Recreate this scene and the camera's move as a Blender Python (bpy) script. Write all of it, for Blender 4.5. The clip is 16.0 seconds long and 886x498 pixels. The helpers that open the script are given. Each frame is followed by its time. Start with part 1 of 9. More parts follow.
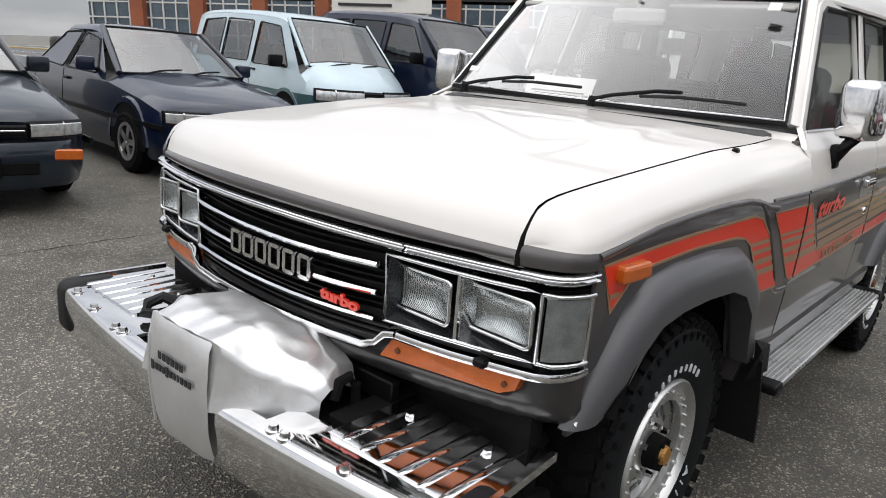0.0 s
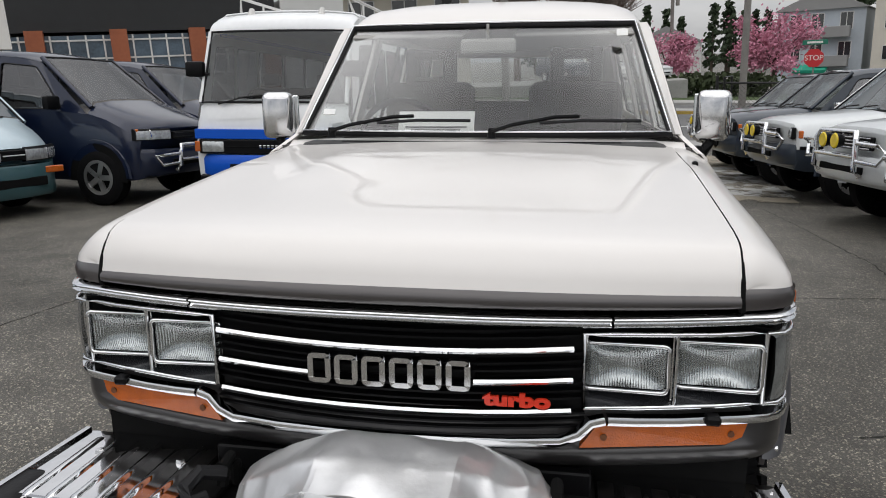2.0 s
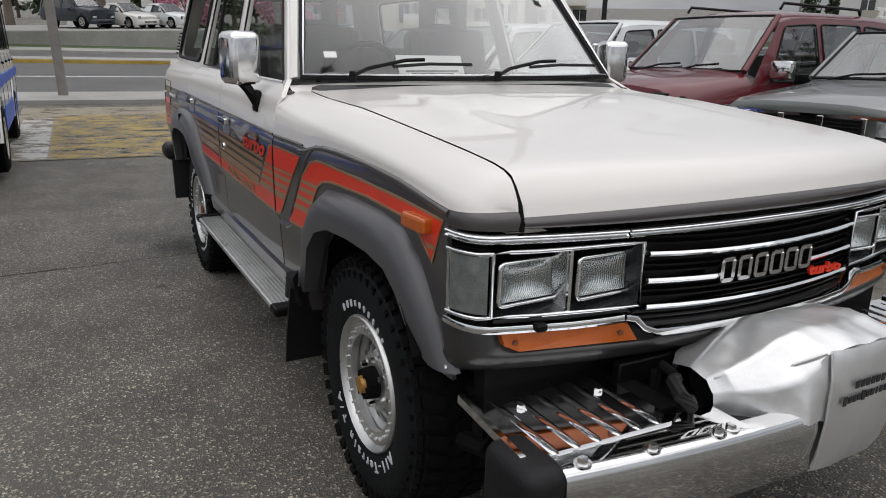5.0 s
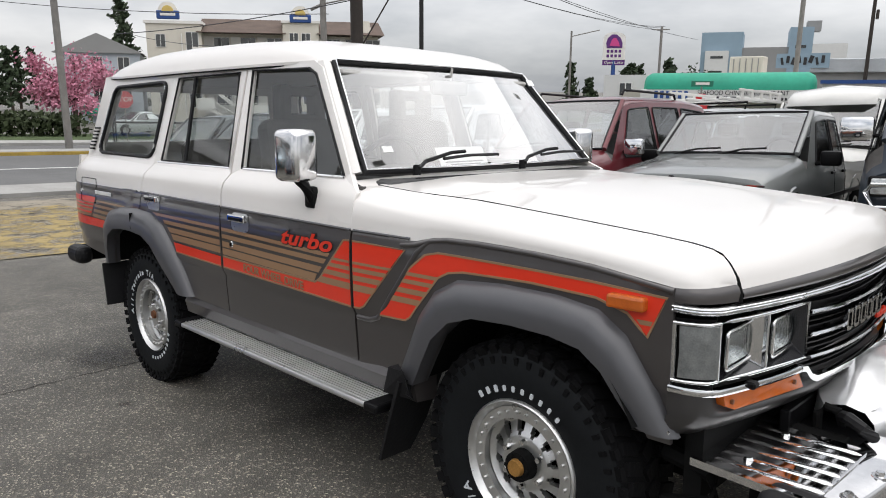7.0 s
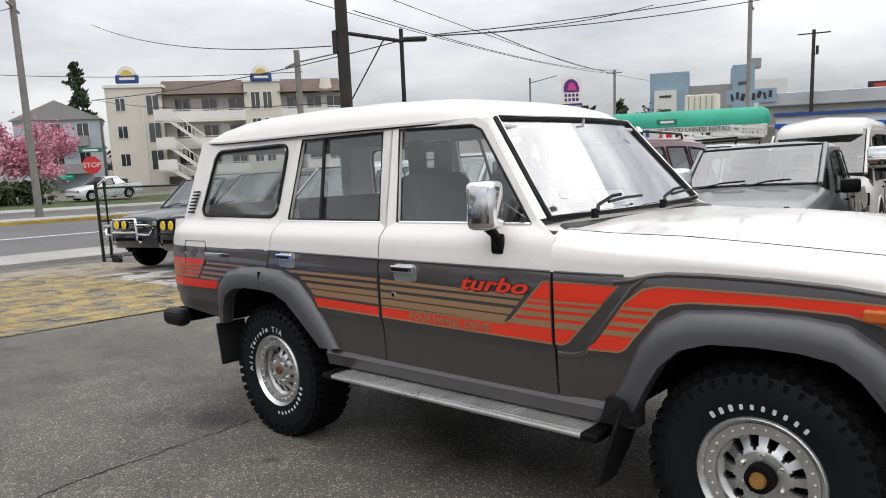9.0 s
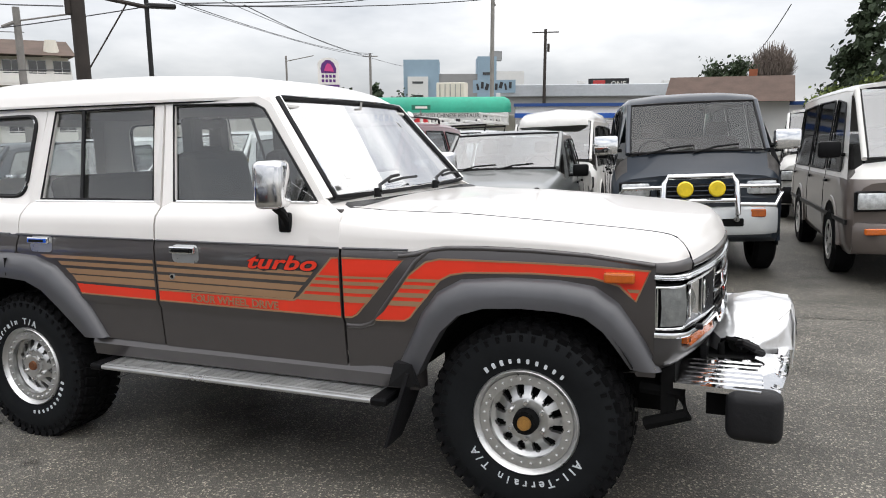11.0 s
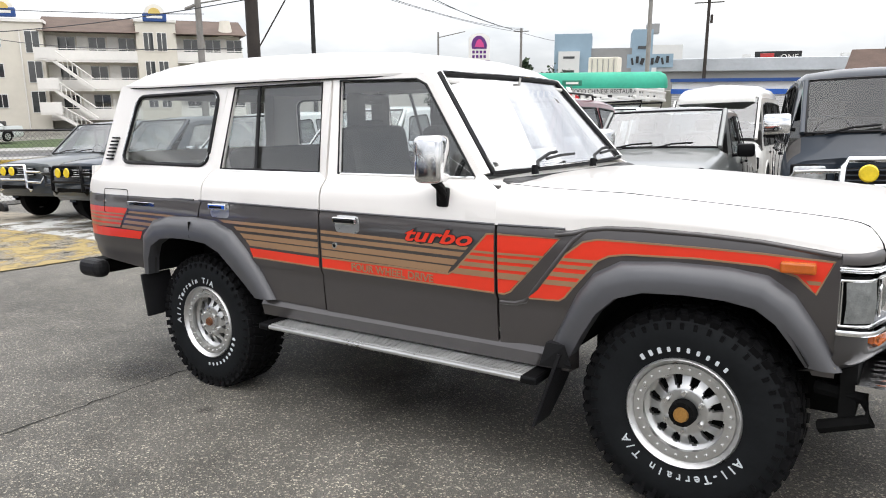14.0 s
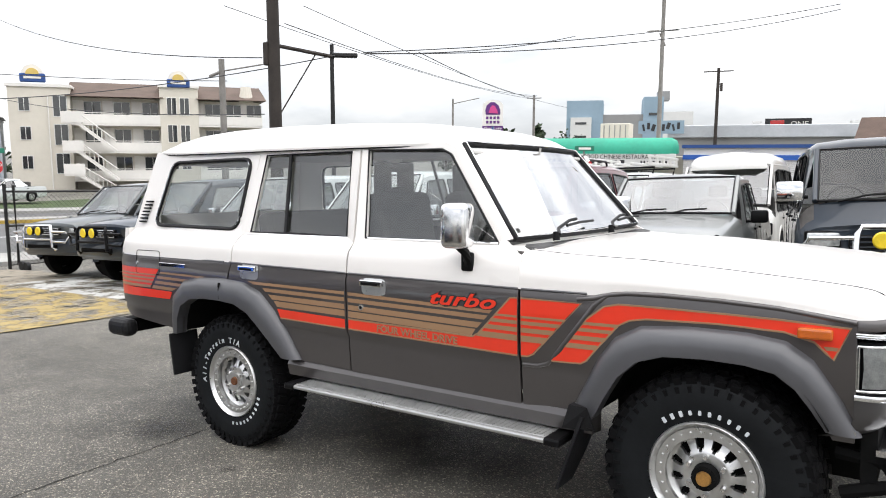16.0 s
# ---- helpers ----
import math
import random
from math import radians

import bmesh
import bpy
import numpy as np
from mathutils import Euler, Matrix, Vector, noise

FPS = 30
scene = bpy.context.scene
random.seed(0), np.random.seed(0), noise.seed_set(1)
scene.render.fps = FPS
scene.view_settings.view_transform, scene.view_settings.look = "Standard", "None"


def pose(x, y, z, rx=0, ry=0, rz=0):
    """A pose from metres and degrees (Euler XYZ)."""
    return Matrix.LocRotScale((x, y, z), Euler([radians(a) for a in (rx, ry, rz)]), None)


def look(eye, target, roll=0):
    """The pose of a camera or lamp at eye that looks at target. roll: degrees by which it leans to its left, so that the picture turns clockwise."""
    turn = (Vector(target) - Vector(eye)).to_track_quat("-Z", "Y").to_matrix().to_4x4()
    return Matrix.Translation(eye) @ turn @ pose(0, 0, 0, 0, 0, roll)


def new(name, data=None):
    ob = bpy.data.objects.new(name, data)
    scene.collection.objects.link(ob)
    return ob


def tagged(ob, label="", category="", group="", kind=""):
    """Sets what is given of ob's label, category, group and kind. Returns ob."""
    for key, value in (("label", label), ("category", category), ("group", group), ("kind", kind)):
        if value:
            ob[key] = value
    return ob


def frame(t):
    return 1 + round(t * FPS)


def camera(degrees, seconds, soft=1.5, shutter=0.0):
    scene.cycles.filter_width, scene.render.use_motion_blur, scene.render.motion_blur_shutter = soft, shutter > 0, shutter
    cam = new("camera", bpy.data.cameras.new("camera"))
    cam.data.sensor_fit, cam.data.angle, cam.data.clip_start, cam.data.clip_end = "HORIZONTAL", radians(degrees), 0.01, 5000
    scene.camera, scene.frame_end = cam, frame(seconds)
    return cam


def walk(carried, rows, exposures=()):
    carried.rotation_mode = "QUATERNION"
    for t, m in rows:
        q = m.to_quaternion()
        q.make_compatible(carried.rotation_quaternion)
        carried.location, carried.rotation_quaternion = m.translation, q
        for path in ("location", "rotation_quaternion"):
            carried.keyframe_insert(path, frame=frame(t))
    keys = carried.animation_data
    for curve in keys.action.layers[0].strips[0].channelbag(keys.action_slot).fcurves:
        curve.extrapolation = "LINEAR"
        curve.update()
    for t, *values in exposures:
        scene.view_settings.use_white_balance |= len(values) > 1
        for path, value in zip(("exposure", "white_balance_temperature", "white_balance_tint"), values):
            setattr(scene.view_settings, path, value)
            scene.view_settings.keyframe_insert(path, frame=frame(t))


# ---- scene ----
cam = camera(63.7, 16.0, soft=1.0)

# The lot slopes: LOT turns lot places (x ahead of the wagon, y to its left, z off the asphalt) into level ones.
UP = Vector((0.0537, -0.0376, 1.0)).normalized()
LOT = UP.rotation_difference(Vector((0, 0, 1))).to_matrix().to_4x4()
# The wagon stands a little askew on the lot, and its body sits nose-down on its wheels.
SEAT = LOT @ pose(0.037, -0.098, -0.003, 0.367, -0.03, 0.866)
RAKE = pose(0, 0, 0.0268, 0, 0.67, 0)
BODY = SEAT @ RAKE

PATH = [
    (0, (3.12, 1.478, 1.374), (1.642, 0.23, 0.865), 5.2),
    (0.5, (3.285, 1.226, 1.372), (1.645, 0.207, 0.853), 2.6),
    (1, (3.437, 0.931, 1.392), (1.687, 0.107, 0.884), 0.4),
    (1.5, (3.405, 0.615, 1.396), (1.549, 0.037, 0.923), -1.1),
    (2, (3.4, 0.349, 1.404), (1.471, 0.014, 0.992), -0.2),
    (2.5, (3.476, 0.013, 1.418), (1.499, 0.006, 1.111), 1.1),
    (3, (3.442, -0.274, 1.374), (1.487, -0.035, 1.023), 0.1),
    (3.5, (3.346, -0.656, 1.358), (1.481, -0.297, 0.732), -0.2),
    (4, (3.401, -1.021, 1.348), (1.643, -0.404, 0.62), 2.8),
    (4.5, (3.408, -1.279, 1.369), (1.706, -0.459, 0.711), 3.1),
    (4.7, (3.342, -1.394, 1.363), (1.625, -0.553, 0.775), 1.8),
    (6.8, (2.765, -2.383, 1.401), (1.305, -1.06, 1.056), -1.9),
    (7, (2.688, -2.446, 1.41), (1.276, -1.065, 1.092), -0.5),
    (7.5, (2.54, -2.684, 1.429), (1.159, -1.262, 1.16), -2.0),
    (8, (2.387, -2.888, 1.427), (1.046, -1.417, 1.235), -3.1),
    (8.2, (2.305, -2.952, 1.43), (0.954, -1.49, 1.243), -3.4),
    (10.3, (2.117, -3.427, 1.467), (0.958, -1.815, 1.233), -4.0),
    (10.5, (2.116, -3.394, 1.46), (1.113, -1.683, 1.204), -3.9),
    (11, (2.135, -3.374, 1.449), (1.357, -1.552, 1.174), -2.3),
    (11.5, (2.126, -3.383, 1.442), (1.378, -1.555, 1.128), -2.9),
    (12, (2.084, -3.395, 1.448), (1.057, -1.712, 1.114), -4.2),
    (12.5, (2.078, -3.395, 1.442), (0.895, -1.818, 1.101), -3.3),
    (13, (2.081, -3.386, 1.442), (0.927, -1.787, 1.102), -1.8),
    (13.5, (2.075, -3.382, 1.442), (0.943, -1.767, 1.11), -1.7),
    (14, (2.077, -3.381, 1.449), (0.954, -1.759, 1.124), -1.7),
    (14.5, (2.081, -3.385, 1.451), (0.959, -1.758, 1.148), -2.4),
    (15, (2.092, -3.392, 1.459), (0.962, -1.767, 1.171), -3.5),
    (15.5, (2.082, -3.423, 1.466), (0.947, -1.797, 1.204), -3.6),
    (16, (2.095, -3.501, 1.472), (0.935, -1.879, 1.32), -1.3),
]
walk(cam, [(t, SEAT @ look(eye, target, roll)) for t, eye, target, roll in PATH], [(0.0, 0.37), (1.5, 0.09), (2.5, -0.10), (3.5, -0.33), (4.0, -0.36), (4.7, -0.18), (7.0, 0.42), (8.0, 0.46), (11.0, 0.70), (12.5, 1.02), (16.0, 1.05)])

# ---- world and sun ----
world = bpy.data.worlds.new("overcast_sky")
scene.world = world
world.use_nodes = True
wn = world.node_tree.nodes
wl = world.node_tree.links
sky = wn.new("ShaderNodeTexSky")
sky.sky_type = 'NISHITA'
sky.sun_disc = False
sky.sun_elevation = radians(48)
sky.sun_rotation = radians(150)
wcoord = wn.new("ShaderNodeTexCoord")
wmap = wn.new("ShaderNodeMapping")
wmap.inputs["Scale"].default_value = (1.0, 1.0, 3.2)
wnoise = wn.new("ShaderNodeTexNoise")
wnoise.inputs["Scale"].default_value = 1.9
wnoise.inputs["Detail"].default_value = 6.0
wnoise.inputs["Roughness"].default_value = 0.55
wramp = wn.new("ShaderNodeValToRGB")
wramp.color_ramp.elements[0].position = 0.34
wramp.color_ramp.elements[0].color = (4.1, 4.3, 4.7, 1)
wramp.color_ramp.elements[1].position = 0.66
wramp.color_ramp.elements[1].color = (9.6, 9.5, 9.6, 1)
wmix = wn.new("ShaderNodeMixRGB")
wmix.inputs[0].default_value = 0.88
wl.new(wcoord.outputs["Generated"], wmap.inputs["Vector"])
wl.new(wmap.outputs["Vector"], wnoise.inputs["Vector"])
wl.new(wnoise.outputs["Fac"], wramp.inputs["Fac"])
wl.new(sky.outputs["Color"], wmix.inputs[1])
wl.new(wramp.outputs["Color"], wmix.inputs[2])
# an overcast sky is brightest overhead
wsep = wn.new("ShaderNodeSeparateXYZ")
wrange = wn.new("ShaderNodeMapRange")
wrange.inputs["From Min"].default_value = 0.0
wrange.inputs["From Max"].default_value = 1.0
wrange.inputs["To Min"].default_value = 0.68
wrange.inputs["To Max"].default_value = 1.65
wmul = wn.new("ShaderNodeVectorMath")
wmul.operation = 'SCALE'
wl.new(wcoord.outputs["Generated"], wsep.inputs["Vector"])
wl.new(wsep.outputs["Z"], wrange.inputs["Value"])
wl.new(wmix.outputs["Color"], wmul.inputs[0])
wl.new(wrange.outputs["Result"], wmul.inputs["Scale"])
wl.new(wmul.outputs["Vector"], wn["Background"].inputs["Color"])
wn["Background"].inputs["Strength"].default_value = 0.1

sun = new("sun", bpy.data.lights.new("sun", "SUN"))
sun.data.energy = 1.35
sun.data.angle = radians(110)
sun.data.color = (1.0, 0.97, 0.93)
sun.matrix_world = look((2.5, 0.6, 9), (0, 0, 0))


# ---- materials ----
def mat(name, colour, rough=0.5, metal=0.0, noise_scale=0.0, vary=0.0, bump=0.0, bump_scale=0.0, coat=0.0, rough_vary=0.0, spec=0.5, island=False):
    m = bpy.data.materials.new(name)
    m.use_nodes = True
    n, l = m.node_tree.nodes, m.node_tree.links
    b = n["Principled BSDF"]
    b.inputs["Base Color"].default_value = (*colour, 1)
    b.inputs["Roughness"].default_value = rough
    b.inputs["Metallic"].default_value = metal
    b.inputs["Coat Weight"].default_value = coat
    b.inputs["Coat Roughness"].default_value = 0.04
    b.inputs["Specular IOR Level"].default_value = spec
    tc = n.new("ShaderNodeTexCoord")
    if vary:
        t1 = n.new("ShaderNodeTexNoise")
        t1.inputs["Scale"].default_value = noise_scale
        t1.inputs["Detail"].default_value = 5
        t2 = n.new("ShaderNodeTexNoise")
        t2.inputs["Scale"].default_value = noise_scale * 9.0
        t2.inputs["Detail"].default_value = 3
        add = n.new("ShaderNodeMath")
        add.operation = 'MULTIPLY_ADD'
        add.inputs[1].default_value = 0.45
        l.new(tc.outputs["Object"], t1.inputs["Vector"])
        l.new(tc.outputs["Object"], t2.inputs["Vector"])
        l.new(t2.outputs["Fac"], add.inputs[0])
        l.new(t1.outputs["Fac"], add.inputs[2])
        r = n.new("ShaderNodeMapRange")
        r.inputs["From Min"].default_value = 0.45
        r.inputs["From Max"].default_value = 1.0
        r.inputs["To Min"].default_value = 1.0 - vary
        r.inputs["To Max"].default_value = 1.0 + vary
        l.new(add.outputs[0], r.inputs["Value"])
        h = n.new("ShaderNodeHueSaturation")
        h.inputs["Color"].default_value = (*colour, 1)
        l.new(r.outputs["Result"], h.inputs["Value"])
        l.new(h.outputs["Color"], b.inputs["Base Color"])
        if rough_vary:
            r2 = n.new("ShaderNodeMapRange")
            r2.inputs["From Min"].default_value = 0.45
            r2.inputs["From Max"].default_value = 1.0
            r2.inputs["To Min"].default_value = max(rough - rough_vary, 0.02)
            r2.inputs["To Max"].default_value = min(rough + rough_vary, 1.0)
            l.new(add.outputs[0], r2.inputs["Value"])
            l.new(r2.outputs["Result"], b.inputs["Roughness"])
    if bump:
        t3 = n.new("ShaderNodeTexNoise")
        t3.inputs["Scale"].default_value = bump_scale
        t3.inputs["Detail"].default_value = 4
        l.new(tc.outputs["Object"], t3.inputs["Vector"])
        bp = n.new("ShaderNodeBump")
        bp.inputs["Strength"].default_value = bump
        bp.inputs["Distance"].default_value = 0.01
        l.new(t3.outputs["Fac"], bp.inputs["Height"])
        l.new(bp.outputs["Normal"], b.inputs["Normal"])
    return m


def thin_glass(name, tint, gloss):
    """Single sheets of car glass: see-through, with a share of mirror."""
    m = bpy.data.materials.new(name)
    m.use_nodes = True
    n, l = m.node_tree.nodes, m.node_tree.links
    n.remove(n["Principled BSDF"])
    tr = n.new("ShaderNodeBsdfTransparent")
    tr.inputs["Color"].default_value = (*tint, 1)
    gl = n.new("ShaderNodeBsdfGlossy")
    gl.inputs["Roughness"].default_value = 0.03
    mx = n.new("ShaderNodeMixShader")
    mx.inputs["Fac"].default_value = gloss
    l.new(tr.outputs["BSDF"], mx.inputs[1])
    l.new(gl.outputs["BSDF"], mx.inputs[2])
    l.new(mx.outputs["Shader"], n["Material Output"].inputs["Surface"])
    return m


def facing_gloss(m, low, high, share_low, share_high):
    """More mirror at a slant, as on raked glass."""
    n, l = m.node_tree.nodes, m.node_tree.links
    lw = n.new("ShaderNodeLayerWeight")
    lw.inputs["Blend"].default_value = 0.5
    r = n.new("ShaderNodeMapRange")
    r.inputs["From Min"].default_value = low
    r.inputs["From Max"].default_value = high
    r.inputs["To Min"].default_value = share_low
    r.inputs["To Max"].default_value = share_high
    l.new(lw.outputs["Facing"], r.inputs["Value"])
    l.new(r.outputs["Result"], n["Mix Shader"].inputs["Fac"])


def asphalt_material():
    m = bpy.data.materials.new("asphalt")
    m.use_nodes = True
    n, l = m.node_tree.nodes, m.node_tree.links
    b = n["Principled BSDF"]
    tc = n.new("ShaderNodeTexCoord")

    def noise_node(scale, detail=4):
        t = n.new("ShaderNodeTexNoise")
        t.inputs["Scale"].default_value = scale
        t.inputs["Detail"].default_value = detail
        l.new(tc.outputs["Object"], t.inputs["Vector"])
        return t

    big, mid, fine = noise_node(0.35), noise_node(2.6), noise_node(140, 2)
    vor = n.new("ShaderNodeTexVoronoi")
    vor.inputs["Scale"].default_value = 135
    l.new(tc.outputs["Object"], vor.inputs["Vector"])
    base = n.new("ShaderNodeValToRGB")
    base.color_ramp.elements[0].position = 0.36
    base.color_ramp.elements[0].color = (0.088, 0.083, 0.071, 1)
    base.color_ramp.elements[1].position = 0.68
    base.color_ramp.elements[1].color = (0.212, 0.200, 0.175, 1)
    s1 = n.new("ShaderNodeMath")
    s1.operation = 'MULTIPLY_ADD'
    s1.inputs[1].default_value = 0.5
    l.new(mid.outputs["Fac"], s1.inputs[0])
    hb = n.new("ShaderNodeMath")
    hb.operation = 'MULTIPLY'
    hb.inputs[1].default_value = 0.5
    l.new(big.outputs["Fac"], hb.inputs[0])
    l.new(hb.outputs[0], s1.inputs[2])
    l.new(s1.outputs[0], base.inputs["Fac"])
    # pale and dark stone chips
    chips = n.new("ShaderNodeValToRGB")
    chips.color_ramp.elements[0].position = 0.0
    chips.color_ramp.elements[0].color = (0.56, 0.56, 0.56, 1)
    chips.color_ramp.elements[1].position = 1.0
    chips.color_ramp.elements[1].color = (3.4, 3.3, 3.0, 1)
    hue = n.new("ShaderNodeSeparateColor")
    l.new(vor.outputs["Color"], hue.inputs["Color"])
    cp = n.new("ShaderNodeMath")
    cp.operation = 'POWER'
    cp.inputs[1].default_value = 9.0
    l.new(hue.outputs["Red"], cp.inputs[0])
    l.new(cp.outputs[0], chips.inputs["Fac"])
    mul = n.new("ShaderNodeMixRGB")
    mul.blend_type = 'MULTIPLY'
    mul.inputs[0].default_value = 0.95
    l.new(base.outputs["Color"], mul.inputs[1])
    l.new(chips.outputs["Color"], mul.inputs[2])
    l.new(mul.outputs["Color"], b.inputs["Base Color"])
    b.inputs["Roughness"].default_value = 0.55
    b.inputs["Specular IOR Level"].default_value = 0.42
    bp = n.new("ShaderNodeBump")
    bp.inputs["Strength"].default_value = 0.9
    bp.inputs["Distance"].default_value = 0.008
    l.new(vor.outputs["Distance"], bp.inputs["Height"])
    l.new(bp.outputs["Normal"], b.inputs["Normal"])
    return m


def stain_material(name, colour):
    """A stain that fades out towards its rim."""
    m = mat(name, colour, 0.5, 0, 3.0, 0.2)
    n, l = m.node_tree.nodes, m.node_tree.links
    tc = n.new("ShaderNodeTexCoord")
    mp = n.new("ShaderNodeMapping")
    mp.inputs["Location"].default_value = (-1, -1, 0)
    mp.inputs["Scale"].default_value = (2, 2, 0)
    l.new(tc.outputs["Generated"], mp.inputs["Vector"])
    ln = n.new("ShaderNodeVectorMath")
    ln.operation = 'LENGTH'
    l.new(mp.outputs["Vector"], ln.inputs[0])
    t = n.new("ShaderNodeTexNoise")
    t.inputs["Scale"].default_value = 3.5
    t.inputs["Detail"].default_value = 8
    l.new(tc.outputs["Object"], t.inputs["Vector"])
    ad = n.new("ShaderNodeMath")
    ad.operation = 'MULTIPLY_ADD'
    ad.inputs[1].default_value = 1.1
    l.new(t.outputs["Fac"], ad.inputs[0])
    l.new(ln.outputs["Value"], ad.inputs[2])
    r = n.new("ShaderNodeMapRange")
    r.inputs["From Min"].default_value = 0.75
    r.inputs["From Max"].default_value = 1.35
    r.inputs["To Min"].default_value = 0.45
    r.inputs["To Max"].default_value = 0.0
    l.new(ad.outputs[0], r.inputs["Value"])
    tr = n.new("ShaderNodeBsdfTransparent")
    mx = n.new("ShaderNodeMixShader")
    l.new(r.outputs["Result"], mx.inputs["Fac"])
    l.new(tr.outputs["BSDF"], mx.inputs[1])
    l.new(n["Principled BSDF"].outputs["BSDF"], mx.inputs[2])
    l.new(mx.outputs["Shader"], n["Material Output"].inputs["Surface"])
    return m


def fluted_reflector():
    """Lamp reflector, seen through upright flutes."""
    m = mat("lamp_reflector", (0.74, 0.75, 0.75), 0.14, 0.95, 18.0, 0.3)
    n, l = m.node_tree.nodes, m.node_tree.links
    tc = n.new("ShaderNodeTexCoord")
    wv = n.new("ShaderNodeTexWave")
    wv.bands_direction = 'Y'
    wv.inputs["Scale"].default_value = 60.0
    wv.inputs["Distortion"].default_value = 0.6
    l.new(tc.outputs["Object"], wv.inputs["Vector"])
    bp = n.new("ShaderNodeBump")
    bp.inputs["Strength"].default_value = 0.35
    bp.inputs["Distance"].default_value = 0.004
    l.new(wv.outputs["Fac"], bp.inputs["Height"])
    l.new(bp.outputs["Normal"], n["Principled BSDF"].inputs["Normal"])
    return m


def worn_paint(name, colour, keep):
    """Old ground paint, flaked off in patches down to the asphalt."""
    m = mat(name, colour, 0.75, 0, 2.0, 0.2, 0.3, 80)
    n, l = m.node_tree.nodes, m.node_tree.links
    tc = n.new("ShaderNodeTexCoord")
    t = n.new("ShaderNodeTexNoise")
    t.inputs["Scale"].default_value = 2.2
    t.inputs["Detail"].default_value = 9
    t.inputs["Roughness"].default_value = 0.72
    l.new(tc.outputs["Object"], t.inputs["Vector"])
    r = n.new("ShaderNodeValToRGB")
    r.color_ramp.elements[0].position = keep
    r.color_ramp.elements[0].color = (0, 0, 0, 1)
    r.color_ramp.elements[1].position = keep + 0.06
    r.color_ramp.elements[1].color = (1, 1, 1, 1)
    l.new(t.outputs["Fac"], r.inputs["Fac"])
    tr = n.new("ShaderNodeBsdfTransparent")
    mx = n.new("ShaderNodeMixShader")
    l.new(r.outputs["Color"], mx.inputs["Fac"])
    l.new(tr.outputs["BSDF"], mx.inputs[1])
    l.new(n["Principled BSDF"].outputs["BSDF"], mx.inputs[2])
    l.new(mx.outputs["Shader"], n["Material Output"].inputs["Surface"])
    return m


ASPHALT = asphalt_material()
WHITE_PAINT = mat("pearl_white_paint", (0.71, 0.684, 0.655), 0.32, 0.0, 1.3, 0.02, coat=0.55)
GREY_PAINT = mat("gunmetal_paint", (0.076, 0.069, 0.068), 0.33, 0.45, 1.5, 0.05, coat=0.8)
# the gunmetal again, darkened for the shade on the panel under the lamps
SHADED_GUNMETAL = mat("shaded_gunmetal_paint", (0.034, 0.032, 0.032), 0.36, 0.3, 2.0, 0.12, coat=0.5)
FLARE_GREY = mat("flare_grey_plastic", (0.078, 0.078, 0.084), 0.42, 0.2, 3.0, 0.06, coat=0.25)
CHROME = mat("chrome", (0.80, 0.81, 0.82), 0.07, 1.0, 5.0, 0.06, rough_vary=0.04)
DULL_CHROME = mat("worn_chrome", (0.72, 0.72, 0.72), 0.13, 1.0, 7.0, 0.12, 0.04, 6, rough_vary=0.09)
ALUMINIUM = mat("brushed_aluminium", (0.60, 0.60, 0.59), 0.34, 0.9, 8.0, 0.10, rough_vary=0.1)
BLACK_PLASTIC = mat("black_plastic", (0.004, 0.004, 0.0045), 0.42, 0, 6.0, 0.2, spec=0.14)
BLACK_RUBBER = mat("black_rubber", (0.009, 0.009, 0.010), 0.55, 0, 8.0, 0.2, 0.15, 60, spec=0.25)
TYRE = mat("tyre_rubber", (0.0055, 0.0055, 0.006), 0.8, 0, 9.0, 0.3, 0.3, 50, spec=0.10)
TYRE_WALL = mat("tyre_wall_rubber", (0.0075, 0.0085, 0.0095), 0.65, 0, 9.0, 0.25, 0.15, 40, spec=0.15)
DARK = mat("underbody_black", (0.006, 0.006, 0.006), 0.9, 0, 5, 0.3, spec=0.1)
RED_DECAL = mat("red_decal", (0.68, 0.035, 0.012), 0.34, 0, 4.0, 0.05, coat=0.5)
TAN_DECAL = mat("tan_decal", (0.28, 0.165, 0.088), 0.36, 0, 4.0, 0.05, coat=0.5)
GREY_DECAL = mat("dark_grey_decal", (0.05, 0.05, 0.055), 0.34, 0.2, 4.0, 0.05, coat=0.5)
ORANGE_LENS = mat("orange_lens", (0.50, 0.105, 0.008), 0.22, 0, 30.0, 0.15, 0.25, 260, coat=0.5)
CLEAR_LENS = mat("clear_lens", (0.52, 0.54, 0.54), 0.10, 0.55, 26.0, 0.35, 0.35, 90, coat=0.8)
REFLECTOR = fluted_reflector()
SMOKE_LENS = mat("corner_lens", (0.20, 0.21, 0.21), 0.14, 0.4, 26.0, 0.35, 0.12, 160, coat=0.8)
YELLOW_LENS = mat("yellow_lens", (0.75, 0.55, 0.01), 0.2, 0.1, 12.0, 0.2, coat=0.6)
RED_LENS = mat("red_lens", (0.42, 0.012, 0.012), 0.2, 0, 12, 0.1, coat=0.6)
COVER_CLOTH = mat("silver_vinyl", (0.74, 0.74, 0.74), 0.36, 0.80, 7.0, 0.06, 0.15, 24, rough_vary=0.08)
BLACK_PRINT = mat("black_print", (0.02, 0.02, 0.022), 0.5)
WHITE_PRINT = mat("white_print", (0.55, 0.58, 0.60), 0.6, 0, 30, 0.1)
PAPER = mat("paper", (0.80, 0.80, 0.78), 0.8, 0, 6, 0.04)
SEAT_CLOTH = mat("seat_cloth", (0.085, 0.080, 0.076), 0.9, 0, 20, 0.2, 0.3, 200)
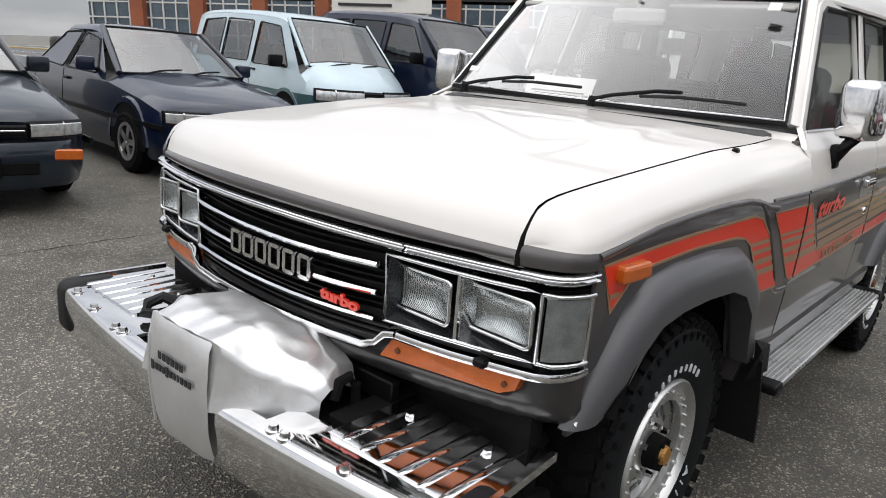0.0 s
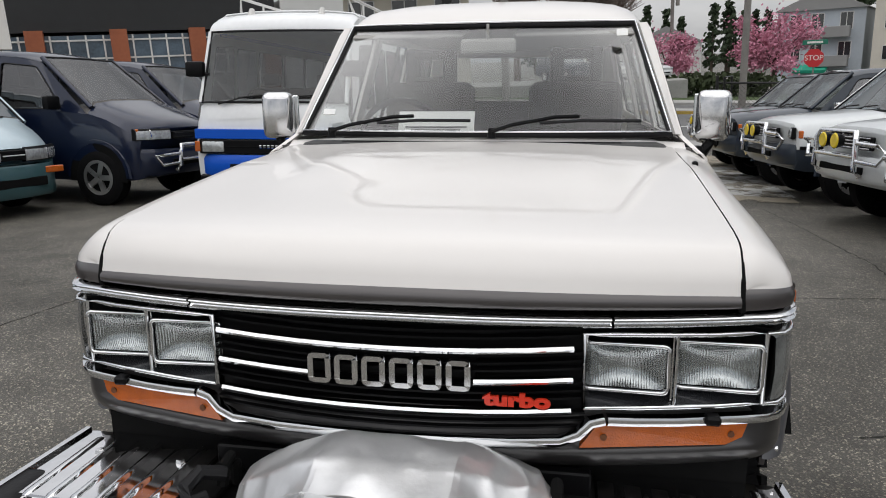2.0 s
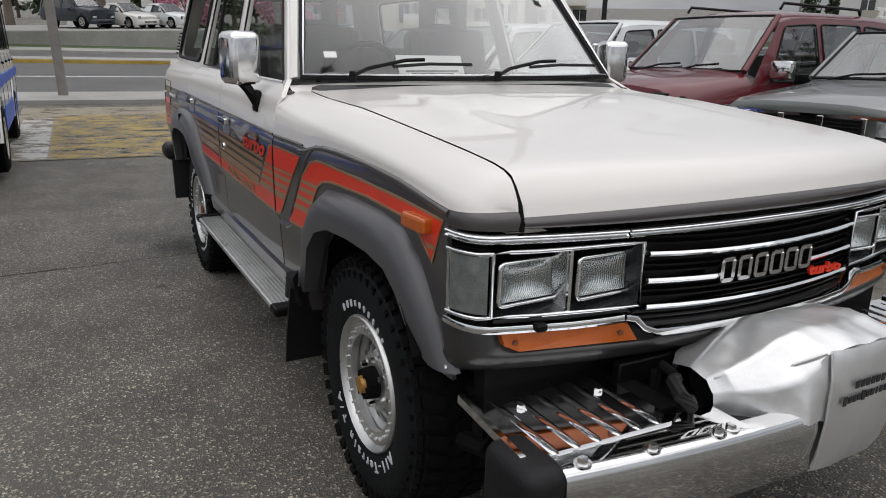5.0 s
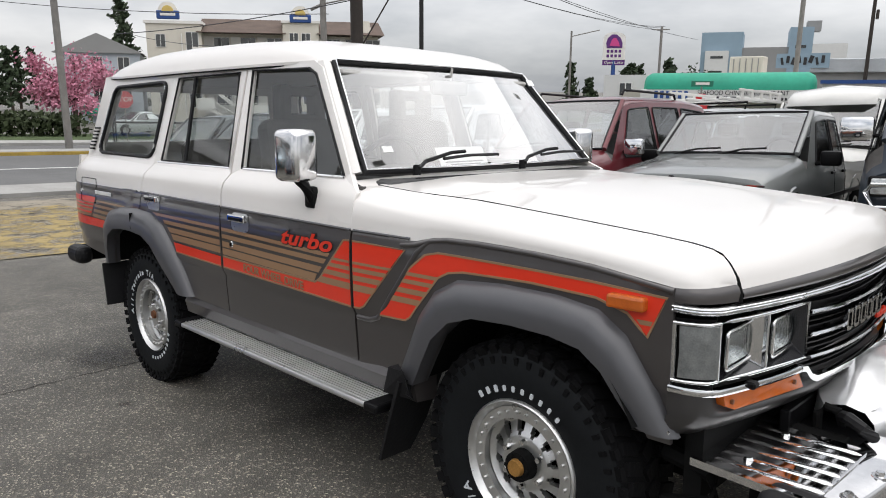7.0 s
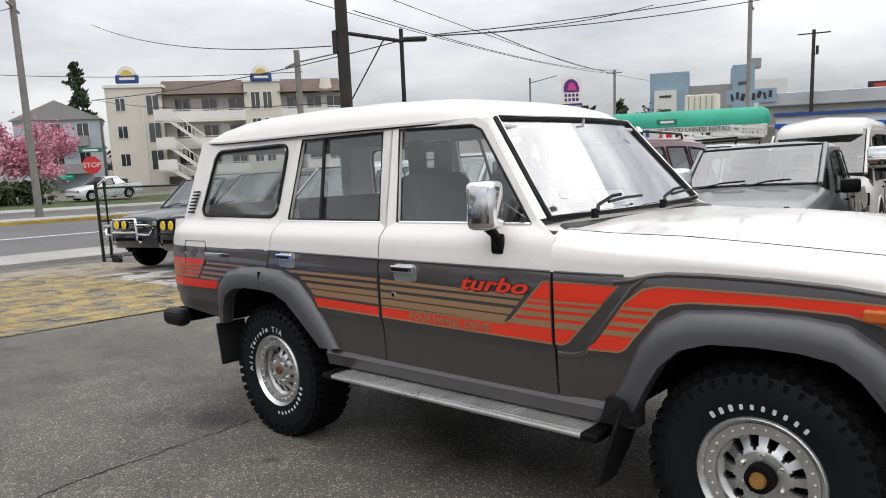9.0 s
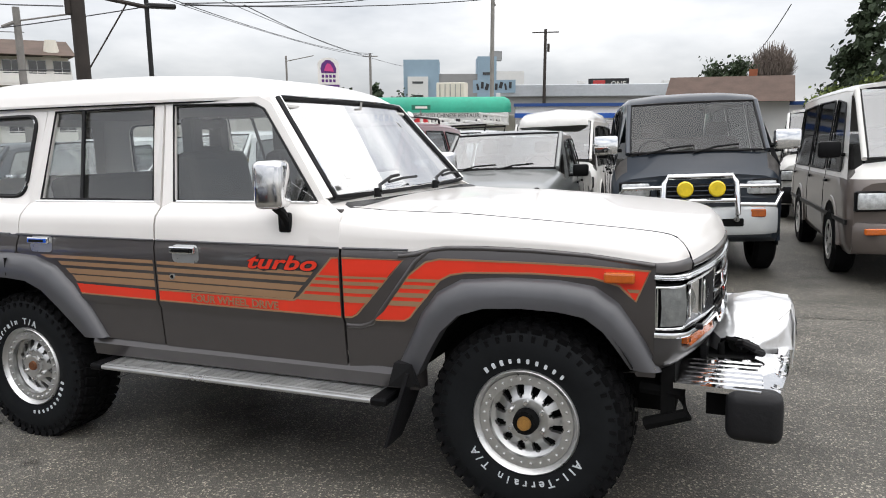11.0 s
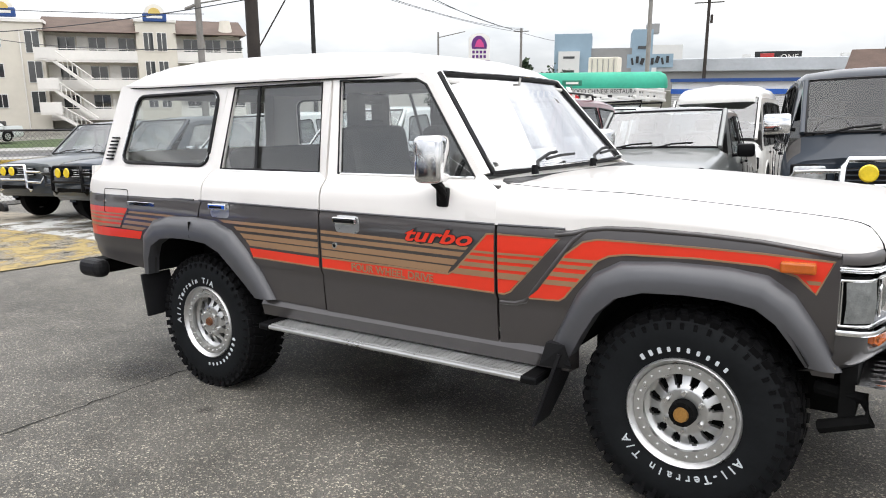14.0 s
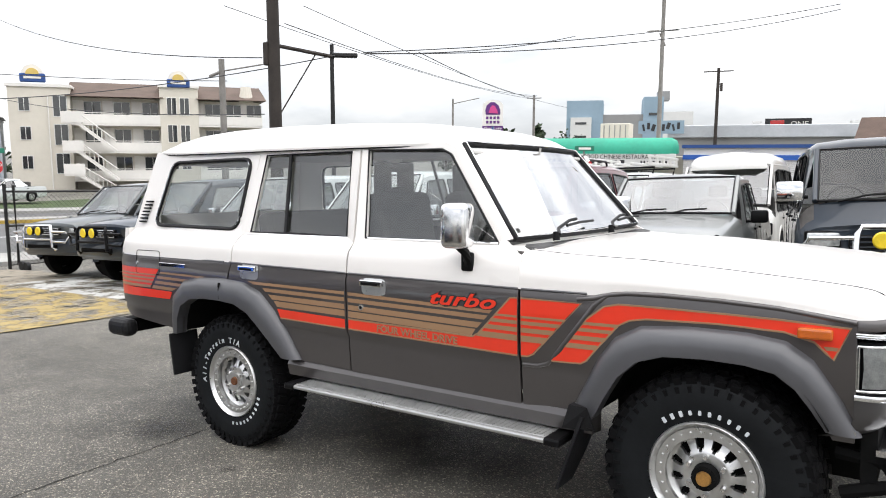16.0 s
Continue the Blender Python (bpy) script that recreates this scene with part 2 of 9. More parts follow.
DASH = mat("dashboard_vinyl", (0.045, 0.045, 0.045), 0.7, 0, 10, 0.2, 0.2, 200)
BEZEL_GREY = mat("bezel_dark_gloss", (0.022, 0.023, 0.026), 0.22, 0.2, 8, 0.1, coat=0.6)
HEADLINER = mat("headliner", (0.42, 0.41, 0.39), 0.9, 0, 10, 0.05)
LAMP_GLASS = thin_glass("lamp_glass", (0.72, 0.74, 0.74), 0.06)
GLASS = thin_glass("window_glass", (0.84, 0.87, 0.86), 0.13)
WINDSCREEN = thin_glass("windscreen_glass", (0.80, 0.82, 0.81), 0.09)
facing_gloss(WINDSCREEN, 0.22, 0.64, 0.085, 0.80)
NEAR_SCREEN = thin_glass("blue_tinted_windscreen", (0.42, 0.52, 0.58), 0.19)
BUS_GLASS = thin_glass("dark_bus_windscreen", (0.42, 0.44, 0.44), 0.07)
CAR_GLASS = thin_glass("clear_car_glass", (0.60, 0.64, 0.64), 0.20)
SCREEN_GLASS = thin_glass("bright_windscreen", (0.54, 0.63, 0.66), 0.27)
TINT_GLASS = thin_glass("tinted_car_window", (0.22, 0.23, 0.24), 0.16)
DARK_GLASS = mat("tinted_car_glass", (0.030, 0.034, 0.036), 0.03, 0, 3, 0.3, spec=0.9)
PALE_GLASS = mat("pale_car_glass", (0.050, 0.064, 0.070), 0.03, 0, 3, 0.3, spec=0.8)
BUMPER_CHROME = mat("polished_bumper_chrome", (0.74, 0.74, 0.745), 0.05, 1.0, 6.0, 0.08, 0.015, 5, rough_vary=0.05)
BRASS = mat("worn_brass", (0.42, 0.22, 0.06), 0.5, 0.6, 20.0, 0.3, 0.2, 90)
RUST = mat("rusty_metal", (0.17, 0.065, 0.025), 0.7, 0.3, 14.0, 0.4, 0.3, 80)


# ---- mesh helpers ----
def part(name, bm, material, parent=None, label="", smooth=False, angle=35, face_to=None):
    me = bpy.data.meshes.new(name)
    if any(len(e.link_faces) > 1 for e in bm.edges) or len(bm.faces) > 1:
        bmesh.ops.recalc_face_normals(bm, faces=bm.faces)
    if face_to is not None:
        bm.normal_update()
        if sum((f.normal * f.calc_area() for f in bm.faces), Vector()).dot(Vector(face_to)) < 0:
            bmesh.ops.reverse_faces(bm, faces=bm.faces)
    bm.to_mesh(me)
    bm.free()
    mats = material if isinstance(material, (list, tuple)) else [material]
    for x in mats:
        me.materials.append(x)
    if smooth:
        for p in me.polygons:
            p.use_smooth = True
        me.set_sharp_from_angle(angle=radians(angle))
    ob = new(name, me)
    if parent is not None:
        ob.parent = parent
    if label:
        ob["label"] = label
    return ob


def thing(name, m, label, category, group="", kind=""):
    ob = new(name)
    ob.empty_display_size = 0.2
    ob.matrix_world = m
    return tagged(ob, label, category, group, kind)


def on_lot(x, y, z=0.0, rz=0.0):
    return LOT @ pose(x, y, z, 0, 0, rz)


def add_box(bm, c, s, bevel=0.0, segs=2, rot=None):
    g = bmesh.ops.create_cube(bm, size=1.0)
    vs = g["verts"]
    bmesh.ops.scale(bm, verts=vs, vec=s)
    if bevel:
        es = list({e for v in vs for e in v.link_edges})
        r = bmesh.ops.bevel(bm, geom=es, offset=min(bevel, 0.49 * min(s)), segments=segs, affect='EDGES', profile=0.5)
        vs = list({v for f in r["faces"] for v in f.verts} | {v for v in vs if v.is_valid})
    if rot is not None:
        bmesh.ops.rotate(bm, verts=vs, cent=(0, 0, 0), matrix=Euler([radians(a) for a in rot]).to_matrix())
    bmesh.ops.translate(bm, verts=vs, vec=c)
    return vs


def box(c, s, bevel=0.0, segs=2, rot=None):
    bm = bmesh.new()
    add_box(bm, c, s, bevel, segs, rot)
    return bm


def add_cyl(bm, a, b, r1, r2=None, segs=16, caps=True):
    a, b = Vector(a), Vector(b)
    d = b - a
    g = bmesh.ops.create_cone(bm, cap_ends=caps, segments=segs, radius1=r1, radius2=r1 if r2 is None else r2, depth=d.length)
    q = d.to_track_quat('Z', 'Y').to_matrix()
    bmesh.ops.rotate(bm, verts=g["verts"], cent=(0, 0, 0), matrix=q)
    bmesh.ops.translate(bm, verts=g["verts"], vec=(a + b) / 2)
    return g["verts"]


def cyl(a, b, r1, r2=None, segs=16):
    bm = bmesh.new()
    add_cyl(bm, a, b, r1, r2, segs)
    return bm


def add_tube(bm, pts, r, segs=8, closed=False, section=None):
    """A tube, or a bar of the given (across, up) section, along points."""
    pts = [Vector(p) for p in pts]
    n = len(pts)
    sec = section or [(r * math.cos(2 * math.pi * k / segs), r * math.sin(2 * math.pi * k / segs)) for k in range(segs)]
    rings = []
    for i, p in enumerate(pts):
        if closed:
            d = (pts[(i + 1) % n] - pts[i - 1]).normalized()
        else:
            d = (pts[min(i + 1, n - 1)] - pts[max(i - 1, 0)]).normalized()
        up = Vector((0, 0, 1)) if abs(d.z) < 0.95 else Vector((1, 0, 0))
        side = d.cross(up).normalized()
        top = side.cross(d).normalized()
        rings.append([bm.verts.new(p + side * u + top * v) for u, v in sec])
    m = len(sec)
    for i in range(n if closed else n - 1):
        a, b = rings[i], rings[(i + 1) % n]
        for k in range(m):
            bm.faces.new((a[k], a[(k + 1) % m], b[(k + 1) % m], b[k]))
    if not closed:
        bm.faces.new(rings[0])
        bm.faces.new(rings[-1])


def tube(pts, r, segs=8, closed=False, section=None):
    bm = bmesh.new()
    add_tube(bm, pts, r, segs, closed, section)
    return bm


def add_prism(bm, poly, to3, t0, t1):
    """A prism of a flat outline; to3(u, v, t) gives the place."""
    a = [bm.verts.new(to3(u, v, t0)) for u, v in poly]
    b = [bm.verts.new(to3(u, v, t1)) for u, v in poly]
    n = len(poly)
    bm.faces.new(a)
    bm.faces.new(b)
    for k in range(n):
        bm.faces.new((a[k], a[(k + 1) % n], b[(k + 1) % n], b[k]))


def prism(poly, to3, t0, t1):
    bm = bmesh.new()
    add_prism(bm, poly, to3, t0, t1)
    return bm


def add_loft(bm, rings, closed=True, caps=True):
    vs = [[bm.verts.new(p) for p in r] for r in rings]
    m = len(vs[0])
    for a, b in zip(vs, vs[1:]):
        for k in range(m if closed else m - 1):
            bm.faces.new((a[k], a[(k + 1) % m], b[(k + 1) % m], b[k]))
    if caps and closed:
        bm.faces.new(vs[0])
        bm.faces.new(vs[-1])
    return vs


def loft(rings, closed=True, caps=True):
    bm = bmesh.new()
    add_loft(bm, rings, closed, caps)
    return bm


def interp(x, table):
    if x <= table[0][0]:
        return table[0][1]
    for (a, u), (b, v) in zip(table, table[1:]):
        if x <= b:
            return u + (v - u) * (x - a) / (b - a)
    return table[-1][1]


def lettering(name, body, size, m, material, parent, depth=0.002, shear=0.0, spacing=1.0, bold=0.0, label="", width=None):
    cu = bpy.data.curves.new(name, "FONT")
    cu.body, cu.size, cu.extrude, cu.shear, cu.space_character, cu.offset = body, size, depth, shear, spacing, bold
    cu.align_x, cu.align_y = "CENTER", "CENTER"
    tmp = bpy.data.objects.new(name, cu)
    me = bpy.data.meshes.new_from_object(tmp)
    bpy.data.objects.remove(tmp)
    if width and me.vertices:
        xs = [v.co.x for v in me.vertices]
        k = width / (max(xs) - min(xs))
        for v in me.vertices:
            v.co.x *= k
    me.materials.append(material)
    ob = new(name, me)
    ob.parent = parent
    ob.matrix_local = m
    if label:
        ob["label"] = label
    return ob


def axes(origin, right, up):
    """The pose whose x runs along right and whose y runs along up."""
    r, u = Vector(right).normalized(), Vector(up).normalized()
    n = r.cross(u).normalized()
    u = n.cross(r)
    return Matrix(((r.x, u.x, n.x, origin[0]), (r.y, u.y, n.y, origin[1]), (r.z, u.z, n.z, origin[2]), (0, 0, 0, 1)))


# ---- ground ----
NRM = LOT.to_3x3() @ Vector((0, 0, 1))


def dip(x, y):
    """How far the lot lies below its plane: it rises a little towards the row beyond the wagon."""
    return -0.05 * interp(y, [(1.2, 0.0), (2.4, 1.0)]) * interp(x, [(-15.5, 0.0), (-13.0, 1.0)])


def ground_z(x, y):
    """Height of the ground: the sloping lot, level beyond the street edges."""
    cx, cy = max(-16.5, min(x, 14.0)), max(-16.0, min(y, 17.0))
    return -(NRM.x * cx + NRM.y * cy) / NRM.z - dip(x, y)


def far(x, y):
    """Plan of the far things, turned and drawn in a little about the place where the walk ends."""
    dx, dy = x - 2.2, y + 3.2
    d, a = math.hypot(dx, dy) * 0.96, math.atan2(dy, dx)
    a += 0.042 * (a - radians(126))
    return 2.2 + d * math.cos(a), -3.2 + d * math.sin(a)


bm = bmesh.new()
gx = [-900, -300, -120, -60, -40, -28, -22, -16.5, -15.5, -14, -12, -11, -8, -6, -4, -2, 0, 2, 4, 6, 9, 14, 30, 80, 300, 900]
gy = [-900, -300, -100, -50, -30, -22, -16, -12, -9, -6, -4.2, -3.5, -2.9, -2.3, -1.75, -1, 0, 1.2, 1.8, 2.4, 4, 6, 9, 13, 17, 25, 40, 60, 100, 300, 900]
vs = [[bm.verts.new((x, y, ground_z(x, y))) for y in gy] for x in gx]
for i in range(len(gx) - 1):
    for j in range(len(gy) - 1):
        bm.faces.new((vs[i][j], vs[i + 1][j], vs[i + 1][j + 1], vs[i][j + 1]))
ground = tagged(part("ground", bm, ASPHALT), "worn grey asphalt of the car lot", "ground", kind="structure")
# ---- the wagon ----
HALF = [(0.45, 0.835), (0.55, 0.862), (0.70, 0.872), (0.735, 0.872), (0.762, 0.886), (0.95, 0.889), (1.03, 0.887), (1.05, 0.880),
        (1.12, 0.876), (1.165, 0.862), (1.20, 0.828), (1.225, 0.795), (1.26, 0.780), (1.72, 0.664)]
LEVELS = [0.55, 0.70, 0.735, 0.762, 0.95, 1.03, 1.05, 1.12, 1.145, 1.165, 1.185, 1.20, 1.225, 1.26]
CUTS = [-2.46, -2.40, -2.32, -2.22, 0.60, 0.80, 1.0, 1.12, 1.25, 1.40, 1.55, 1.63, 1.72, 1.79, 1.84, 1.89]


def wagon_half(x, z):
    """Half the wagon's width at a place on its side."""
    k = 1.0
    if x > 0.60:
        k -= interp(x, [(0.60, 0.0), (1.0, 0.030), (1.25, 0.045), (1.55, 0.058), (1.72, 0.066), (1.84, 0.073), (1.95, 0.082)])
    if x < -2.22:
        k -= 0.045 * ((-2.22 - x) / 0.27) ** 2
    return interp(z, HALF) * k


def belt(x):
    """Height of the line between white and grey."""
    return interp(x, [(-2.52, 1.070), (-1.34, 1.067), (-0.4, 1.056), (0.6, 1.047), (0.88, 1.040), (0.94, 1.043), (0.99, 1.058), (1.06, 1.067), (1.20, 1.069), (1.40, 1.064), (1.60, 1.052), (1.84, 1.022)])


def skin(poly, s, out=0.0, thick=0.012, cuts=True, split=True):
    """A curved body panel on side s (1: left, -1: right) from its outline in x and z; material 1 lies under the belt line."""
    bm = bmesh.new()
    f = bm.faces.new([bm.verts.new((x, 0, z)) for x, z in poly])
    if cuts:
        for z in LEVELS:
            bmesh.ops.bisect_plane(bm, geom=bm.verts[:] + bm.edges[:] + bm.faces[:], plane_co=(0, 0, z), plane_no=(0, 0, 1))
        for x in CUTS:
            bmesh.ops.bisect_plane(bm, geom=bm.verts[:] + bm.edges[:] + bm.faces[:], plane_co=(x, 0, 0), plane_no=(1, 0, 0))
    if split:
        for a, b in ((-2.55, -1.34), (-1.34, 0.60), (0.60, 1.05), (1.05, 1.92)):
            za, zb = belt(a + 0.001), belt(b)
            no = Vector((-(zb - za), 0, b - a)).normalized()
            fs = [q for q in bm.faces if a - 0.001 <= q.calc_center_median().x <= b + 0.001]
            gm = list({v for q in fs for v in q.verts}) + list({e for q in fs for e in q.edges}) + fs
            bmesh.ops.bisect_plane(bm, geom=gm, plane_co=(a, 0, za), plane_no=no)
        for q in bm.faces:
            c = q.calc_center_median()
            q.material_index = 0 if c.z > belt(c.x) else 1
    if thick:
        r = bmesh.ops.solidify(bm, geom=bm.faces[:], thickness=thick)
        for v in bm.verts:
            deep = abs(v.co.y)
            v.co.y = s * (wagon_half(v.co.x, v.co.z) + out - (thick if deep > thick * 0.5 else 0.0))
    else:
        for v in bm.verts:
            v.co.y = s * (wagon_half(v.co.x, v.co.z) + out)
    return bm


def ring_panel(outer, inner, s, out=0.0, thick=0.02):
    """A window surround between two outlines of as many points."""
    bm = bmesh.new()
    n = len(outer)
    rows = []
    for dy in (0.0, -thick):
        rows.append([[bm.verts.new((x, s * (wagon_half(x, z) + out + dy), z)) for x, z in loop] for loop in (outer, inner)])
    for a in range(n):
        b = (a + 1) % n
        for o, i in rows:
            bm.faces.new((o[a], o[b], i[b], i[a]))
        bm.faces.new((rows[0][0][a], rows[0][0][b], rows[1][0][b], rows[1][0][a]))
        bm.faces.new((rows[0][1][a], rows[0][1][b], rows[1][1][b], rows[1][1][a]))
    return bm


def flat_pane(poly, s, out):
    """A sheet of glass, a little inside the body side."""
    bm = bmesh.new()
    bm.faces.new([bm.verts.new((x, s * (wagon_half(x, z) + out), z)) for x, z in poly])
    return bm


def side_line(pts, s, out, r, segs=6, closed=False, section=None):
    return tube([(x, s * (wagon_half(x, z) + out), z) for x, z in pts], r, segs, closed, section)


def rounded(poly, r, n=4):
    """Corners of an outline rounded with radius r."""
    out = []
    m = len(poly)
    for k in range(m):
        p, a, b = (Vector(poly[j]) for j in (k, k - 1, (k + 1) % m))
        u, v = (a - p), (b - p)
        d = min(r, u.length * 0.45, v.length * 0.45)
        s, e = p + u.normalized() * d, p + v.normalized() * d
        for i in range(n + 1):
            t = i / n
            out.append(tuple(s * (1 - t) ** 2 + p * 2 * t * (1 - t) + e * t ** 2))
    return out


# arches, in x and z, from the rear foot over the wheel to the front foot
ARCH_F_IN = [(0.935, 0.545), (0.985, 0.64), (1.045, 0.735), (1.12, 0.805), (1.22, 0.838), (1.364, 0.845), (1.50, 0.84), (1.60, 0.822), (1.665, 0.775), (1.715, 0.71), (1.758, 0.635)]
ARCH_F_OUT = [(0.822, 0.545), (0.885, 0.665), (0.955, 0.80), (1.02, 0.885), (1.12, 0.938), (1.30, 0.952), (1.50, 0.950), (1.63, 0.932), (1.715, 0.875), (1.79, 0.765), (1.862, 0.625)]
ARCH_R_IN = [(-1.815, 0.60), (-1.79, 0.70), (-1.73, 0.785), (-1.63, 0.835), (-1.50, 0.848), (-1.36, 0.848), (-1.22, 0.838), (-1.11, 0.795), (-1.02, 0.725), (-0.94, 0.64), (-0.872, 0.565)]
ARCH_R_OUT = [(-1.885, 0.60), (-1.875, 0.72), (-1.84, 0.85), (-1.74, 0.935), (-1.58, 0.965), (-1.36, 0.972), (-1.18, 0.962), (-1.04, 0.915), (-0.93, 0.82), (-0.83, 0.69), (-0.752, 0.565)]


def flare(inn, outr, s):
    rows = []
    n = len(inn)
    for k in range(n):
        (xi, zi), (xo, zo) = inn[k], outr[k]
        mx, mz = xo + (xi - xo) * 0.16, zo + (zi - zo) * 0.16
        ex, ez = xo + (xi - xo) * 0.62, zo + (zi - zo) * 0.62
        w = wagon_half(xo, max(zo, 0.56))
        e = 0.9 if k in (0, n - 1) else 1.0
        rows.append([(xo, s * (w - 0.012), zo), (xo, s * (w + 0.004), zo), (mx, s * (w + 0.030 * e), mz), ((mx + ex) / 2, s * (w + 0.044 * e), (mz + ez) / 2),
                     (ex, s * (w + 0.050 * e), ez), (xi, s * (w + 0.046 * e), zi), (xi, s * (w - 0.03), zi)])
    return loft(rows, closed=True)


def wheel(parent, x, y, s, front):
    """Wheel with white-lettered all-terrain tyre; s: the side its face looks to."""
    R, RR = 0.392, 0.205
    w = thing_part("wheel", parent)
    w.location = RAKE.inverted() @ Vector((x, y, R))
    prof = [(-0.245, 0.212), (-0.25, 0.25), (-0.262, 0.31), (-0.252, 0.36), (-0.225, 0.384), (-0.03, 0.385), (-0.004, 0.366), (0.010, 0.31), (0.004, 0.25), (-0.008, 0.212)]
    n = 72
    bm = bmesh.new()
    rings = []
    for k in range(n):
        a = 2 * math.pi * k / n
        c, q = math.cos(a), math.sin(a)
        rings.append([bm.verts.new((r * c, s * d, r * q)) for d, r in prof])
    for k in range(n):
        a, b = rings[k], rings[(k + 1) % n]
        for j in range(len(prof) - 1):
            f = bm.faces.new((a[j], a[j + 1], b[j + 1], b[j]))
            f.material_index = 1 if j >= 6 else 0
    tyre = part("tyre", bm, [TYRE, TYRE_WALL], w, "black all-terrain tyre with raised white lettering", True, 50)
    # tread: blocks across, and lugs on the shoulder
    bm = bmesh.new()
    m = 44
    for k in range(m):
        a = 2 * math.pi * k / m
        rot = Matrix.Rotation(-a, 4, 'Y')
        for d, wd, off, tw in ((-0.045, 0.062, 0.0, 18), (-0.125, 0.058, 0.5, -24), (-0.205, 0.062, 0.0, 18)):
            aa = -(a + off * 2 * math.pi / m)
            mm = Matrix.Rotation(aa, 4, 'Y') @ Matrix.Translation((0.387, s * d, 0)) @ Matrix.Rotation(radians(tw * s), 4, 'X') @ Matrix.Diagonal((0.018, wd, 0.036, 1))
            bmesh.ops.create_cube(bm, size=1.0, matrix=mm)
        mm = rot @ Matrix.Translation((0.366, s * -0.006, 0)) @ Matrix.Rotation(radians(22 * s), 4, 'Z') @ Matrix.Diagonal((0.040, 0.016, 0.030 if k % 2 else 0.040, 1))
        bmesh.ops.create_cube(bm, size=1.0, matrix=mm)
        mm = rot @ Matrix.Translation((0.335, s * 0.004, 0.008)) @ Matrix.Rotation(radians(10 * s), 4, 'Z') @ Matrix.Diagonal((0.030, 0.008, 0.014, 1))
        bmesh.ops.create_cube(bm, size=1.0, matrix=mm)
    part("tread", bm, TYRE, tyre)
    # rim
    bm = bmesh.new()
    prof = [(-0.20, 0.185), (-0.10, 0.168), (-0.05, 0.178), (-0.014, 0.190), (0.004, 0.207), (-0.002, 0.213), (-0.02, 0.214)]
    rings = []
    for k in range(n):
        a = 2 * math.pi * k / n
        rings.append([bm.verts.new((r * math.cos(a), s * d, r * math.sin(a))) for d, r in prof])
    for k in range(n):
        a, b = rings[k], rings[(k + 1) % n]
        for j in range(len(prof) - 1):
            bm.faces.new((a[j], a[j + 1], b[j + 1], b[j]))
    rim = part("rim", bm, ALUMINIUM, w, "polished aluminium rim", True, 60)
    # the bead ring with its bolts
    bm = bmesh.new()
    add_ring(bm, 0.150, 0.188, s * -0.034, s * -0.014, 60)
    part("rim_ring", bm, ALUMINIUM, rim)
    bolt = part("rim_bolt", cyl((0, s * -0.002, 0), (0, s * 0.007, 0), 0.0062, 0.0045, 6), ALUMINIUM, rim)
    for k in range(28):
        a = 2 * math.pi * (k + 0.5) / 28
        ob = bolt if k == 0 else new("rim_bolt", bolt.data)
        ob.parent = rim
        ob.location = (0.170 * math.cos(a), s * -0.012, 0.170 * math.sin(a))
    # dished disc with twelve slots
    bm = bmesh.new()
    rad = [0.050, 0.082, 0.090, 0.100, 0.128, 0.137, 0.143, 0.157]
    dep = [-0.034, -0.032, -0.035, -0.042, -0.058, -0.060, -0.058, -0.046]
    m = 96
    front_v = [[bm.verts.new((r * math.cos(2 * math.pi * k / m), s * d, r * math.sin(2 * math.pi * k / m))) for r, d in zip(rad, dep)] for k in range(m)]
    for k in range(m):
        q = k % 8
        for j in range(len(rad) - 1):
            slot = (j in (3, 4) and 2 <= q <= 5) or (j in (2, 5) and 3 <= q <= 4)
            if slot:
                continue
            a, b = front_v[k], front_v[(k + 1) % m]
            bm.faces.new((a[j], a[j + 1], b[j + 1], b[j]))
    bmesh.ops.delete(bm, geom=[v for v in bm.verts if not v.link_faces], context='VERTS')
    res = bmesh.ops.extrude_face_region(bm, geom=bm.faces[:])
    for v in res["geom"]:
        if isinstance(v, bmesh.types.BMVert):
            v.co.y -= s * 0.022
    part("wheel_disc", bm, ALUMINIUM, w, "twelve-slot cast aluminium wheel centre", True, 40)
    part("brake_drum", cyl((0, s * -0.16, 0), (0, s * -0.085, 0), 0.16, None, 32), DARK, w)
    nut = part("wheel_nut", cyl((0, s * -0.008, 0), (0, s * 0.014, 0), 0.0115, 0.009, 6), DULL_CHROME, w)
    for k in range(6):
        a = 2 * math.pi * (k + 0.5) / 6
        ob = nut if k == 0 else new("wheel_nut", nut.data)
        ob.parent = w
        ob.location = (0.073 * math.cos(a), s * -0.028, 0.073 * math.sin(a))
    hub = part("hub", cyl((0, s * -0.05, 0), (0, s * (0.004 if front else -0.022), 0), 0.052, 0.047, 24), DARK if front else ALUMINIUM, w, "grimy free-wheel hub" if front else "dull rear hub")
    if front:
        part("hub_dial", cyl((0, s * 0.002, 0), (0, s * 0.018, 0), 0.029, 0.025, 20), BRASS, hub, "worn brass-coloured hub dial")
        nut = part("hub_bolt", cyl((0, s * -0.002, 0), (0, s * 0.009, 0), 0.006, None, 6), DARK, hub)
        for k in range(6):
            a = 2 * math.pi * k / 6
            ob = nut if k == 0 else new("hub_bolt", nut.data)
            ob.parent = hub
            ob.location = (0.040 * math.cos(a), s * 0.003, 0.040 * math.sin(a))
    else:
        part("hub_cap", cyl((0, s * -0.024, 0), (0, s * -0.010, 0), 0.026, 0.022, 16), RUST, hub, "rusty centre cap")
    # white lettering on the side wall: words on one arc, plain bars on the other
    turn0 = 90 if front else -52
    word = "All-Terrain T/A"
    cell = 8.0
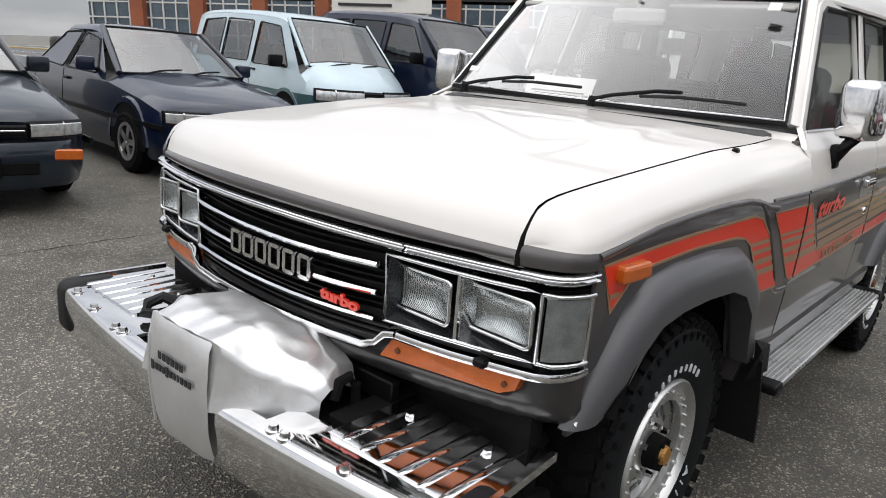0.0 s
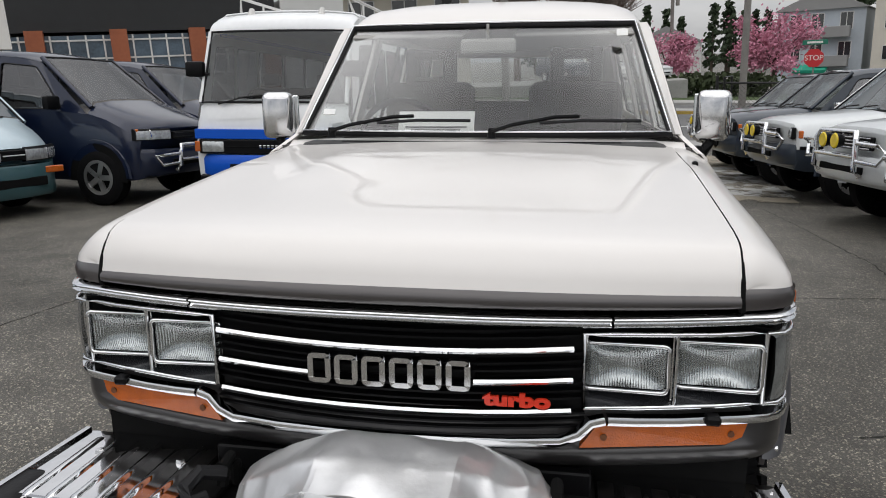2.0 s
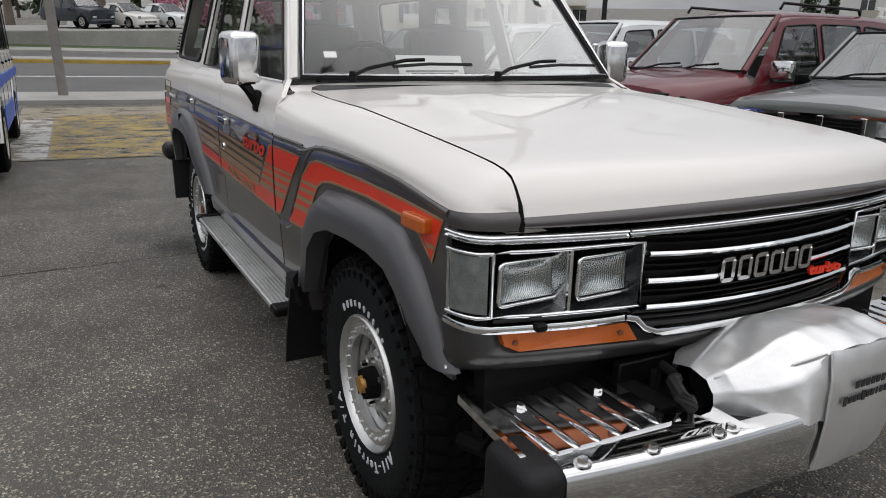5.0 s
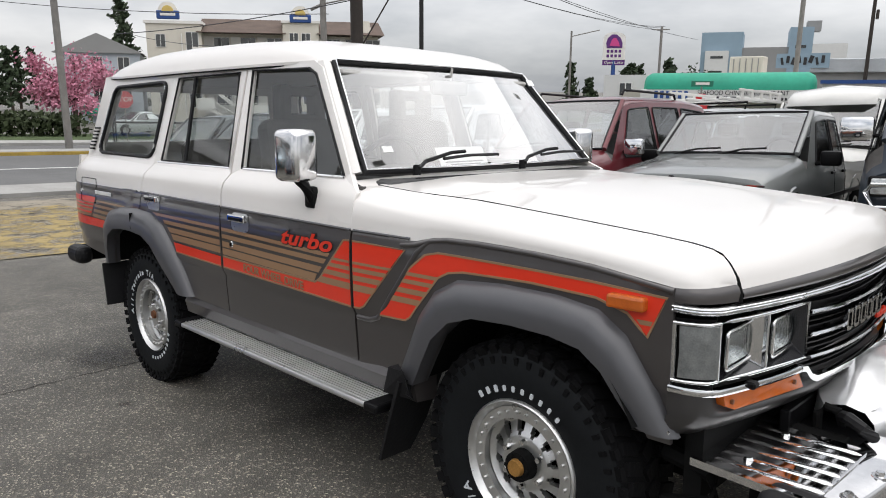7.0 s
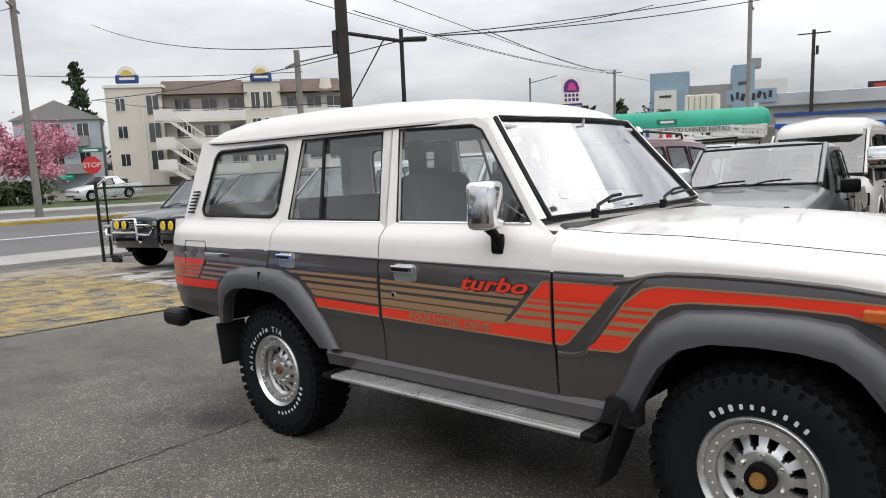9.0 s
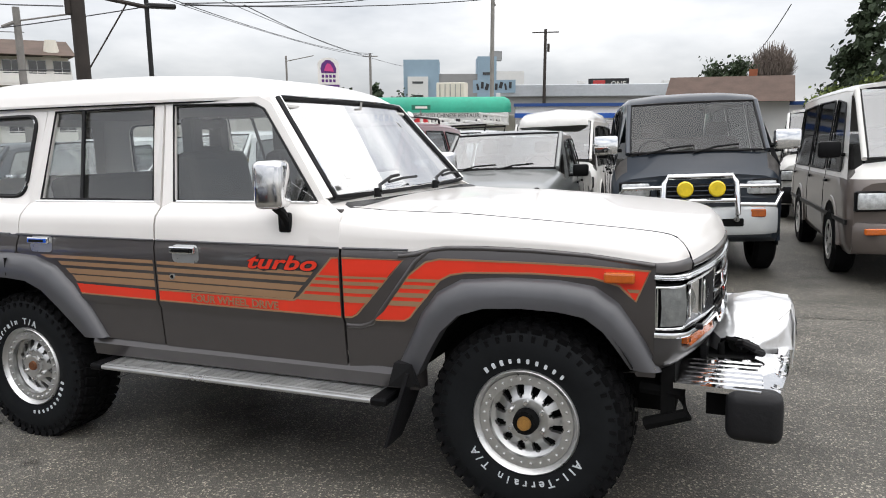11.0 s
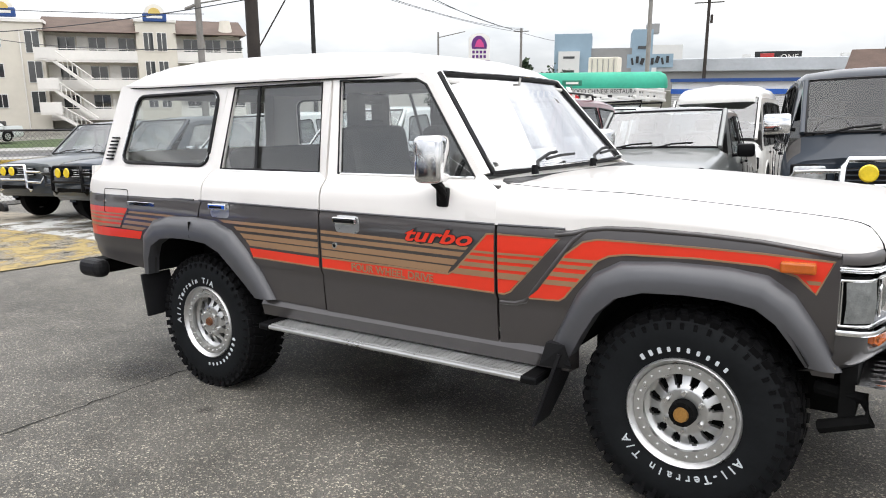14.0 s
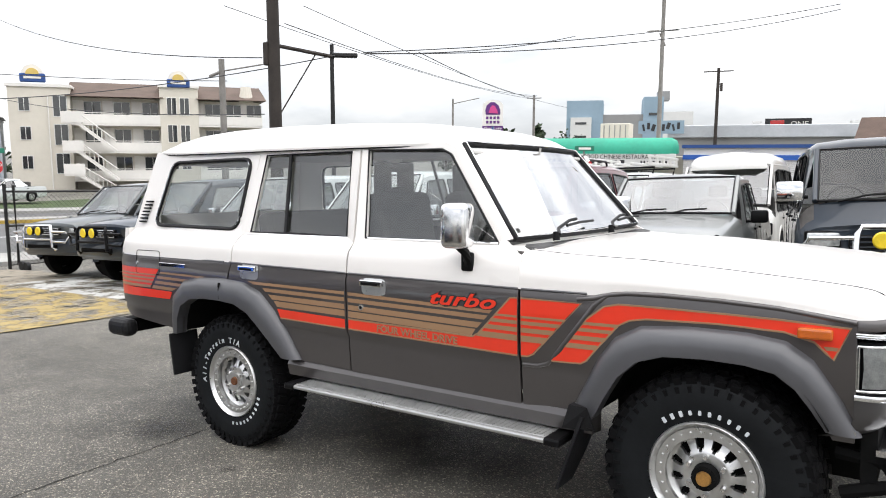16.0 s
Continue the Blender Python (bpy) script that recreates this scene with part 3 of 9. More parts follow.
    for k, ch in enumerate(word):
        ang = radians(turn0 + 180 + (k - (len(word) - 1) / 2) * cell * (1 if s < 0 else -1) * (-1 if True else 1))
        rad = 0.249
        # reading direction runs clockwise seen from outside
        pos = Vector((rad * math.cos(ang), s * 0.0065, rad * math.sin(ang)))
        outw = Vector((math.cos(ang), 0, math.sin(ang)))
        right = Vector((0, s, 0)).cross(outw) * -1
        if ch == " ":
            continue
        lettering("tyre_letter", ch, 0.046, axes(pos, right, outw), WHITE_PRINT, tyre, 0.0015, bold=0.0006)
    for k in range(10):
        ang = radians(turn0 + (k - 4.5) * 8.2)
        pos = Vector((0.249 * math.cos(ang), s * 0.0065, 0.249 * math.sin(ang)))
        outw = Vector((math.cos(ang), 0, math.sin(ang)))
        tang = Vector((0, s, 0)).cross(outw)
        hh, ww = (0.0115, 0.0068) if k > 6 else (0.0092, 0.0060)
        bm = bmesh.new()
        add_prism(bm, rounded([(-ww, -hh), (ww, -hh), (ww, hh), (-ww, hh)], 0.004, 2), lambda u, v, t: pos + tang * u + outw * v + Vector((0, s * t, 0)), -0.002, 0.001)
        part("tyre_marking", bm, WHITE_PRINT, tyre)
    return w


def thing_part(name, parent, label=""):
    ob = new(name)
    ob.parent = parent
    ob.empty_display_size = 0.1
    if label:
        ob["label"] = label
    return ob


def add_ring(bm, r0, r1, y0, y1, n=40):
    rows = []
    for k in range(n):
        a = 2 * math.pi * k / n
        c, q = math.cos(a), math.sin(a)
        rows.append([bm.verts.new(p) for p in ((r0 * c, y0, r0 * q), (r0 * c, y1, r0 * q), (r1 * c, y1, r1 * q), (r1 * c, y0, r1 * q))])
    for k in range(n):
        a, b = rows[k], rows[(k + 1) % n]
        for j in range(4):
            bm.faces.new((a[j], a[(j + 1) % 4], b[(j + 1) % 4], b[j]))


def front_strip(pts, section, name, material, own, label=""):
    return part(name, tube(pts, 0, 6, False, section), material, own, label, True, 65)

SQ = lambda u, v: [(-u, -v), (u, -v), (u, v), (-u, v)]
wagon = thing("station_wagon", BODY, "white and gunmetal four-wheel-drive wagon with red side stripes on asphalt", "car")

HOODZ = [(0.57, 1.222), (0.66, 1.215), (0.80, 1.206), (1.10, 1.198), (1.44, 1.174), (1.77, 1.149), (1.90, 1.137), (1.955, 1.128), (1.985, 1.118), (2.010, 1.096), (2.030, 1.070), (2.044, 1.033)]
FENDERZ = [(0.45, 1.175), (0.605, 1.150), (0.8, 1.125), (1.0, 1.112), (1.25, 1.100), (1.5, 1.085), (1.72, 1.064), (1.84, 1.046)]
CORNER = [(1.84, 0.824), (1.870, 0.819), (1.895, 0.807), (1.915, 0.787), (1.930, 0.764), (1.942, 0.734), (1.9525, 0.7035)]


def face_x(y):
    """Where the wagon's front lies at a distance from its middle."""
    y = abs(y)
    return 2.046 - 0.125 * (y / 0.8) ** 2.2


def hood_edge(x):
    return interp(x, [(0.57, 0.736), (1.2, 0.720), (1.75, 0.704), (2.04, 0.697)])


def hood_point(x, z, t):
    """A place on the hood: x and z on its middle line, t across from -1 to 1."""
    y = t * hood_edge(x)
    k = (max(x - 0.9, 0.0) / 1.146) ** 1.5
    drop = 0.016 * max(0.2, min(1.0, (z - 0.985) / 0.045))
    fade = max(0.0, min(1.0, (1.62 - x) / 0.35))
    fade = fade * fade * (3 - 2 * fade) * max(0.0, min(1.0, (x - 0.66) / 0.3))
    plateau = max(0.0, min(1.0, (0.70 - abs(t)) / 0.14))
    plateau = plateau * plateau * (3 - 2 * plateau)
    return (x - k * (2.046 - face_x(y)), y, z - drop * abs(t) ** 2 + 0.010 * fade * plateau)


def hood_seam(x):
    return hood_point(x, interp(x, HOODZ), 1.0)


for s in (-1, 1):
    side = "right" if s < 0 else "left"
    # front fender, with its rounded top turning in to the hood
    poly = [(0.608, 0.500), (0.80, 0.50), (0.84, 0.53)] + ARCH_F_IN + [(1.775, 0.60), (1.84, 0.60), (1.84, belt(1.84))] + [(x, belt(x)) for x in (1.65, 1.45, 1.3, 1.20, 1.08, 1.00, 0.93, 0.88, 0.608)]
    f = part("front_fender", skin(poly, s, 0.0, 0.012, True, False), GREY_PAINT, wagon, "two-tone front fender with red stripe decal", True)
    # white top of the fender, from the belt line over the shoulder to the hood
    rows = []
    for x in (0.45, 0.608, 0.75, 0.88, 0.93, 1.00, 1.08, 1.20, 1.32, 1.45, 1.55, 1.65, 1.76):
        zb, zt = belt(x), interp(x, FENDERZ)
        w = wagon_half(x, zt)
        hx, hy, hz = hood_seam(max(x, 0.60) * 1.0 + 0.03 * (x > 1.4) * (x - 1.4))
        hy += 0.005
        rows.append([(x, s * wagon_half(x, zb), zb), (x, s * wagon_half(x, (zb + zt) / 2), (zb + zt) / 2)]
                    + [(x + (hx - x) * t, s * (w + (hy - w) * t), zt + (hz - 0.002 - zt) * (1 - (1 - t) ** 1.9)) for t in (0, 0.12, 0.25, 0.4, 0.6, 0.8, 1.0)])
    seam_x = [1.88, 1.925, 1.96, 1.99, 2.015, 2.032, 2.044]
    edge = []
    for k, (cx, cy) in enumerate(CORNER):
        q = k / 6
        zb = belt(1.84) + (1.030 - belt(1.84)) * q
        bx, by = cx - 0.008 * math.sin(q * 1.57), cy - 0.005 * math.cos(q * 1.57)
        edge.append((bx, by, zb))
        hx, hy, hz = hood_seam(seam_x[k])
        hy += 0.005
        zt = zb + (interp(1.84, FENDERZ) - belt(1.84)) * (1 - q)
        sx, sy = bx - 0.008 * (1 - q), by - 0.004 * (1 - q)
        rows.append([(bx, s * by, zb), ((bx + sx) / 2, s * (by + sy) / 2, (zb + zt) / 2)]
                    + [(sx + (hx - sx) * t, s * (sy + (hy - sy) * t), zt + (hz - 0.002 - zt) * (1 - (1 - t) ** 1.9)) for t in (0, 0.12, 0.25, 0.4, 0.6, 0.8, 1.0)])
    part("fender_top", loft(rows, closed=False), WHITE_PAINT, f, "white upper fender", True, 50, (0, 0, 1))
    # grey lip of the corner over the lamps
    rows = []
    for k, ((cx, cy), (bx, by, bz)) in enumerate(zip(CORNER, edge)):
        rows.append([(cx - 0.016, s * (cy - 0.008), 0.980), (cx, s * cy, 0.987), (cx + 0.002, s * (cy + 0.001), (0.990 + bz) / 2), ((cx + bx) / 2 + 0.001, s * (cy + by) / 2, bz - 0.006), (bx, s * by, bz)])
    part("fender_nose", loft(rows, closed=False), GREY_PAINT, f, smooth=True, angle=50, face_to=(1, 0, 0.3))
    seam = [hood_seam(x) for x in (0.66, 0.9, 1.2, 1.5, 1.7, 1.86, 1.93, 1.965, 1.99, 2.01, 2.03, 2.044)]
    part("hood_gap", tube([(x, s * (y + 0.0025), z - 0.012) for x, y, z in seam] + [(1.952, s * 0.7, 0.985)], 0.007, 6), DARK, f)
    part("wheel_flare", flare(ARCH_F_IN, ARCH_F_OUT, s), FLARE_GREY, f, "grey moulded plastic arch flare", True, 50)
    part("flare_bolt", cyl((1.838, s * 0.790, 0.640), (1.838, s * 0.826, 0.640), 0.010, 0.008, 10), DULL_CHROME, f)
    # doors and rear quarter
    fd_out = [(-0.385, 1.205), (-0.452, 1.712), (0.090, 1.696), (0.158, 1.664), (0.478, 1.243), (0.585, 1.180)]
    fd_in = [(-0.337, 1.233), (-0.402, 1.680), (0.068, 1.664), (0.125, 1.638), (0.440, 1.238), (0.452, 1.228)]
    d = part("front_door", skin([(-0.388, 0.552), (0.597, 0.545), (0.597, 1.180), (0.500, 1.222), (-0.387, 1.222)], s), [WHITE_PAINT, GREY_PAINT], wagon, "two-tone front door with red stripe decals", True)
    part("window_frame", ring_panel(fd_out, fd_in, s), WHITE_PAINT, d)
    part("window_seal", side_line(fd_in, s, 0.002, 0.006, 6, True), BLACK_RUBBER, d)
    g = part("pane", flat_pane(fd_in, s, -0.012), GLASS, d, "reflecting side window")
    g.visible_shadow = False
    rd_out = [(-1.290, 1.215), (-1.247, 1.716), (-0.466, 1.711), (-0.399, 1.205), (-0.80, 1.208)]
    rd_in = [(-1.222, 1.242), (-1.190, 1.682), (-0.523, 1.677), (-0.467, 1.236), (-0.80, 1.240)]
    rpoly = [(-0.396, 0.555), (-0.740, 0.560)] + ARCH_R_IN[::-1][:6] + [(-1.335, 0.90), (-1.295, 1.06), (-1.288, 1.226), (-0.397, 1.222)]
    d2 = part("rear_door", skin(rpoly, s), [WHITE_PAINT, GREY_PAINT], wagon, "two-tone rear door with stripe decals", True)
    part("window_frame", ring_panel(rd_out, rd_in, s), WHITE_PAINT, d2)
    part("window_seal", side_line(rd_in, s, 0.002, 0.006, 6, True), BLACK_RUBBER, d2)
    part("window_divider", side_line([(-0.933, 1.24), (-0.991, 1.678)], s, 0.0, 0.011, 6), BLACK_RUBBER, d2)
    g = part("pane", flat_pane(rd_in, s, -0.012), GLASS, d2, "reflecting side window")
    g.visible_shadow = False
    qpoly = [(-1.352, 0.90)] + ARCH_R_IN[::-1][5:] + [(-1.90, 0.62), (-2.41, 0.66), (-2.475, 0.70), (-2.500, 1.06), (-2.470, 1.235), (-1.295, 1.228), (-1.302, 1.06)]
    q = part("rear_quarter", skin(qpoly, s), [WHITE_PAINT, GREY_PAINT], wagon, "rear quarter panel with stripe decals", True)
    qw_out = rounded([(-2.468, 1.222), (-2.318, 1.742), (-1.252, 1.722), (-1.297, 1.212)], 0.02, 5)
    qw_in = rounded([(-2.190, 1.266), (-2.100, 1.668), (-1.318, 1.668), (-1.348, 1.254)], 0.075, 5)
    part("window_surround", ring_panel(qw_out, qw_in, s), WHITE_PAINT, q, "white quarter window surround", True, 30)
    part("window_seal", side_line(qw_in, s, 0.004, 0.012, 6, True), BLACK_RUBBER, q)
    part("window_trim", side_line([(x, z) for x, z in qw_in], s, 0.012, 0.0035, 6, True), CHROME, q)
    g = part("pane", flat_pane(qw_in, s, -0.004), GLASS, q, "reflecting quarter window")
    g.visible_shadow = False
    # vent behind the quarter window
    bm = bmesh.new()
    for k in range(7):
        z = 1.285 + 0.022 * k
        x = -2.345 + 0.008 * k
        add_box(bm, (x, s * (wagon_half(x, z) + 0.004), z), (0.075, 0.014, 0.011), 0.003, 1)
    part("air_vent", bm, BLACK_PLASTIC, q)
    part("wheel_flare", flare(ARCH_R_IN, ARCH_R_OUT, s), FLARE_GREY, q, "grey moulded plastic arch flare", True, 50)
    bm = bmesh.new()
    add_box(bm, (-1.352, s * 0.922, 0.905), (0.004, 0.03, 0.09))
    part("flare_joint", bm, DARK, q)
    # chrome sill trim under the windows, belt strips
    part("belt_moulding", side_line([(-2.49, 1.072), (-1.36, 1.069)], s, 0.003, 0.005), GREY_DECAL, q)
    for a, b, own in ((-1.312, -0.400, d2), (-0.378, 0.594, d)):
        part("belt_moulding", side_line([(a, belt(a) + 0.002), (b, belt(b) + 0.002)], s, 0.003, 0.005), GREY_DECAL, own)
        part("window_sill_trim", side_line([(a + 0.06, 1.231), (min(b - 0.05, 0.45), 1.229)], s, 0.004, 0.006), CHROME, own)
    part("belt_moulding", side_line([(0.612, belt(0.612) + 0.002), (0.90, 1.047)], s, 0.003, 0.005), GREY_DECAL, f)
    part("swage_line", side_line([(0.86, 1.022), (0.93, 1.030), (0.99, 1.047), (1.06, 1.057), (1.20, 1.059), (1.40, 1.054), (1.60, 1.042), (1.838, 1.012)], s, -0.0035, 0.010, 10), GREY_PAINT, f, "", True, 60)
    part("fender_fold", side_line([(0.612, 0.724), (0.680, 0.724), (0.725, 0.740), (0.780, 0.800), (0.869, 0.918), (0.930, 1.000), (0.985, 1.046)], s, -0.004, 0.011, 10), GREY_PAINT, f, "", True, 60)
    # handles, lock
    for x0, z0, own in ((-0.210, 1.014, d), (-1.135, 1.036, d2)):
        part("handle_recess", skin(rounded([(x0 - 0.075, z0 - 0.055), (x0 + 0.080, z0 - 0.055), (x0 + 0.080, z0 + 0.028), (x0 - 0.075, z0 + 0.028)], 0.03), s, 0.0015, 0, True, False), ALUMINIUM, own)
        w = wagon_half(x0, z0)
        h = part("handle", box((x0, s * (w + 0.014), z0 + 0.006), (0.145, 0.022, 0.032), 0.006, 2), CHROME, own, "chrome pull handle")
        part("handle_grip", box((x0 - 0.005, s * (w + 0.025), z0 + 0.004), (0.105, 0.004, 0.014), 0.002, 1), BLACK_PLASTIC, h)
    w = wagon_half(-0.291, 0.893)
    part("door_lock", cyl((-0.291, s * w, 0.893), (-0.291, s * (w + 0.006), 0.893), 0.016, 0.014, 16), CHROME, d)
    part("lock_keyhole", cyl((-0.291, s * (w + 0.005), 0.893), (-0.291, s * (w + 0.0072), 0.893), 0.008, None, 10), BLACK_PLASTIC, d)
    # fuel flap and rear badge bars
    part("fuel_flap", side_line(rounded([(-2.26, 0.955), (-2.00, 0.955), (-2.00, 1.105), (-2.26, 1.105)], 0.02), s, 0.001, 0.002, 4, True), DARK, q)
    part("flap_lock", cyl((-2.245, s * 0.87, 1.022), (-2.245, s * 0.892, 1.022), 0.010, None, 10), CHROME, q)
    part("badge", box((-1.86, s * (wagon_half(-1.86, 1.02) + 0.004), 1.024), (0.27, 0.005, 0.024), 0.002, 1), CHROME, q, "small chrome name badge")
    # decals: bands run through doors, kinked up at the fender
    def decal(own, poly, colour, lift=0.0015):
        part("stripe", skin(poly, s, lift, 0, True, False), colour, own)
    # tan bars over the doors, five a door, cut slanting at their front ends
    for (z1, z0), (xa, xb), (ya, yb) in (((0.973, 0.957), (0.471, 0.457), (-1.146, -1.100)), ((0.943, 0.923), (0.448, 0.428), (-1.022, -1.001)), ((0.909, 0.883), (0.416, 0.392), (-0.975, -0.946)), ((0.877, 0.846), (0.383, 0.362), (-0.934, -0.906))):
        drop = 0.026 if z1 > 0.95 else 0.022
        decal(d, [(-0.380, z0 - 0.010), (xb, z0 - drop), (xa, z1 - drop), (-0.380, z1 - 0.010)], TAN_DECAL)
        decal(d2, [(yb, z0 - 0.002), (-0.404, z0 - 0.008), (-0.404, z1 - 0.008), (ya, z1 - 0.002)], TAN_DECAL)
    # red band along the doors, rising to the fender
    decal(d2, [(-0.884, 0.787), (-0.404, 0.779), (-0.404, 0.823), (-0.907, 0.833)], RED_DECAL)
    decal(d, [(-0.380, 0.779), (0.594, 0.766), (0.594, 1.007), (0.562, 1.005), (0.400, 0.834), (0.366, 0.816), (-0.380, 0.823)], RED_DECAL)
    decal(f, [(0.611, 0.766), (0.640, 0.767), (0.662, 0.777), (0.873, 1.004), (0.611, 1.007)], RED_DECAL)
    pin = lambda own, pts: part("pinstripe", side_line(pts, s, 0.002, 0.0035, 4, False, [(-0.001, -0.0035), (0.001, -0.0035), (0.001, 0.0035), (-0.001, 0.0035)]), TAN_DECAL, own)
    pin(d2, [(-0.882, 0.784), (-0.404, 0.776)])
    pin(d, [(-0.380, 0.776), (0.594, 0.762)])
    pin(d, [(0.594, 1.010), (0.560, 1.008), (0.398, 0.838), (0.365, 0.820), (-0.380, 0.827)])
    pin(f, [(0.611, 0.763), (0.642, 0.763), (0.667, 0.775), (0.880, 1.007), (0.611, 1.010)])
    for zt, zl, x0, x1, x2, x3 in ((0.935, 0.925, 0.494, 0.482, 0.813, 0.806), (0.913, 0.897, 0.474, 0.459, 0.791, 0.781), (0.884, 0.864, 0.442, 0.424, 0.766, 0.750), (0.851, 0.825, 0.410, 0.388, 0.735, 0.714)):
        decal(d, [(x1, zl), (0.594, zl), (0.594, zt), (x0, zt)], TAN_DECAL, 0.0028)
        decal(f, [(0.611, zl), (x3, zl), (x2, zt), (0.611, zt)], TAN_DECAL, 0.0028)
    # the arm that runs over the front arch to the side marker
    low = [(0.749, 0.759), (0.877, 0.763), (0.901, 0.778), (0.936, 0.823), (1.032, 0.934), (1.076, 0.957), (1.141, 0.968), (1.402, 0.974), (1.62, 0.966), (1.715, 0.940), (1.752, 0.905), (1.773, 0.884)]
    high = [(1.818, 0.990), (1.600, 1.002), (1.400, 1.007), (1.118, 1.011), (1.030, 1.011), (0.973, 0.998), (0.900, 0.942)]
    decal(f, low + high, RED_DECAL)
    pin(f, [(x, z - 0.003) for x, z in low] + [(1.823, 0.993)] + [(x, z + 0.003) for x, z in high[1:]] + [(0.749, 0.756)])
    for z1, z0, x0, x1, x2, x3 in ((0.934, 0.921, 0.893, 0.883, 1.030, 1.020), (0.908, 0.893, 0.869, 0.857, 1.008, 0.996), (0.876, 0.857, 0.833, 0.820, 0.980, 0.964), (0.842, 0.821, 0.808, 0.790, 0.950, 0.934)):
        decal(f, [(x1, z0), (x3, z0), (x2, z1), (x0, z1)], TAN_DECAL, 0.0028)
    decal(f, [(1.752, 0.913), (1.783, 0.913), (1.788, 0.926), (1.742, 0.926)], TAN_DECAL, 0.0028)
    # rear quarter: a striped red block, a red band to the arch, four tan bars
    decal(q, [(-2.488, 0.862), (-2.106, 0.868), (-2.006, 0.992), (-2.490, 0.992)], RED_DECAL)
    decal(q, [(-2.486, 0.803), (-1.900, 0.808), (-1.870, 0.856), (-2.488, 0.862)], RED_DECAL)
    for z1, z0 in ((0.957, 0.948), (0.936, 0.924), (0.913, 0.897), (0.885, 0.868)):
        decal(q, [(-2.488, z0), (-2.104 + (z0 - 0.868) * 0.8, z0), (-2.104 + (z1 - 0.868) * 0.8, z1), (-2.488, z1)], TAN_DECAL, 0.0028)
    for z1, z0, x0, x1 in ((0.976, 0.964, -1.986, -1.530), (0.948, 0.931, -2.016, -1.660), (0.917, 0.898, -2.042, -1.730), (0.886, 0.866, -2.072, -1.820)):
        decal(q, [(x0 - 0.014, z0), (x1 - 0.05, z0 - 0.004), (x1, z1 - 0.005), (x0, z1)], TAN_DECAL, 0.002)
    # words on the door
    w = wagon_half(0.30, 0.96)
    right = (1, 0, 0) if s < 0 else (-1, 0, 0)
    lettering("door_lettering", "turbo", 0.084, axes((0.303, s * (w + 0.0035), 0.977), right, (0, 0, 1)), RED_DECAL, d, 0.001, 0.35, 1.05, 0.0022, width=0.352)
    lettering("door_lettering_outline", "turbo", 0.084, axes((0.303, s * (w + 0.002), 0.977), right, (0, 0, 1)), BLACK_PRINT, d, 0.0006, 0.35, 1.05, 0.0062, width=0.362)
    lettering("door_lettering", "FOUR WHEEL DRIVE", 0.046, axes((0.048, s * (w + 0.002), 0.794), (right[0], 0, -0.018 * right[0]), (0, 0, 1)), TAN_DECAL, d, 0.0008, 0.0, 1.0, 0.001, width=0.475)
    # side marker lamp
    w = wagon_half(1.735, 0.963)
    m = part("side_marker", box((1.718, s * (w + 0.012), 0.968), (0.108, 0.034, 0.038), 0.008, 2, (0, 0, s * -4)), ORANGE_LENS, f, "orange side marker lamp")
    # sill, running board, mud flaps
    part("sill", loft([[(x, s * (0.855), 0.555), (x, s * 0.868, 0.53), (x, s * 0.855, 0.47), (x, s * 0.76, 0.46), (x, s * 0.76, 0.56)] for x in (-0.86, 0.92)]), GREY_PAINT, wagon)
    rb = part("running_board", box((0.02, s * 0.880, 0.442), (1.50, 0.165, 0.022), 0.008, 2), ALUMINIUM, wagon, "ribbed aluminium running board")
    bm = bmesh.new()
    for k in range(9):
        add_box(bm, (0.02, s * (0.813 + 0.0155 * k), 0.4545), (1.47, 0.006, 0.005))
    part("rib", bm, ALUMINIUM, rb)
    part("board_end", box((0.79, s * 0.880, 0.441), (0.075, 0.172, 0.034), 0.010, 2), BLACK_PLASTIC, rb)
    part("board_end", box((-0.75, s * 0.880, 0.441), (0.075, 0.172, 0.034), 0.010, 2), BLACK_PLASTIC, rb)
    part("board_bracket", box((0.02, s * 0.79, 0.415), (1.2, 0.10, 0.02)), DARK, rb)
    part("mud_flap", loft([[(0.915, s * 0.93, 0.56), (0.90, s * 0.93, 0.56), (0.90, s * 0.72, 0.56), (0.915, s * 0.72, 0.56)],
                           [(0.845, s * 0.93, 0.36), (0.830, s * 0.93, 0.36), (0.830, s * 0.74, 0.36), (0.845, s * 0.74, 0.36)],
                           [(0.800, s * 0.925, 0.235), (0.788, s * 0.925, 0.235), (0.788, s * 0.78, 0.235), (0.800, s * 0.78, 0.235)]]), BLACK_RUBBER, wagon, "black rubber mud flap")
    part("mud_flap_gusset", loft([[(0.93, s * 0.925, 0.60), (0.93, s * 0.925, 0.60), (0.85, s * 0.925, 0.60), (0.85, s * 0.88, 0.60)],
                                  [(0.955, s * 0.92, 0.52), (0.955, s * 0.90, 0.50), (0.82, s * 0.925, 0.50), (0.82, s * 0.88, 0.50)]]), BLACK_RUBBER, wagon)
    part("mud_flap", box((-1.845, s * 0.83, 0.47), (0.016, 0.20, 0.26), 0.004, 1, (0, -8, 0)), BLACK_RUBBER, wagon, "black rubber mud flap")
    # wheel wells
    for arch, cx in ((ARCH_F_IN, 1.367), (ARCH_R_IN, -1.385)):
        rows = [[(cx + (x - cx) * 1.03, s * y, 0.39 + (z - 0.39) * 1.04) for x, z in arch] for y in (0.875, 0.50)]
        bm = loft(rows, closed=False)
        add_box(bm, (cx, s * 0.50, 0.62), (0.95, 0.01, 0.5))
        part("wheel_well", bm, DARK, wagon)
    wheel(wagon, 1.365, s * 0.838, s, True)
    wheel(wagon, -1.366, s * 0.850, s, False)
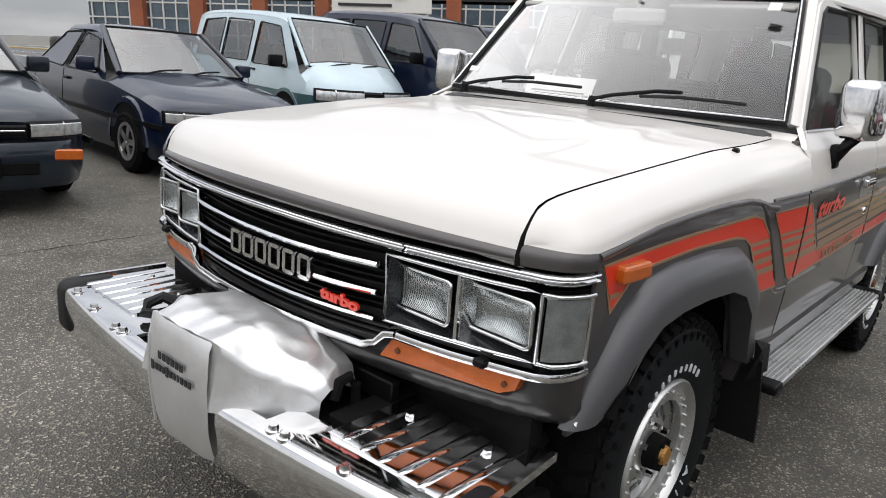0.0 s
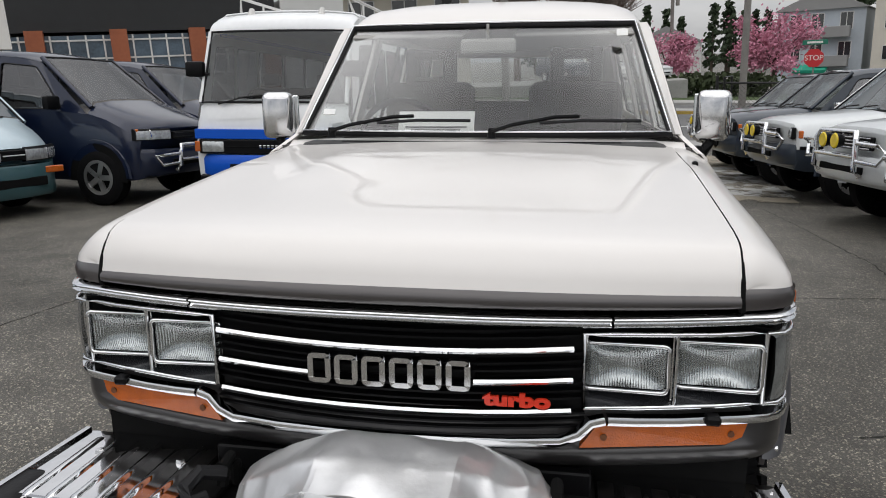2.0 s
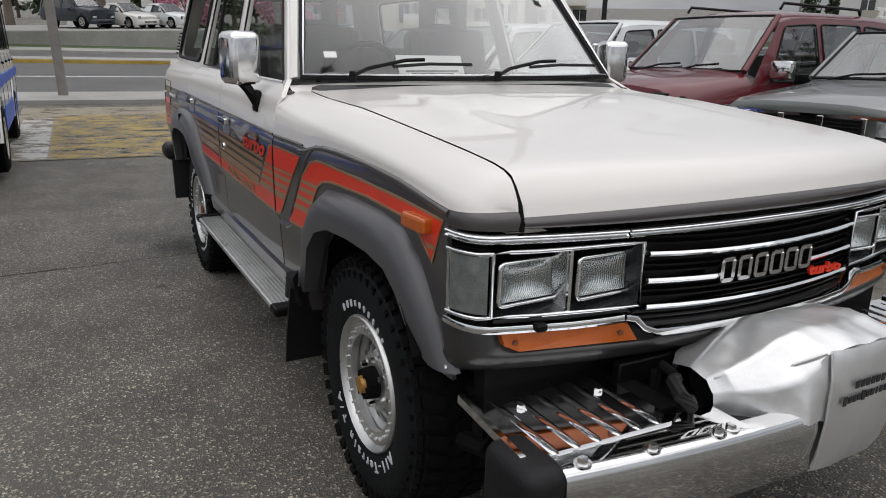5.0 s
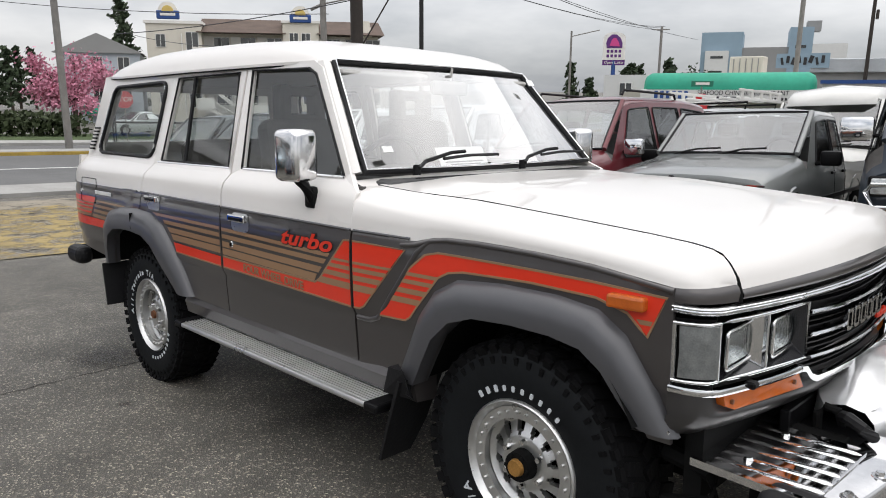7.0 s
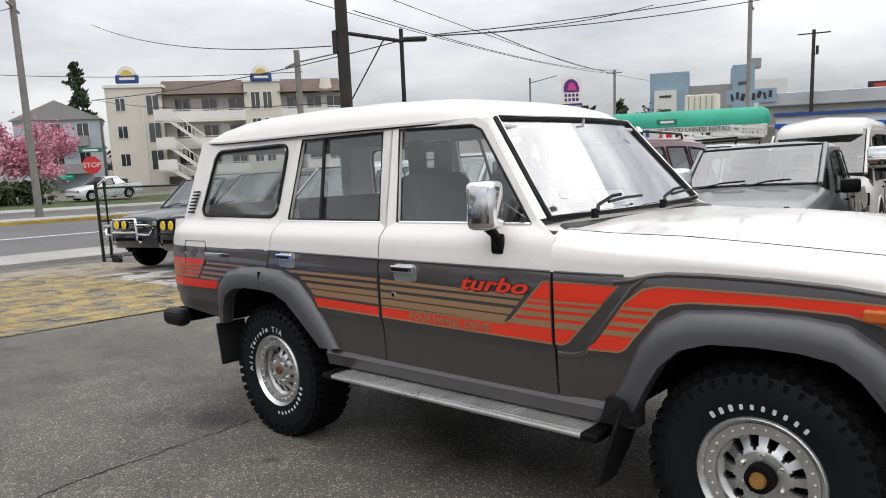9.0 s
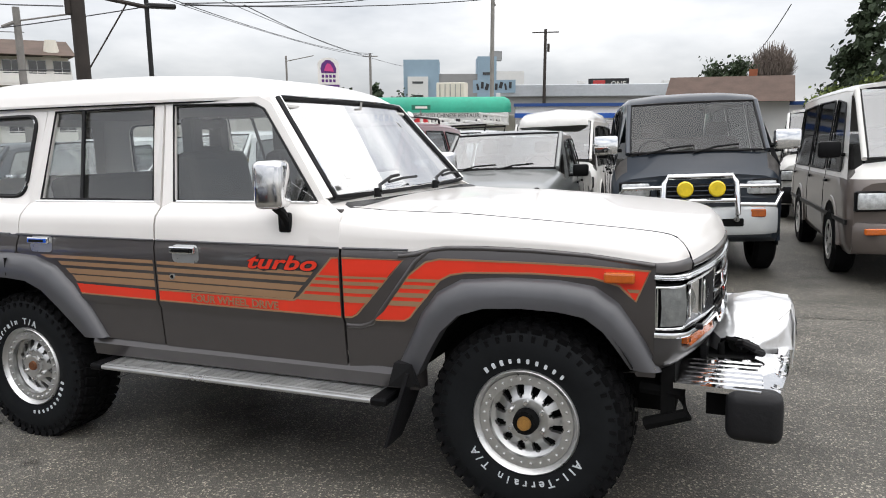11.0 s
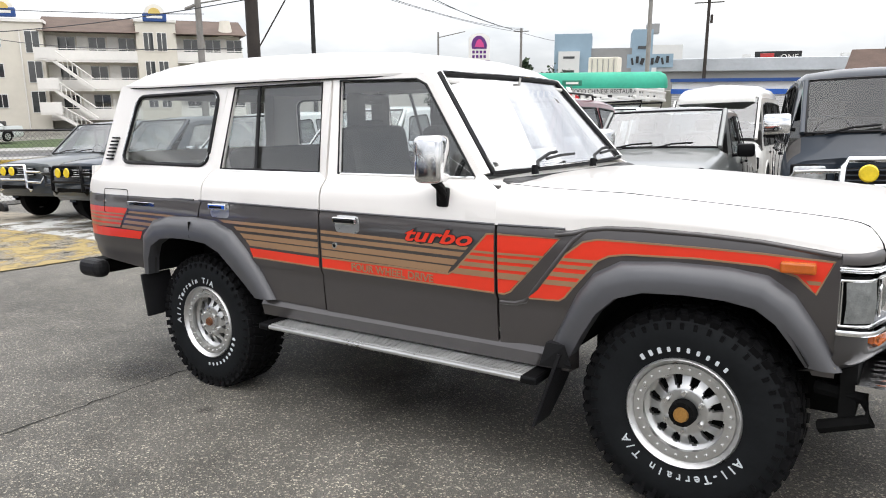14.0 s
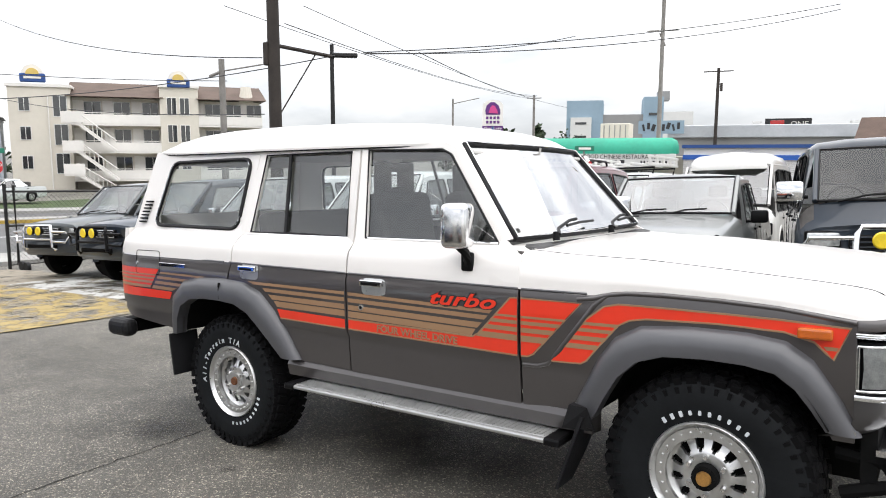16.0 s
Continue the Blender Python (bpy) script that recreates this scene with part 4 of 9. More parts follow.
    # door mirror
    mi = part("door_mirror", box((0.318, s * 0.925, 1.313), (0.130, 0.130, 0.200), 0.030, 3, (0, 0, s * -14)), DULL_CHROME, wagon, "big chrome door mirror on a black arm", True, 40)
    part("mirror_glass", box((0.254, s * 0.911, 1.313), (0.012, 0.108, 0.170), 0.004, 1, (0, 0, s * -14)), mat("mirror", (0.85, 0.87, 0.87), 0.02, 1.0), mi)
    bm = bmesh.new()
    add_tube(bm, [(0.335, s * 0.868, 1.135), (0.345, s * 0.888, 1.165), (0.345, s * 0.905, 1.195), (0.325, s * 0.925, 1.222)], 0.020, 8)
    add_box(bm, (0.335, s * 0.872, 1.150), (0.060, 0.030, 0.085), 0.010, 2, (0, 0, 0))
    part("mirror_arm", bm, BLACK_PLASTIC, mi, "", True, 40)
    # pillar behind the gap between the doors
    part("door_pillar", loft([[(x, s * (wagon_half(x, z) - 0.012), z) for x in (-0.440 - 0.13 * (z - 1.2), -0.352 - 0.13 * (z - 1.2))] for z in (1.20, 1.32, 1.44, 1.56, 1.68)], closed=False), WHITE_PAINT, wagon)
    # A pillar
    rows = []
    for t in (0, 0.25, 0.5, 0.75, 1.0):
        x0, z0 = 0.462 + (0.120 - 0.462) * t, 1.240 + (1.69 - 1.240) * t
        ys = wagon_half(x0, z0)
        xw, yw, zw = 0.506 + (0.150 - 0.506) * t, 0.738 + (0.612 - 0.738) * t, 1.246 + (1.688 - 1.246) * t
        rows.append([(x0 - 0.01, s * (ys - 0.001), z0), (x0 + 0.022, s * (ys - 0.010), z0 + 0.004), (xw - 0.004, s * (yw + 0.018), zw + 0.004), (xw - 0.02, s * yw, zw - 0.004), (x0 - 0.03, s * (ys - 0.05), z0 - 0.01)])
    part("windscreen_pillar", loft(rows), WHITE_PAINT, wagon, smooth=True, angle=40)

# cowl between hood and windscreen
rows = []
for x, z in ((0.66, 1.190), (0.60, 1.204), (0.55, 1.222), (0.53, 1.232), (0.50, 1.232)):
    rows.append([(x + 0.03 - 0.05 * (abs(t) ** 2), t * 0.79, z - 0.016 * abs(t) ** 3) for t in (-1, -0.75, -0.5, -0.25, 0, 0.25, 0.5, 0.75, 1)])
part("cowl", loft(rows, closed=False), WHITE_PAINT, wagon, smooth=True)
part("cowl_grille", box((0.575, 0.0, 1.218), (0.03, 1.10, 0.006), 0.002, 1), BLACK_PLASTIC, wagon)

# hood
ts = [-1, -0.985, -0.95, -0.9, -0.8, -0.74, -0.70, -0.665, -0.63, -0.595, -0.56, -0.52, -0.4, -0.2, 0, 0.2, 0.4, 0.52, 0.56, 0.595, 0.63, 0.665, 0.70, 0.74, 0.8, 0.9, 0.95, 0.985, 1]
crown = [(x, interp(x, HOODZ)) for x in (0.585, 0.63, 0.67, 0.72, 0.80, 0.85, 0.90, 0.96, 1.03, 1.10, 1.2, 1.27, 1.33, 1.39, 1.45, 1.50, 1.55, 1.60, 1.66, 1.72, 1.77, 1.84, 1.90, 1.93, 1.955, 1.97, 1.985, 2.0, 2.010, 2.020, 2.030, 2.036, 2.040, 2.044)]
nose = [(2.044, 1.033), (2.049, 1.027), (2.053, 1.019), (2.054, 1.010), (2.052, 1.001), (2.046, 0.995), (2.035, 0.992), (2.022, 0.991)]
bm = loft([[hood_point(x, z, t) for t in ts] for x, z in crown], closed=False)
hood = part("hood", bm, WHITE_PAINT, wagon, "white hood with a grey leading edge", True, 25, (0, 0, 1))
bm = loft([[hood_point(x, z, t) for t in ts] for x, z in nose], closed=False)
part("hood_lip", bm, GREY_PAINT, hood, "gunmetal leading edge", True, 40, (1, 0, 0))
part("washer_jet", box((0.98, 0.755, 1.178), (0.028, 0.018, 0.024), 0.005, 1), BLACK_PLASTIC, wagon)

# front face, from the lamps to the chin
grille = part("grille", box((1.975, 0, 0.83), (0.03, 0.786, 0.29), 0.0), BLACK_PLASTIC, wagon, "black grille with chrome bars")
ys = [-0.40, -0.3, -0.2, -0.1, 0, 0.1, 0.2, 0.3, 0.40]
for z0 in (0.728, 0.742, 0.756, 0.790, 0.806, 0.822, 0.854, 0.870, 0.886, 0.924, 0.940):
    part("grille_louvre", tube([(face_x(y) - 0.028, y, z0 + 0.014 * (y / 0.4) ** 2) for y in ys], 0, 6, False, SQ(0.012, 0.0022)), BLACK_PLASTIC, grille)
for z0, a, b in ((0.904, -0.384, 0.374), (0.838, -0.382, -0.172), (0.838, 0.176, 0.374), (0.772, -0.380, 0.372)):
    part("grille_bar", tube([(face_x(y) - 0.002, y, z0 + 0.013 * (y / 0.4) ** 2) for y in np.linspace(a, b, 9)], 0, 6, False, [(-0.012, -0.005), (0.006, -0.006), (0.010, 0), (0.006, 0.006), (-0.012, 0.005)]), CHROME, grille, "chrome grille bar", True, 40)
for k in range(6):
    y = -0.146 + 0.0585 * k
    plate = rounded([(-0.019, -0.027), (0.019, -0.027), (0.019, 0.027), (-0.019, 0.027)], 0.006, 2)
    part("badge_plate", tube([(face_x(y) + 0.005, y + u, 0.855 + v) for u, v in plate], 0, 6, True, SQ(0.006, 0.0055)), DULL_CHROME, grille)
part("badge_back", box((1.998, 0, 0.855), (0.02, 0.36, 0.056), 0.004, 1), BLACK_PLASTIC, grille)
lettering("grille_lettering", "turbo", 0.037, axes((2.036, 0.264, 0.803), (0, 1, 0), (0, 0, 1)), RED_DECAL, grille, 0.004, 0.0, 1.0, 0.002, width=0.138)

for s in (-1, 1):
    # lamp unit on this side: a dark box with two lamps, a chrome frame round them
    lamp = part("headlamp_unit", box((1.870, s * 0.575, 0.865), (0.04, 0.38, 0.17), 0.004, 1), BLACK_PLASTIC, wagon, "twin square headlamps in a chrome bezel")
    for y0, z0, x0, tn in ((0.480, 0.867, 1.994, 2), (0.667, 0.865, 1.955, 2)):
        tilt = (0, 0, s * -tn)
        # a fluted glass before a bowl-shaped reflector
        rows, bowl = [], []
        for v in np.linspace(-1, 1, 9):
            rows.append([(0.010 - 0.016 * max(abs(u), abs(v)) ** 3 + 0.010 * (1 - u * u) * (1 - v * v), u * 0.079, v * 0.046) for u in np.linspace(-1, 1, 13)])
            bowl.append([(-0.006 - 0.026 * (1 - u * u) * (1 - v * v) ** 0.6, u * 0.078, v * 0.045) for u in np.linspace(-1, 1, 13)])
        h = part("headlamp", loft(bowl, closed=False), REFLECTOR, lamp, "square fluted glass headlamp", True, 60, (1, 0, 0))
        h.matrix_local = pose(x0 - 0.010, s * y0, z0, 0, 0, s * -tn)
        pane = part("lamp_glass", loft(rows, closed=False), LAMP_GLASS, h, "fluted lamp glass", True, 60, (1, 0, 0))
        pane.visible_shadow = False
        rim = rounded([(-0.083, -0.050), (0.083, -0.050), (0.083, 0.050), (-0.083, 0.050)], 0.014)
        part("lamp_rim", tube([(0.001, u, v) for u, v in rim], 0.0048, 8, True), DULL_CHROME, h, "", True, 60)
        part("lamp_cell", box((x0 - 0.060, s * y0, z0), (0.012, 0.186, 0.158), 0.0, 1, tilt), BLACK_PLASTIC, lamp)
    fr = [(0.397, 0.945), (0.45, 0.944), (0.50, 0.943), (0.58, 0.941), (0.66, 0.939), (0.72, 0.938), (0.758, 0.937), (0.758, 0.786), (0.72, 0.786), (0.66, 0.786), (0.58, 0.787), (0.50, 0.787), (0.397, 0.788)]
    part("lamp_bezel", tube([(face_x(y) - 0.003, s * y, z) for y, z in fr], 0.0055, 8, True), CHROME, lamp, "chrome bezel", True, 60)
    # sloping inner walls of the bezel
    for dz, a, b in ((0.0, 0, 6), (0.0, 7, 12)):
        pts = fr[a:b + 1]
        inward = -0.020 if a == 0 else 0.020
        part("bezel_wall", loft([[(face_x(y) - 0.004, s * y, z), (face_x(y) - 0.045, s * y, z + inward)] for y, z in pts], closed=False), BEZEL_GREY, lamp)
    for y in (0.400, 0.755):
        part("bezel_wall", loft([[(face_x(y) - 0.004, s * y, z), (face_x(y) - 0.045, s * (y + (0.010 if y < 0.5 else -0.010)), z)] for z in (0.941, 0.788)], closed=False), BEZEL_GREY, lamp)
    part("lamp_bezel_bar", box((face_x(0.577) - 0.010, s * 0.577, 0.865), (0.016, 0.009, 0.152), 0.003, 1), CHROME, lamp)
    part("bezel_fill", loft([[(face_x(0.577) - 0.015, s * 0.571, z), (face_x(0.577) - 0.05, s * 0.562, z), (face_x(0.577) - 0.05, s * 0.596, z), (face_x(0.577) - 0.015, s * 0.583, z)] for z in (0.938, 0.790)]), DULL_CHROME, lamp)
    # corner lamp, wrapped round the edge
    cl = [(1.938, 0.772), (1.924, 0.790), (1.903, 0.806), (1.876, 0.819), (1.858, 0.824)]
    rows = [[(x - 0.012, s * (y - 0.012), 0.790), (x, s * y, 0.796), (x + 0.004, s * (y + 0.003), 0.863), (x, s * y, 0.930), (x - 0.012, s * (y - 0.012), 0.936)] for x, y in cl]
    part("corner_lamp", loft(rows, closed=False), SMOKE_LENS, lamp, "clear ribbed corner lamp", True, 50, (1, s, 0))
    part("corner_back", prism([(1.924, 0.764), (1.908, 0.778), (1.88, 0.798), (1.835, 0.812), (1.835, 0.70), (1.90, 0.70)], lambda u, v, t: (u, s * v, t), 0.762, 0.945), BLACK_PLASTIC, lamp)
    cb = [(1.933, 0.757), (1.922, 0.790), (1.899, 0.807), (1.872, 0.819), (1.842, 0.825)]
    for zz in (0.936, 0.786):
        part("corner_trim", tube([(x, s * y, zz) for x, y in cb], 0.0050, 8), CHROME, lamp, "", True, 60)
    part("corner_trim", box((1.844, s * 0.820, 0.860), (0.012, 0.010, 0.150), 0.004, 2), DULL_CHROME, lamp)
    # upper and lower chrome strips, wrapped round the corner
    bar = [(-0.012, -0.010), (0.007, -0.010), (0.010, -0.006), (0.002, -0.002), (0.002, 0.002), (0.010, 0.006), (0.007, 0.009), (-0.012, 0.010)]
    sec = bar if s > 0 else [(-u, v) for u, v in bar]
    top = [(face_x(y) + 0.003, s * y, 0.974 - 0.004 * (y / 0.78)) for y in (0, 0.1, 0.2, 0.3, 0.38, 0.444)]
    front_strip(top, sec, "grille_top_strip", CHROME, wagon)
    top = [(face_x(y) + 0.003, s * y, 0.974 - 0.004 * (y / 0.78)) for y in (0.449, 0.55, 0.65, 0.72)] + [(1.938, s * 0.764, 0.970), (1.922, s * 0.788, 0.970), (1.901, s * 0.804, 0.970), (1.874, s * 0.815, 0.971), (1.836, s * 0.821, 0.972)]
    front_strip(top, sec, "lamp_top_strip", CHROME, lamp)
    low = [(1.836, s * 0.821, 0.764), (1.874, s * 0.815, 0.763), (1.901, s * 0.804, 0.762), (1.922, s * 0.788, 0.761), (1.938, s * 0.764, 0.760), (face_x(0.72) + 0.005, s * 0.72, 0.760), (face_x(0.58) + 0.006, s * 0.58, 0.761), (face_x(0.5) + 0.006, s * 0.50, 0.763), (face_x(0.44) + 0.006, s * 0.445, 0.766)]
    front_strip(low, [(s * 0.012, -0.009), (s * -0.008, -0.009), (s * -0.012, 0), (s * -0.008, 0.009), (s * 0.012, 0.009)], "lamp_lower_strip", CHROME, lamp)
    low = [(face_x(0.44) + 0.006, s * 0.440, 0.766), (face_x(0.41) + 0.006, s * 0.412, 0.760), (face_x(0.38) + 0.006, s * 0.388, 0.734), (face_x(0.34) + 0.006, s * 0.352, 0.720), (face_x(0.25) + 0.006, s * 0.25, 0.715), (face_x(0.12) + 0.006, s * 0.12, 0.713), (face_x(0) + 0.006, 0, 0.712)]
    front_strip(low, [(s * 0.012, -0.009), (s * -0.008, -0.009), (s * -0.012, 0), (s * -0.008, 0.009), (s * 0.012, 0.009)], "grille_lower_strip", CHROME, grille)
    # orange indicator in its recess
    ind = [(0.392, 0.700), (0.690, 0.699), (0.724, 0.714), (0.734, 0.747), (0.424, 0.748)]
    bm = bmesh.new()
    a = [bm.verts.new((face_x(y) - 0.002, s * y, z)) for y, z in ind]
    b = [bm.verts.new((face_x(y) - 0.045, s * y, z)) for y, z in ind]
    bm.faces.new(a)
    bm.faces.new(b)
    for k in range(5):
        bm.faces.new((a[k], a[(k + 1) % 5], b[(k + 1) % 5], b[k]))
    ind_ob = part("indicator", bm, ORANGE_LENS, wagon, "orange front indicator lens")
    for y, z in ((0.440, 0.724), (0.700, 0.722)):
        part("lens_screw", cyl((face_x(y) - 0.01, s * y, z), (face_x(y) + 0.001, s * y, z), 0.007, None, 8), RUST, ind_ob)
    part("washer_nozzle", box((face_x(0.66) + 0.014, s * 0.655, 0.764), (0.03, 0.032, 0.020), 0.005, 1), BLACK_PLASTIC, lamp)

# rolled panel under the lamps, round both corners
plan = [(x, -y) for x, y in CORNER[:-1]] + [(face_x(y), y) for y in np.linspace(-0.70, 0.70, 15)] + [(x, y) for x, y in CORNER[-2::-1]]
rows = []
for x, y in plan:
    c = max(0.0, (abs(y) - 0.70) / 0.147)
    rec = 0.024 if 0.38 < abs(y) < 0.755 else (0.004 if abs(y) > 0.7 else 0.03)
    rows.append([(x - 0.03 * (1 - c) - 0.004, y, 0.770), (x - rec, y, 0.745), (x - rec, y, 0.704), (x - 0.012 * (1 - c), y, 0.693), (x - 0.006, y, 0.686), (x - 0.008, y, 0.676), (x - 0.020, y * 0.998, 0.656), (x - 0.042, y * 0.994, 0.638), (x - 0.072, y * 0.988, 0.623), (x - 0.115, y * 0.98, 0.610)])
part("front_valance", loft(rows, closed=False), SHADED_GUNMETAL, wagon, "rolled grey panel under the lamps", True, 60, (1, 0, 0))
part("radiator_core", box((1.88, 0, 0.70), (0.05, 1.5, 0.5)), DARK, wagon)

# windscreen
def screen_pt(u, t, out=0.0):
    """u across from -1 to 1, t up from 0 to 1."""
    x = 0.506 + (0.150 - 0.506) * t + 0.060 * (1 - u * u) + out
    return (x, u * (0.738 + (0.612 - 0.738) * t), 1.246 + (1.688 - 1.246) * t + out * 0.6)

us = [-1, -0.8, -0.6, -0.4, -0.2, 0, 0.2, 0.4, 0.6, 0.8, 1]
bm = loft([[screen_pt(u, t, -0.003) for u in us] for t in (0, 0.33, 0.66, 1.0)], closed=False)
ws = part("windscreen", bm, WINDSCREEN, wagon, "reflecting windscreen", True, 50)
ws.visible_shadow = False
loop = [screen_pt(u, 0) for u in us] + [screen_pt(1, t) for t in (0.25, 0.5, 0.75)] + [screen_pt(u, 1) for u in us[::-1]] + [screen_pt(-1, t) for t in (0.75, 0.5, 0.25)]
part("windscreen_seal", tube(loop, 0.012, 8, True), BLACK_RUBBER, wagon, "black windscreen rubber", True, 60)
part("windscreen_trim", tube([Vector(p) * 1.0 + Vector((0.011, 0, 0.012)) for p in loop], 0.004, 6, True), CHROME, wagon, "", True, 60)
for y0, y1 in ((-0.56, -0.05), (0.08, 0.60)):
    wi = part("wiper", tube([(0.640, y0 - 0.02, 1.262), (0.60, y0 + 0.05, 1.285), (0.575, y0 + 0.22, 1.315), (0.57, (y0 + y1) / 2 + 0.05, 1.318)], 0.008, 6), BLACK_PLASTIC, wagon, "black windscreen wiper")
    part("wiper_blade", tube([(0.590, y0 + 0.16, 1.292), (0.585, y0 + 0.32, 1.302), (0.560, y1 + 0.02, 1.300)], 0.007, 6), BLACK_RUBBER, wi)
    part("wiper_pivot", cyl((0.625, y0 - 0.02, 1.235), (0.622, y0 - 0.02, 1.275), 0.017, 0.013, 12), BLACK_PLASTIC, wi)

# roof: high dome over a gutter
ROOF = [(0.205, 1.690, 1.693, 0.600), (0.165, 1.696, 1.730, 0.622), (0.10, 1.694, 1.766, 0.640), (-0.03, 1.698, 1.802, 0.655), (-0.28, 1.704, 1.838, 0.668), (-0.72, 1.712, 1.868, 0.676),
        (-1.22, 1.720, 1.884, 0.678), (-1.65, 1.725, 1.886, 0.676), (-1.95, 1.730, 1.868, 0.672), (-2.13, 1.736, 1.836, 0.664), (-2.24, 1.742, 1.800, 0.648), (-2.31, 1.748, 1.768, 0.628)]
rows = []
for x, zg, zt, w in ROOF:
    h = zt - zg
    sec = [(1.0, 0.0), (0.985, 0.22), (0.955, 0.45), (0.90, 0.66), (0.82, 0.80), (0.65, 0.91), (0.40, 0.975), (0.0, 1.0)]
    back = 0.058 * max(0.0, min(1.0, (x + 0.10) / 0.25))
    rows.append([(x - back * a * a, -w * a, zg + h * b) for a, b in sec] + [(x - back * a * a, w * a, zg + h * b) for a, b in sec[-2::-1]])
part("roof", loft(rows, closed=False), WHITE_PAINT, wagon, "white high-top roof", True, 40, (0, 0, 1))
for s in (-1, 1):
    part("roof_gutter", tube([(x, s * (w + 0.006), zg - 0.006) for x, zg, zt, w in ROOF[2:]], 0, 6, False, [(-0.010, -0.006), (0.010, -0.006), (0.010, 0.006), (-0.010, 0.006)]), WHITE_PAINT, wagon)
    part("gutter_seal", tube([(x, s * (w + 0.008), zg - 0.015) for x, zg, zt, w in ROOF[2:]], 0.0045, 6), BLACK_RUBBER, wagon)
    part("roof_rail_panel", loft([[(x, s * (w + 0.004), zg - 0.006), (x, s * (wagon_half(x, 1.69) - 0.006), 1.675)] for x, zg, zt, w in ROOF[2:]], closed=False), WHITE_PAINT, wagon)
# tail
bm = bmesh.new()
add_prism(bm, [(-0.80, 0.66), (0.80, 0.66), (0.83, 1.06), (0.80, 1.24), (-0.80, 1.24), (-0.83, 1.06)], lambda u, v, t: (t - 0.02 * (v > 1.2), u, v), -2.49, -2.45)
tail = part("tailgate", bm, [WHITE_PAINT], wagon)
bm = bmesh.new()
a = [(-2.475, -0.755, 1.24), (-2.475, 0.755, 1.24), (-2.305, 0.63, 1.75), (-2.305, -0.63, 1.75)]
b = [(-2.44, -0.64, 1.32), (-2.44, 0.64, 1.32), (-2.335, 0.55, 1.66), (-2.335, -0.55, 1.66)]
va, vb = [bm.verts.new(p) for p in a], [bm.verts.new(p) for p in b]
for k in range(4):
    bm.faces.new((va[k], va[(k + 1) % 4], vb[(k + 1) % 4], vb[k]))
part("rear_window_frame", bm, WHITE_PAINT, tail)
bm = bmesh.new()
bm.faces.new([bm.verts.new(p) for p in b])
g = part("rear_window", bm, GLASS, tail)
g.visible_shadow = False
rbm = part("rear_bumper", box((-2.535, 0, 0.57), (0.14, 1.66, 0.10), 0.02, 2), DARK, wagon, "black rear bumper with rubber corners")
for s in (-1, 1):
    part("bumper_corner", box((-2.525, s * 0.845, 0.565), (0.24, 0.11, 0.12), 0.045, 3), BLACK_RUBBER, rbm)

# inside: floor, seats, dash, wheel, mirror
part("cabin_floor", box((-0.15, 0, 0.60), (1.45, 1.56, 0.03)), SEAT_CLOTH, wagon)
part("load_floor", box((-1.60, 0, 0.925), (1.44, 1.56, 0.03)), SEAT_CLOTH, wagon)
part("headliner", box((-0.98, 0, 1.70), (2.1, 1.18, 0.01)), HEADLINER, wagon)
part("firewall", box((0.66, 0, 0.90), (0.03, 1.55, 0.58)), DARK, wagon)
for s in (-1, 1):
    part("inner_panel", box((-0.15, s * 0.80, 0.90), (1.45, 0.02, 0.60)), SEAT_CLOTH, wagon)
    part("inner_panel", box((-1.62, s * 0.80, 1.06), (1.40, 0.02, 0.28)), SEAT_CLOTH, wagon)


def seat(x, y, w, parent):
    st = part("front_seat" if x > -0.8 else "rear_seat", box((x + 0.05, y, 0.92), (0.50, w, 0.16), 0.05, 3), SEAT_CLOTH, parent, "dark cloth seat")
    part("backrest", box((x - 0.24, y, 1.20 if x > -0.8 else 1.12), (0.14, w * 0.95, 0.52 if x > -0.8 else 0.46), 0.05, 3, (0, -10, 0)), SEAT_CLOTH, st)
    if x > -0.8:
        bm = bmesh.new()
        # headrest with an opening
        for dy, dz, sy, sz in ((0, 0.075, 0.26, 0.05), (0, -0.075, 0.26, 0.05), (-0.10, 0, 0.07, 0.20), (0.10, 0, 0.07, 0.20)):
            add_box(bm, (x - 0.30, y + dy, 1.53 + dz * 0.9), (0.09, sy, sz), 0.02, 2)
        part("headrest", bm, SEAT_CLOTH, st, "open headrest")


seat(-0.18, -0.38, 0.50, wagon)
seat(-0.18, 0.38, 0.50, wagon)
seat(-1.05, 0.0, 1.30, wagon)
dash = part("dashboard", box((0.46, 0, 1.10), (0.36, 1.48, 0.24), 0.06, 3), DASH, wagon, "dark grey dashboard")
part("instrument_cowl", box((0.36, -0.38, 1.215), (0.20, 0.42, 0.09), 0.03, 3), DASH, dash)
ring = [(0.20 + 0.07 * math.cos(a), -0.38 + 0.195 * math.sin(a), 1.19 + 0.185 * math.cos(a)) for a in np.linspace(0, 2 * math.pi, 33)[:-1]]
st = part("steering_wheel", tube(ring, 0.014, 8, True), BLACK_PLASTIC, wagon, "black steering wheel", True, 60)
part("steering_spoke", tube([(0.20, -0.575, 1.19), (0.22, -0.38, 1.17), (0.20, -0.185, 1.19)], 0.016, 6), BLACK_PLASTIC, st)
part("steering_column", tube([(0.21, -0.38, 1.18), (0.42, -0.38, 1.05)], 0.035, 8), BLACK_PLASTIC, st)
part("inner_mirror", box((0.22, 0.0, 1.60), (0.03, 0.24, 0.065), 0.02, 2), HEADLINER, wagon, "pale inside mirror")
part("mirror_stem", tube([(0.24, 0, 1.69), (0.225, 0, 1.62)], 0.006, 6), HEADLINER, wagon)
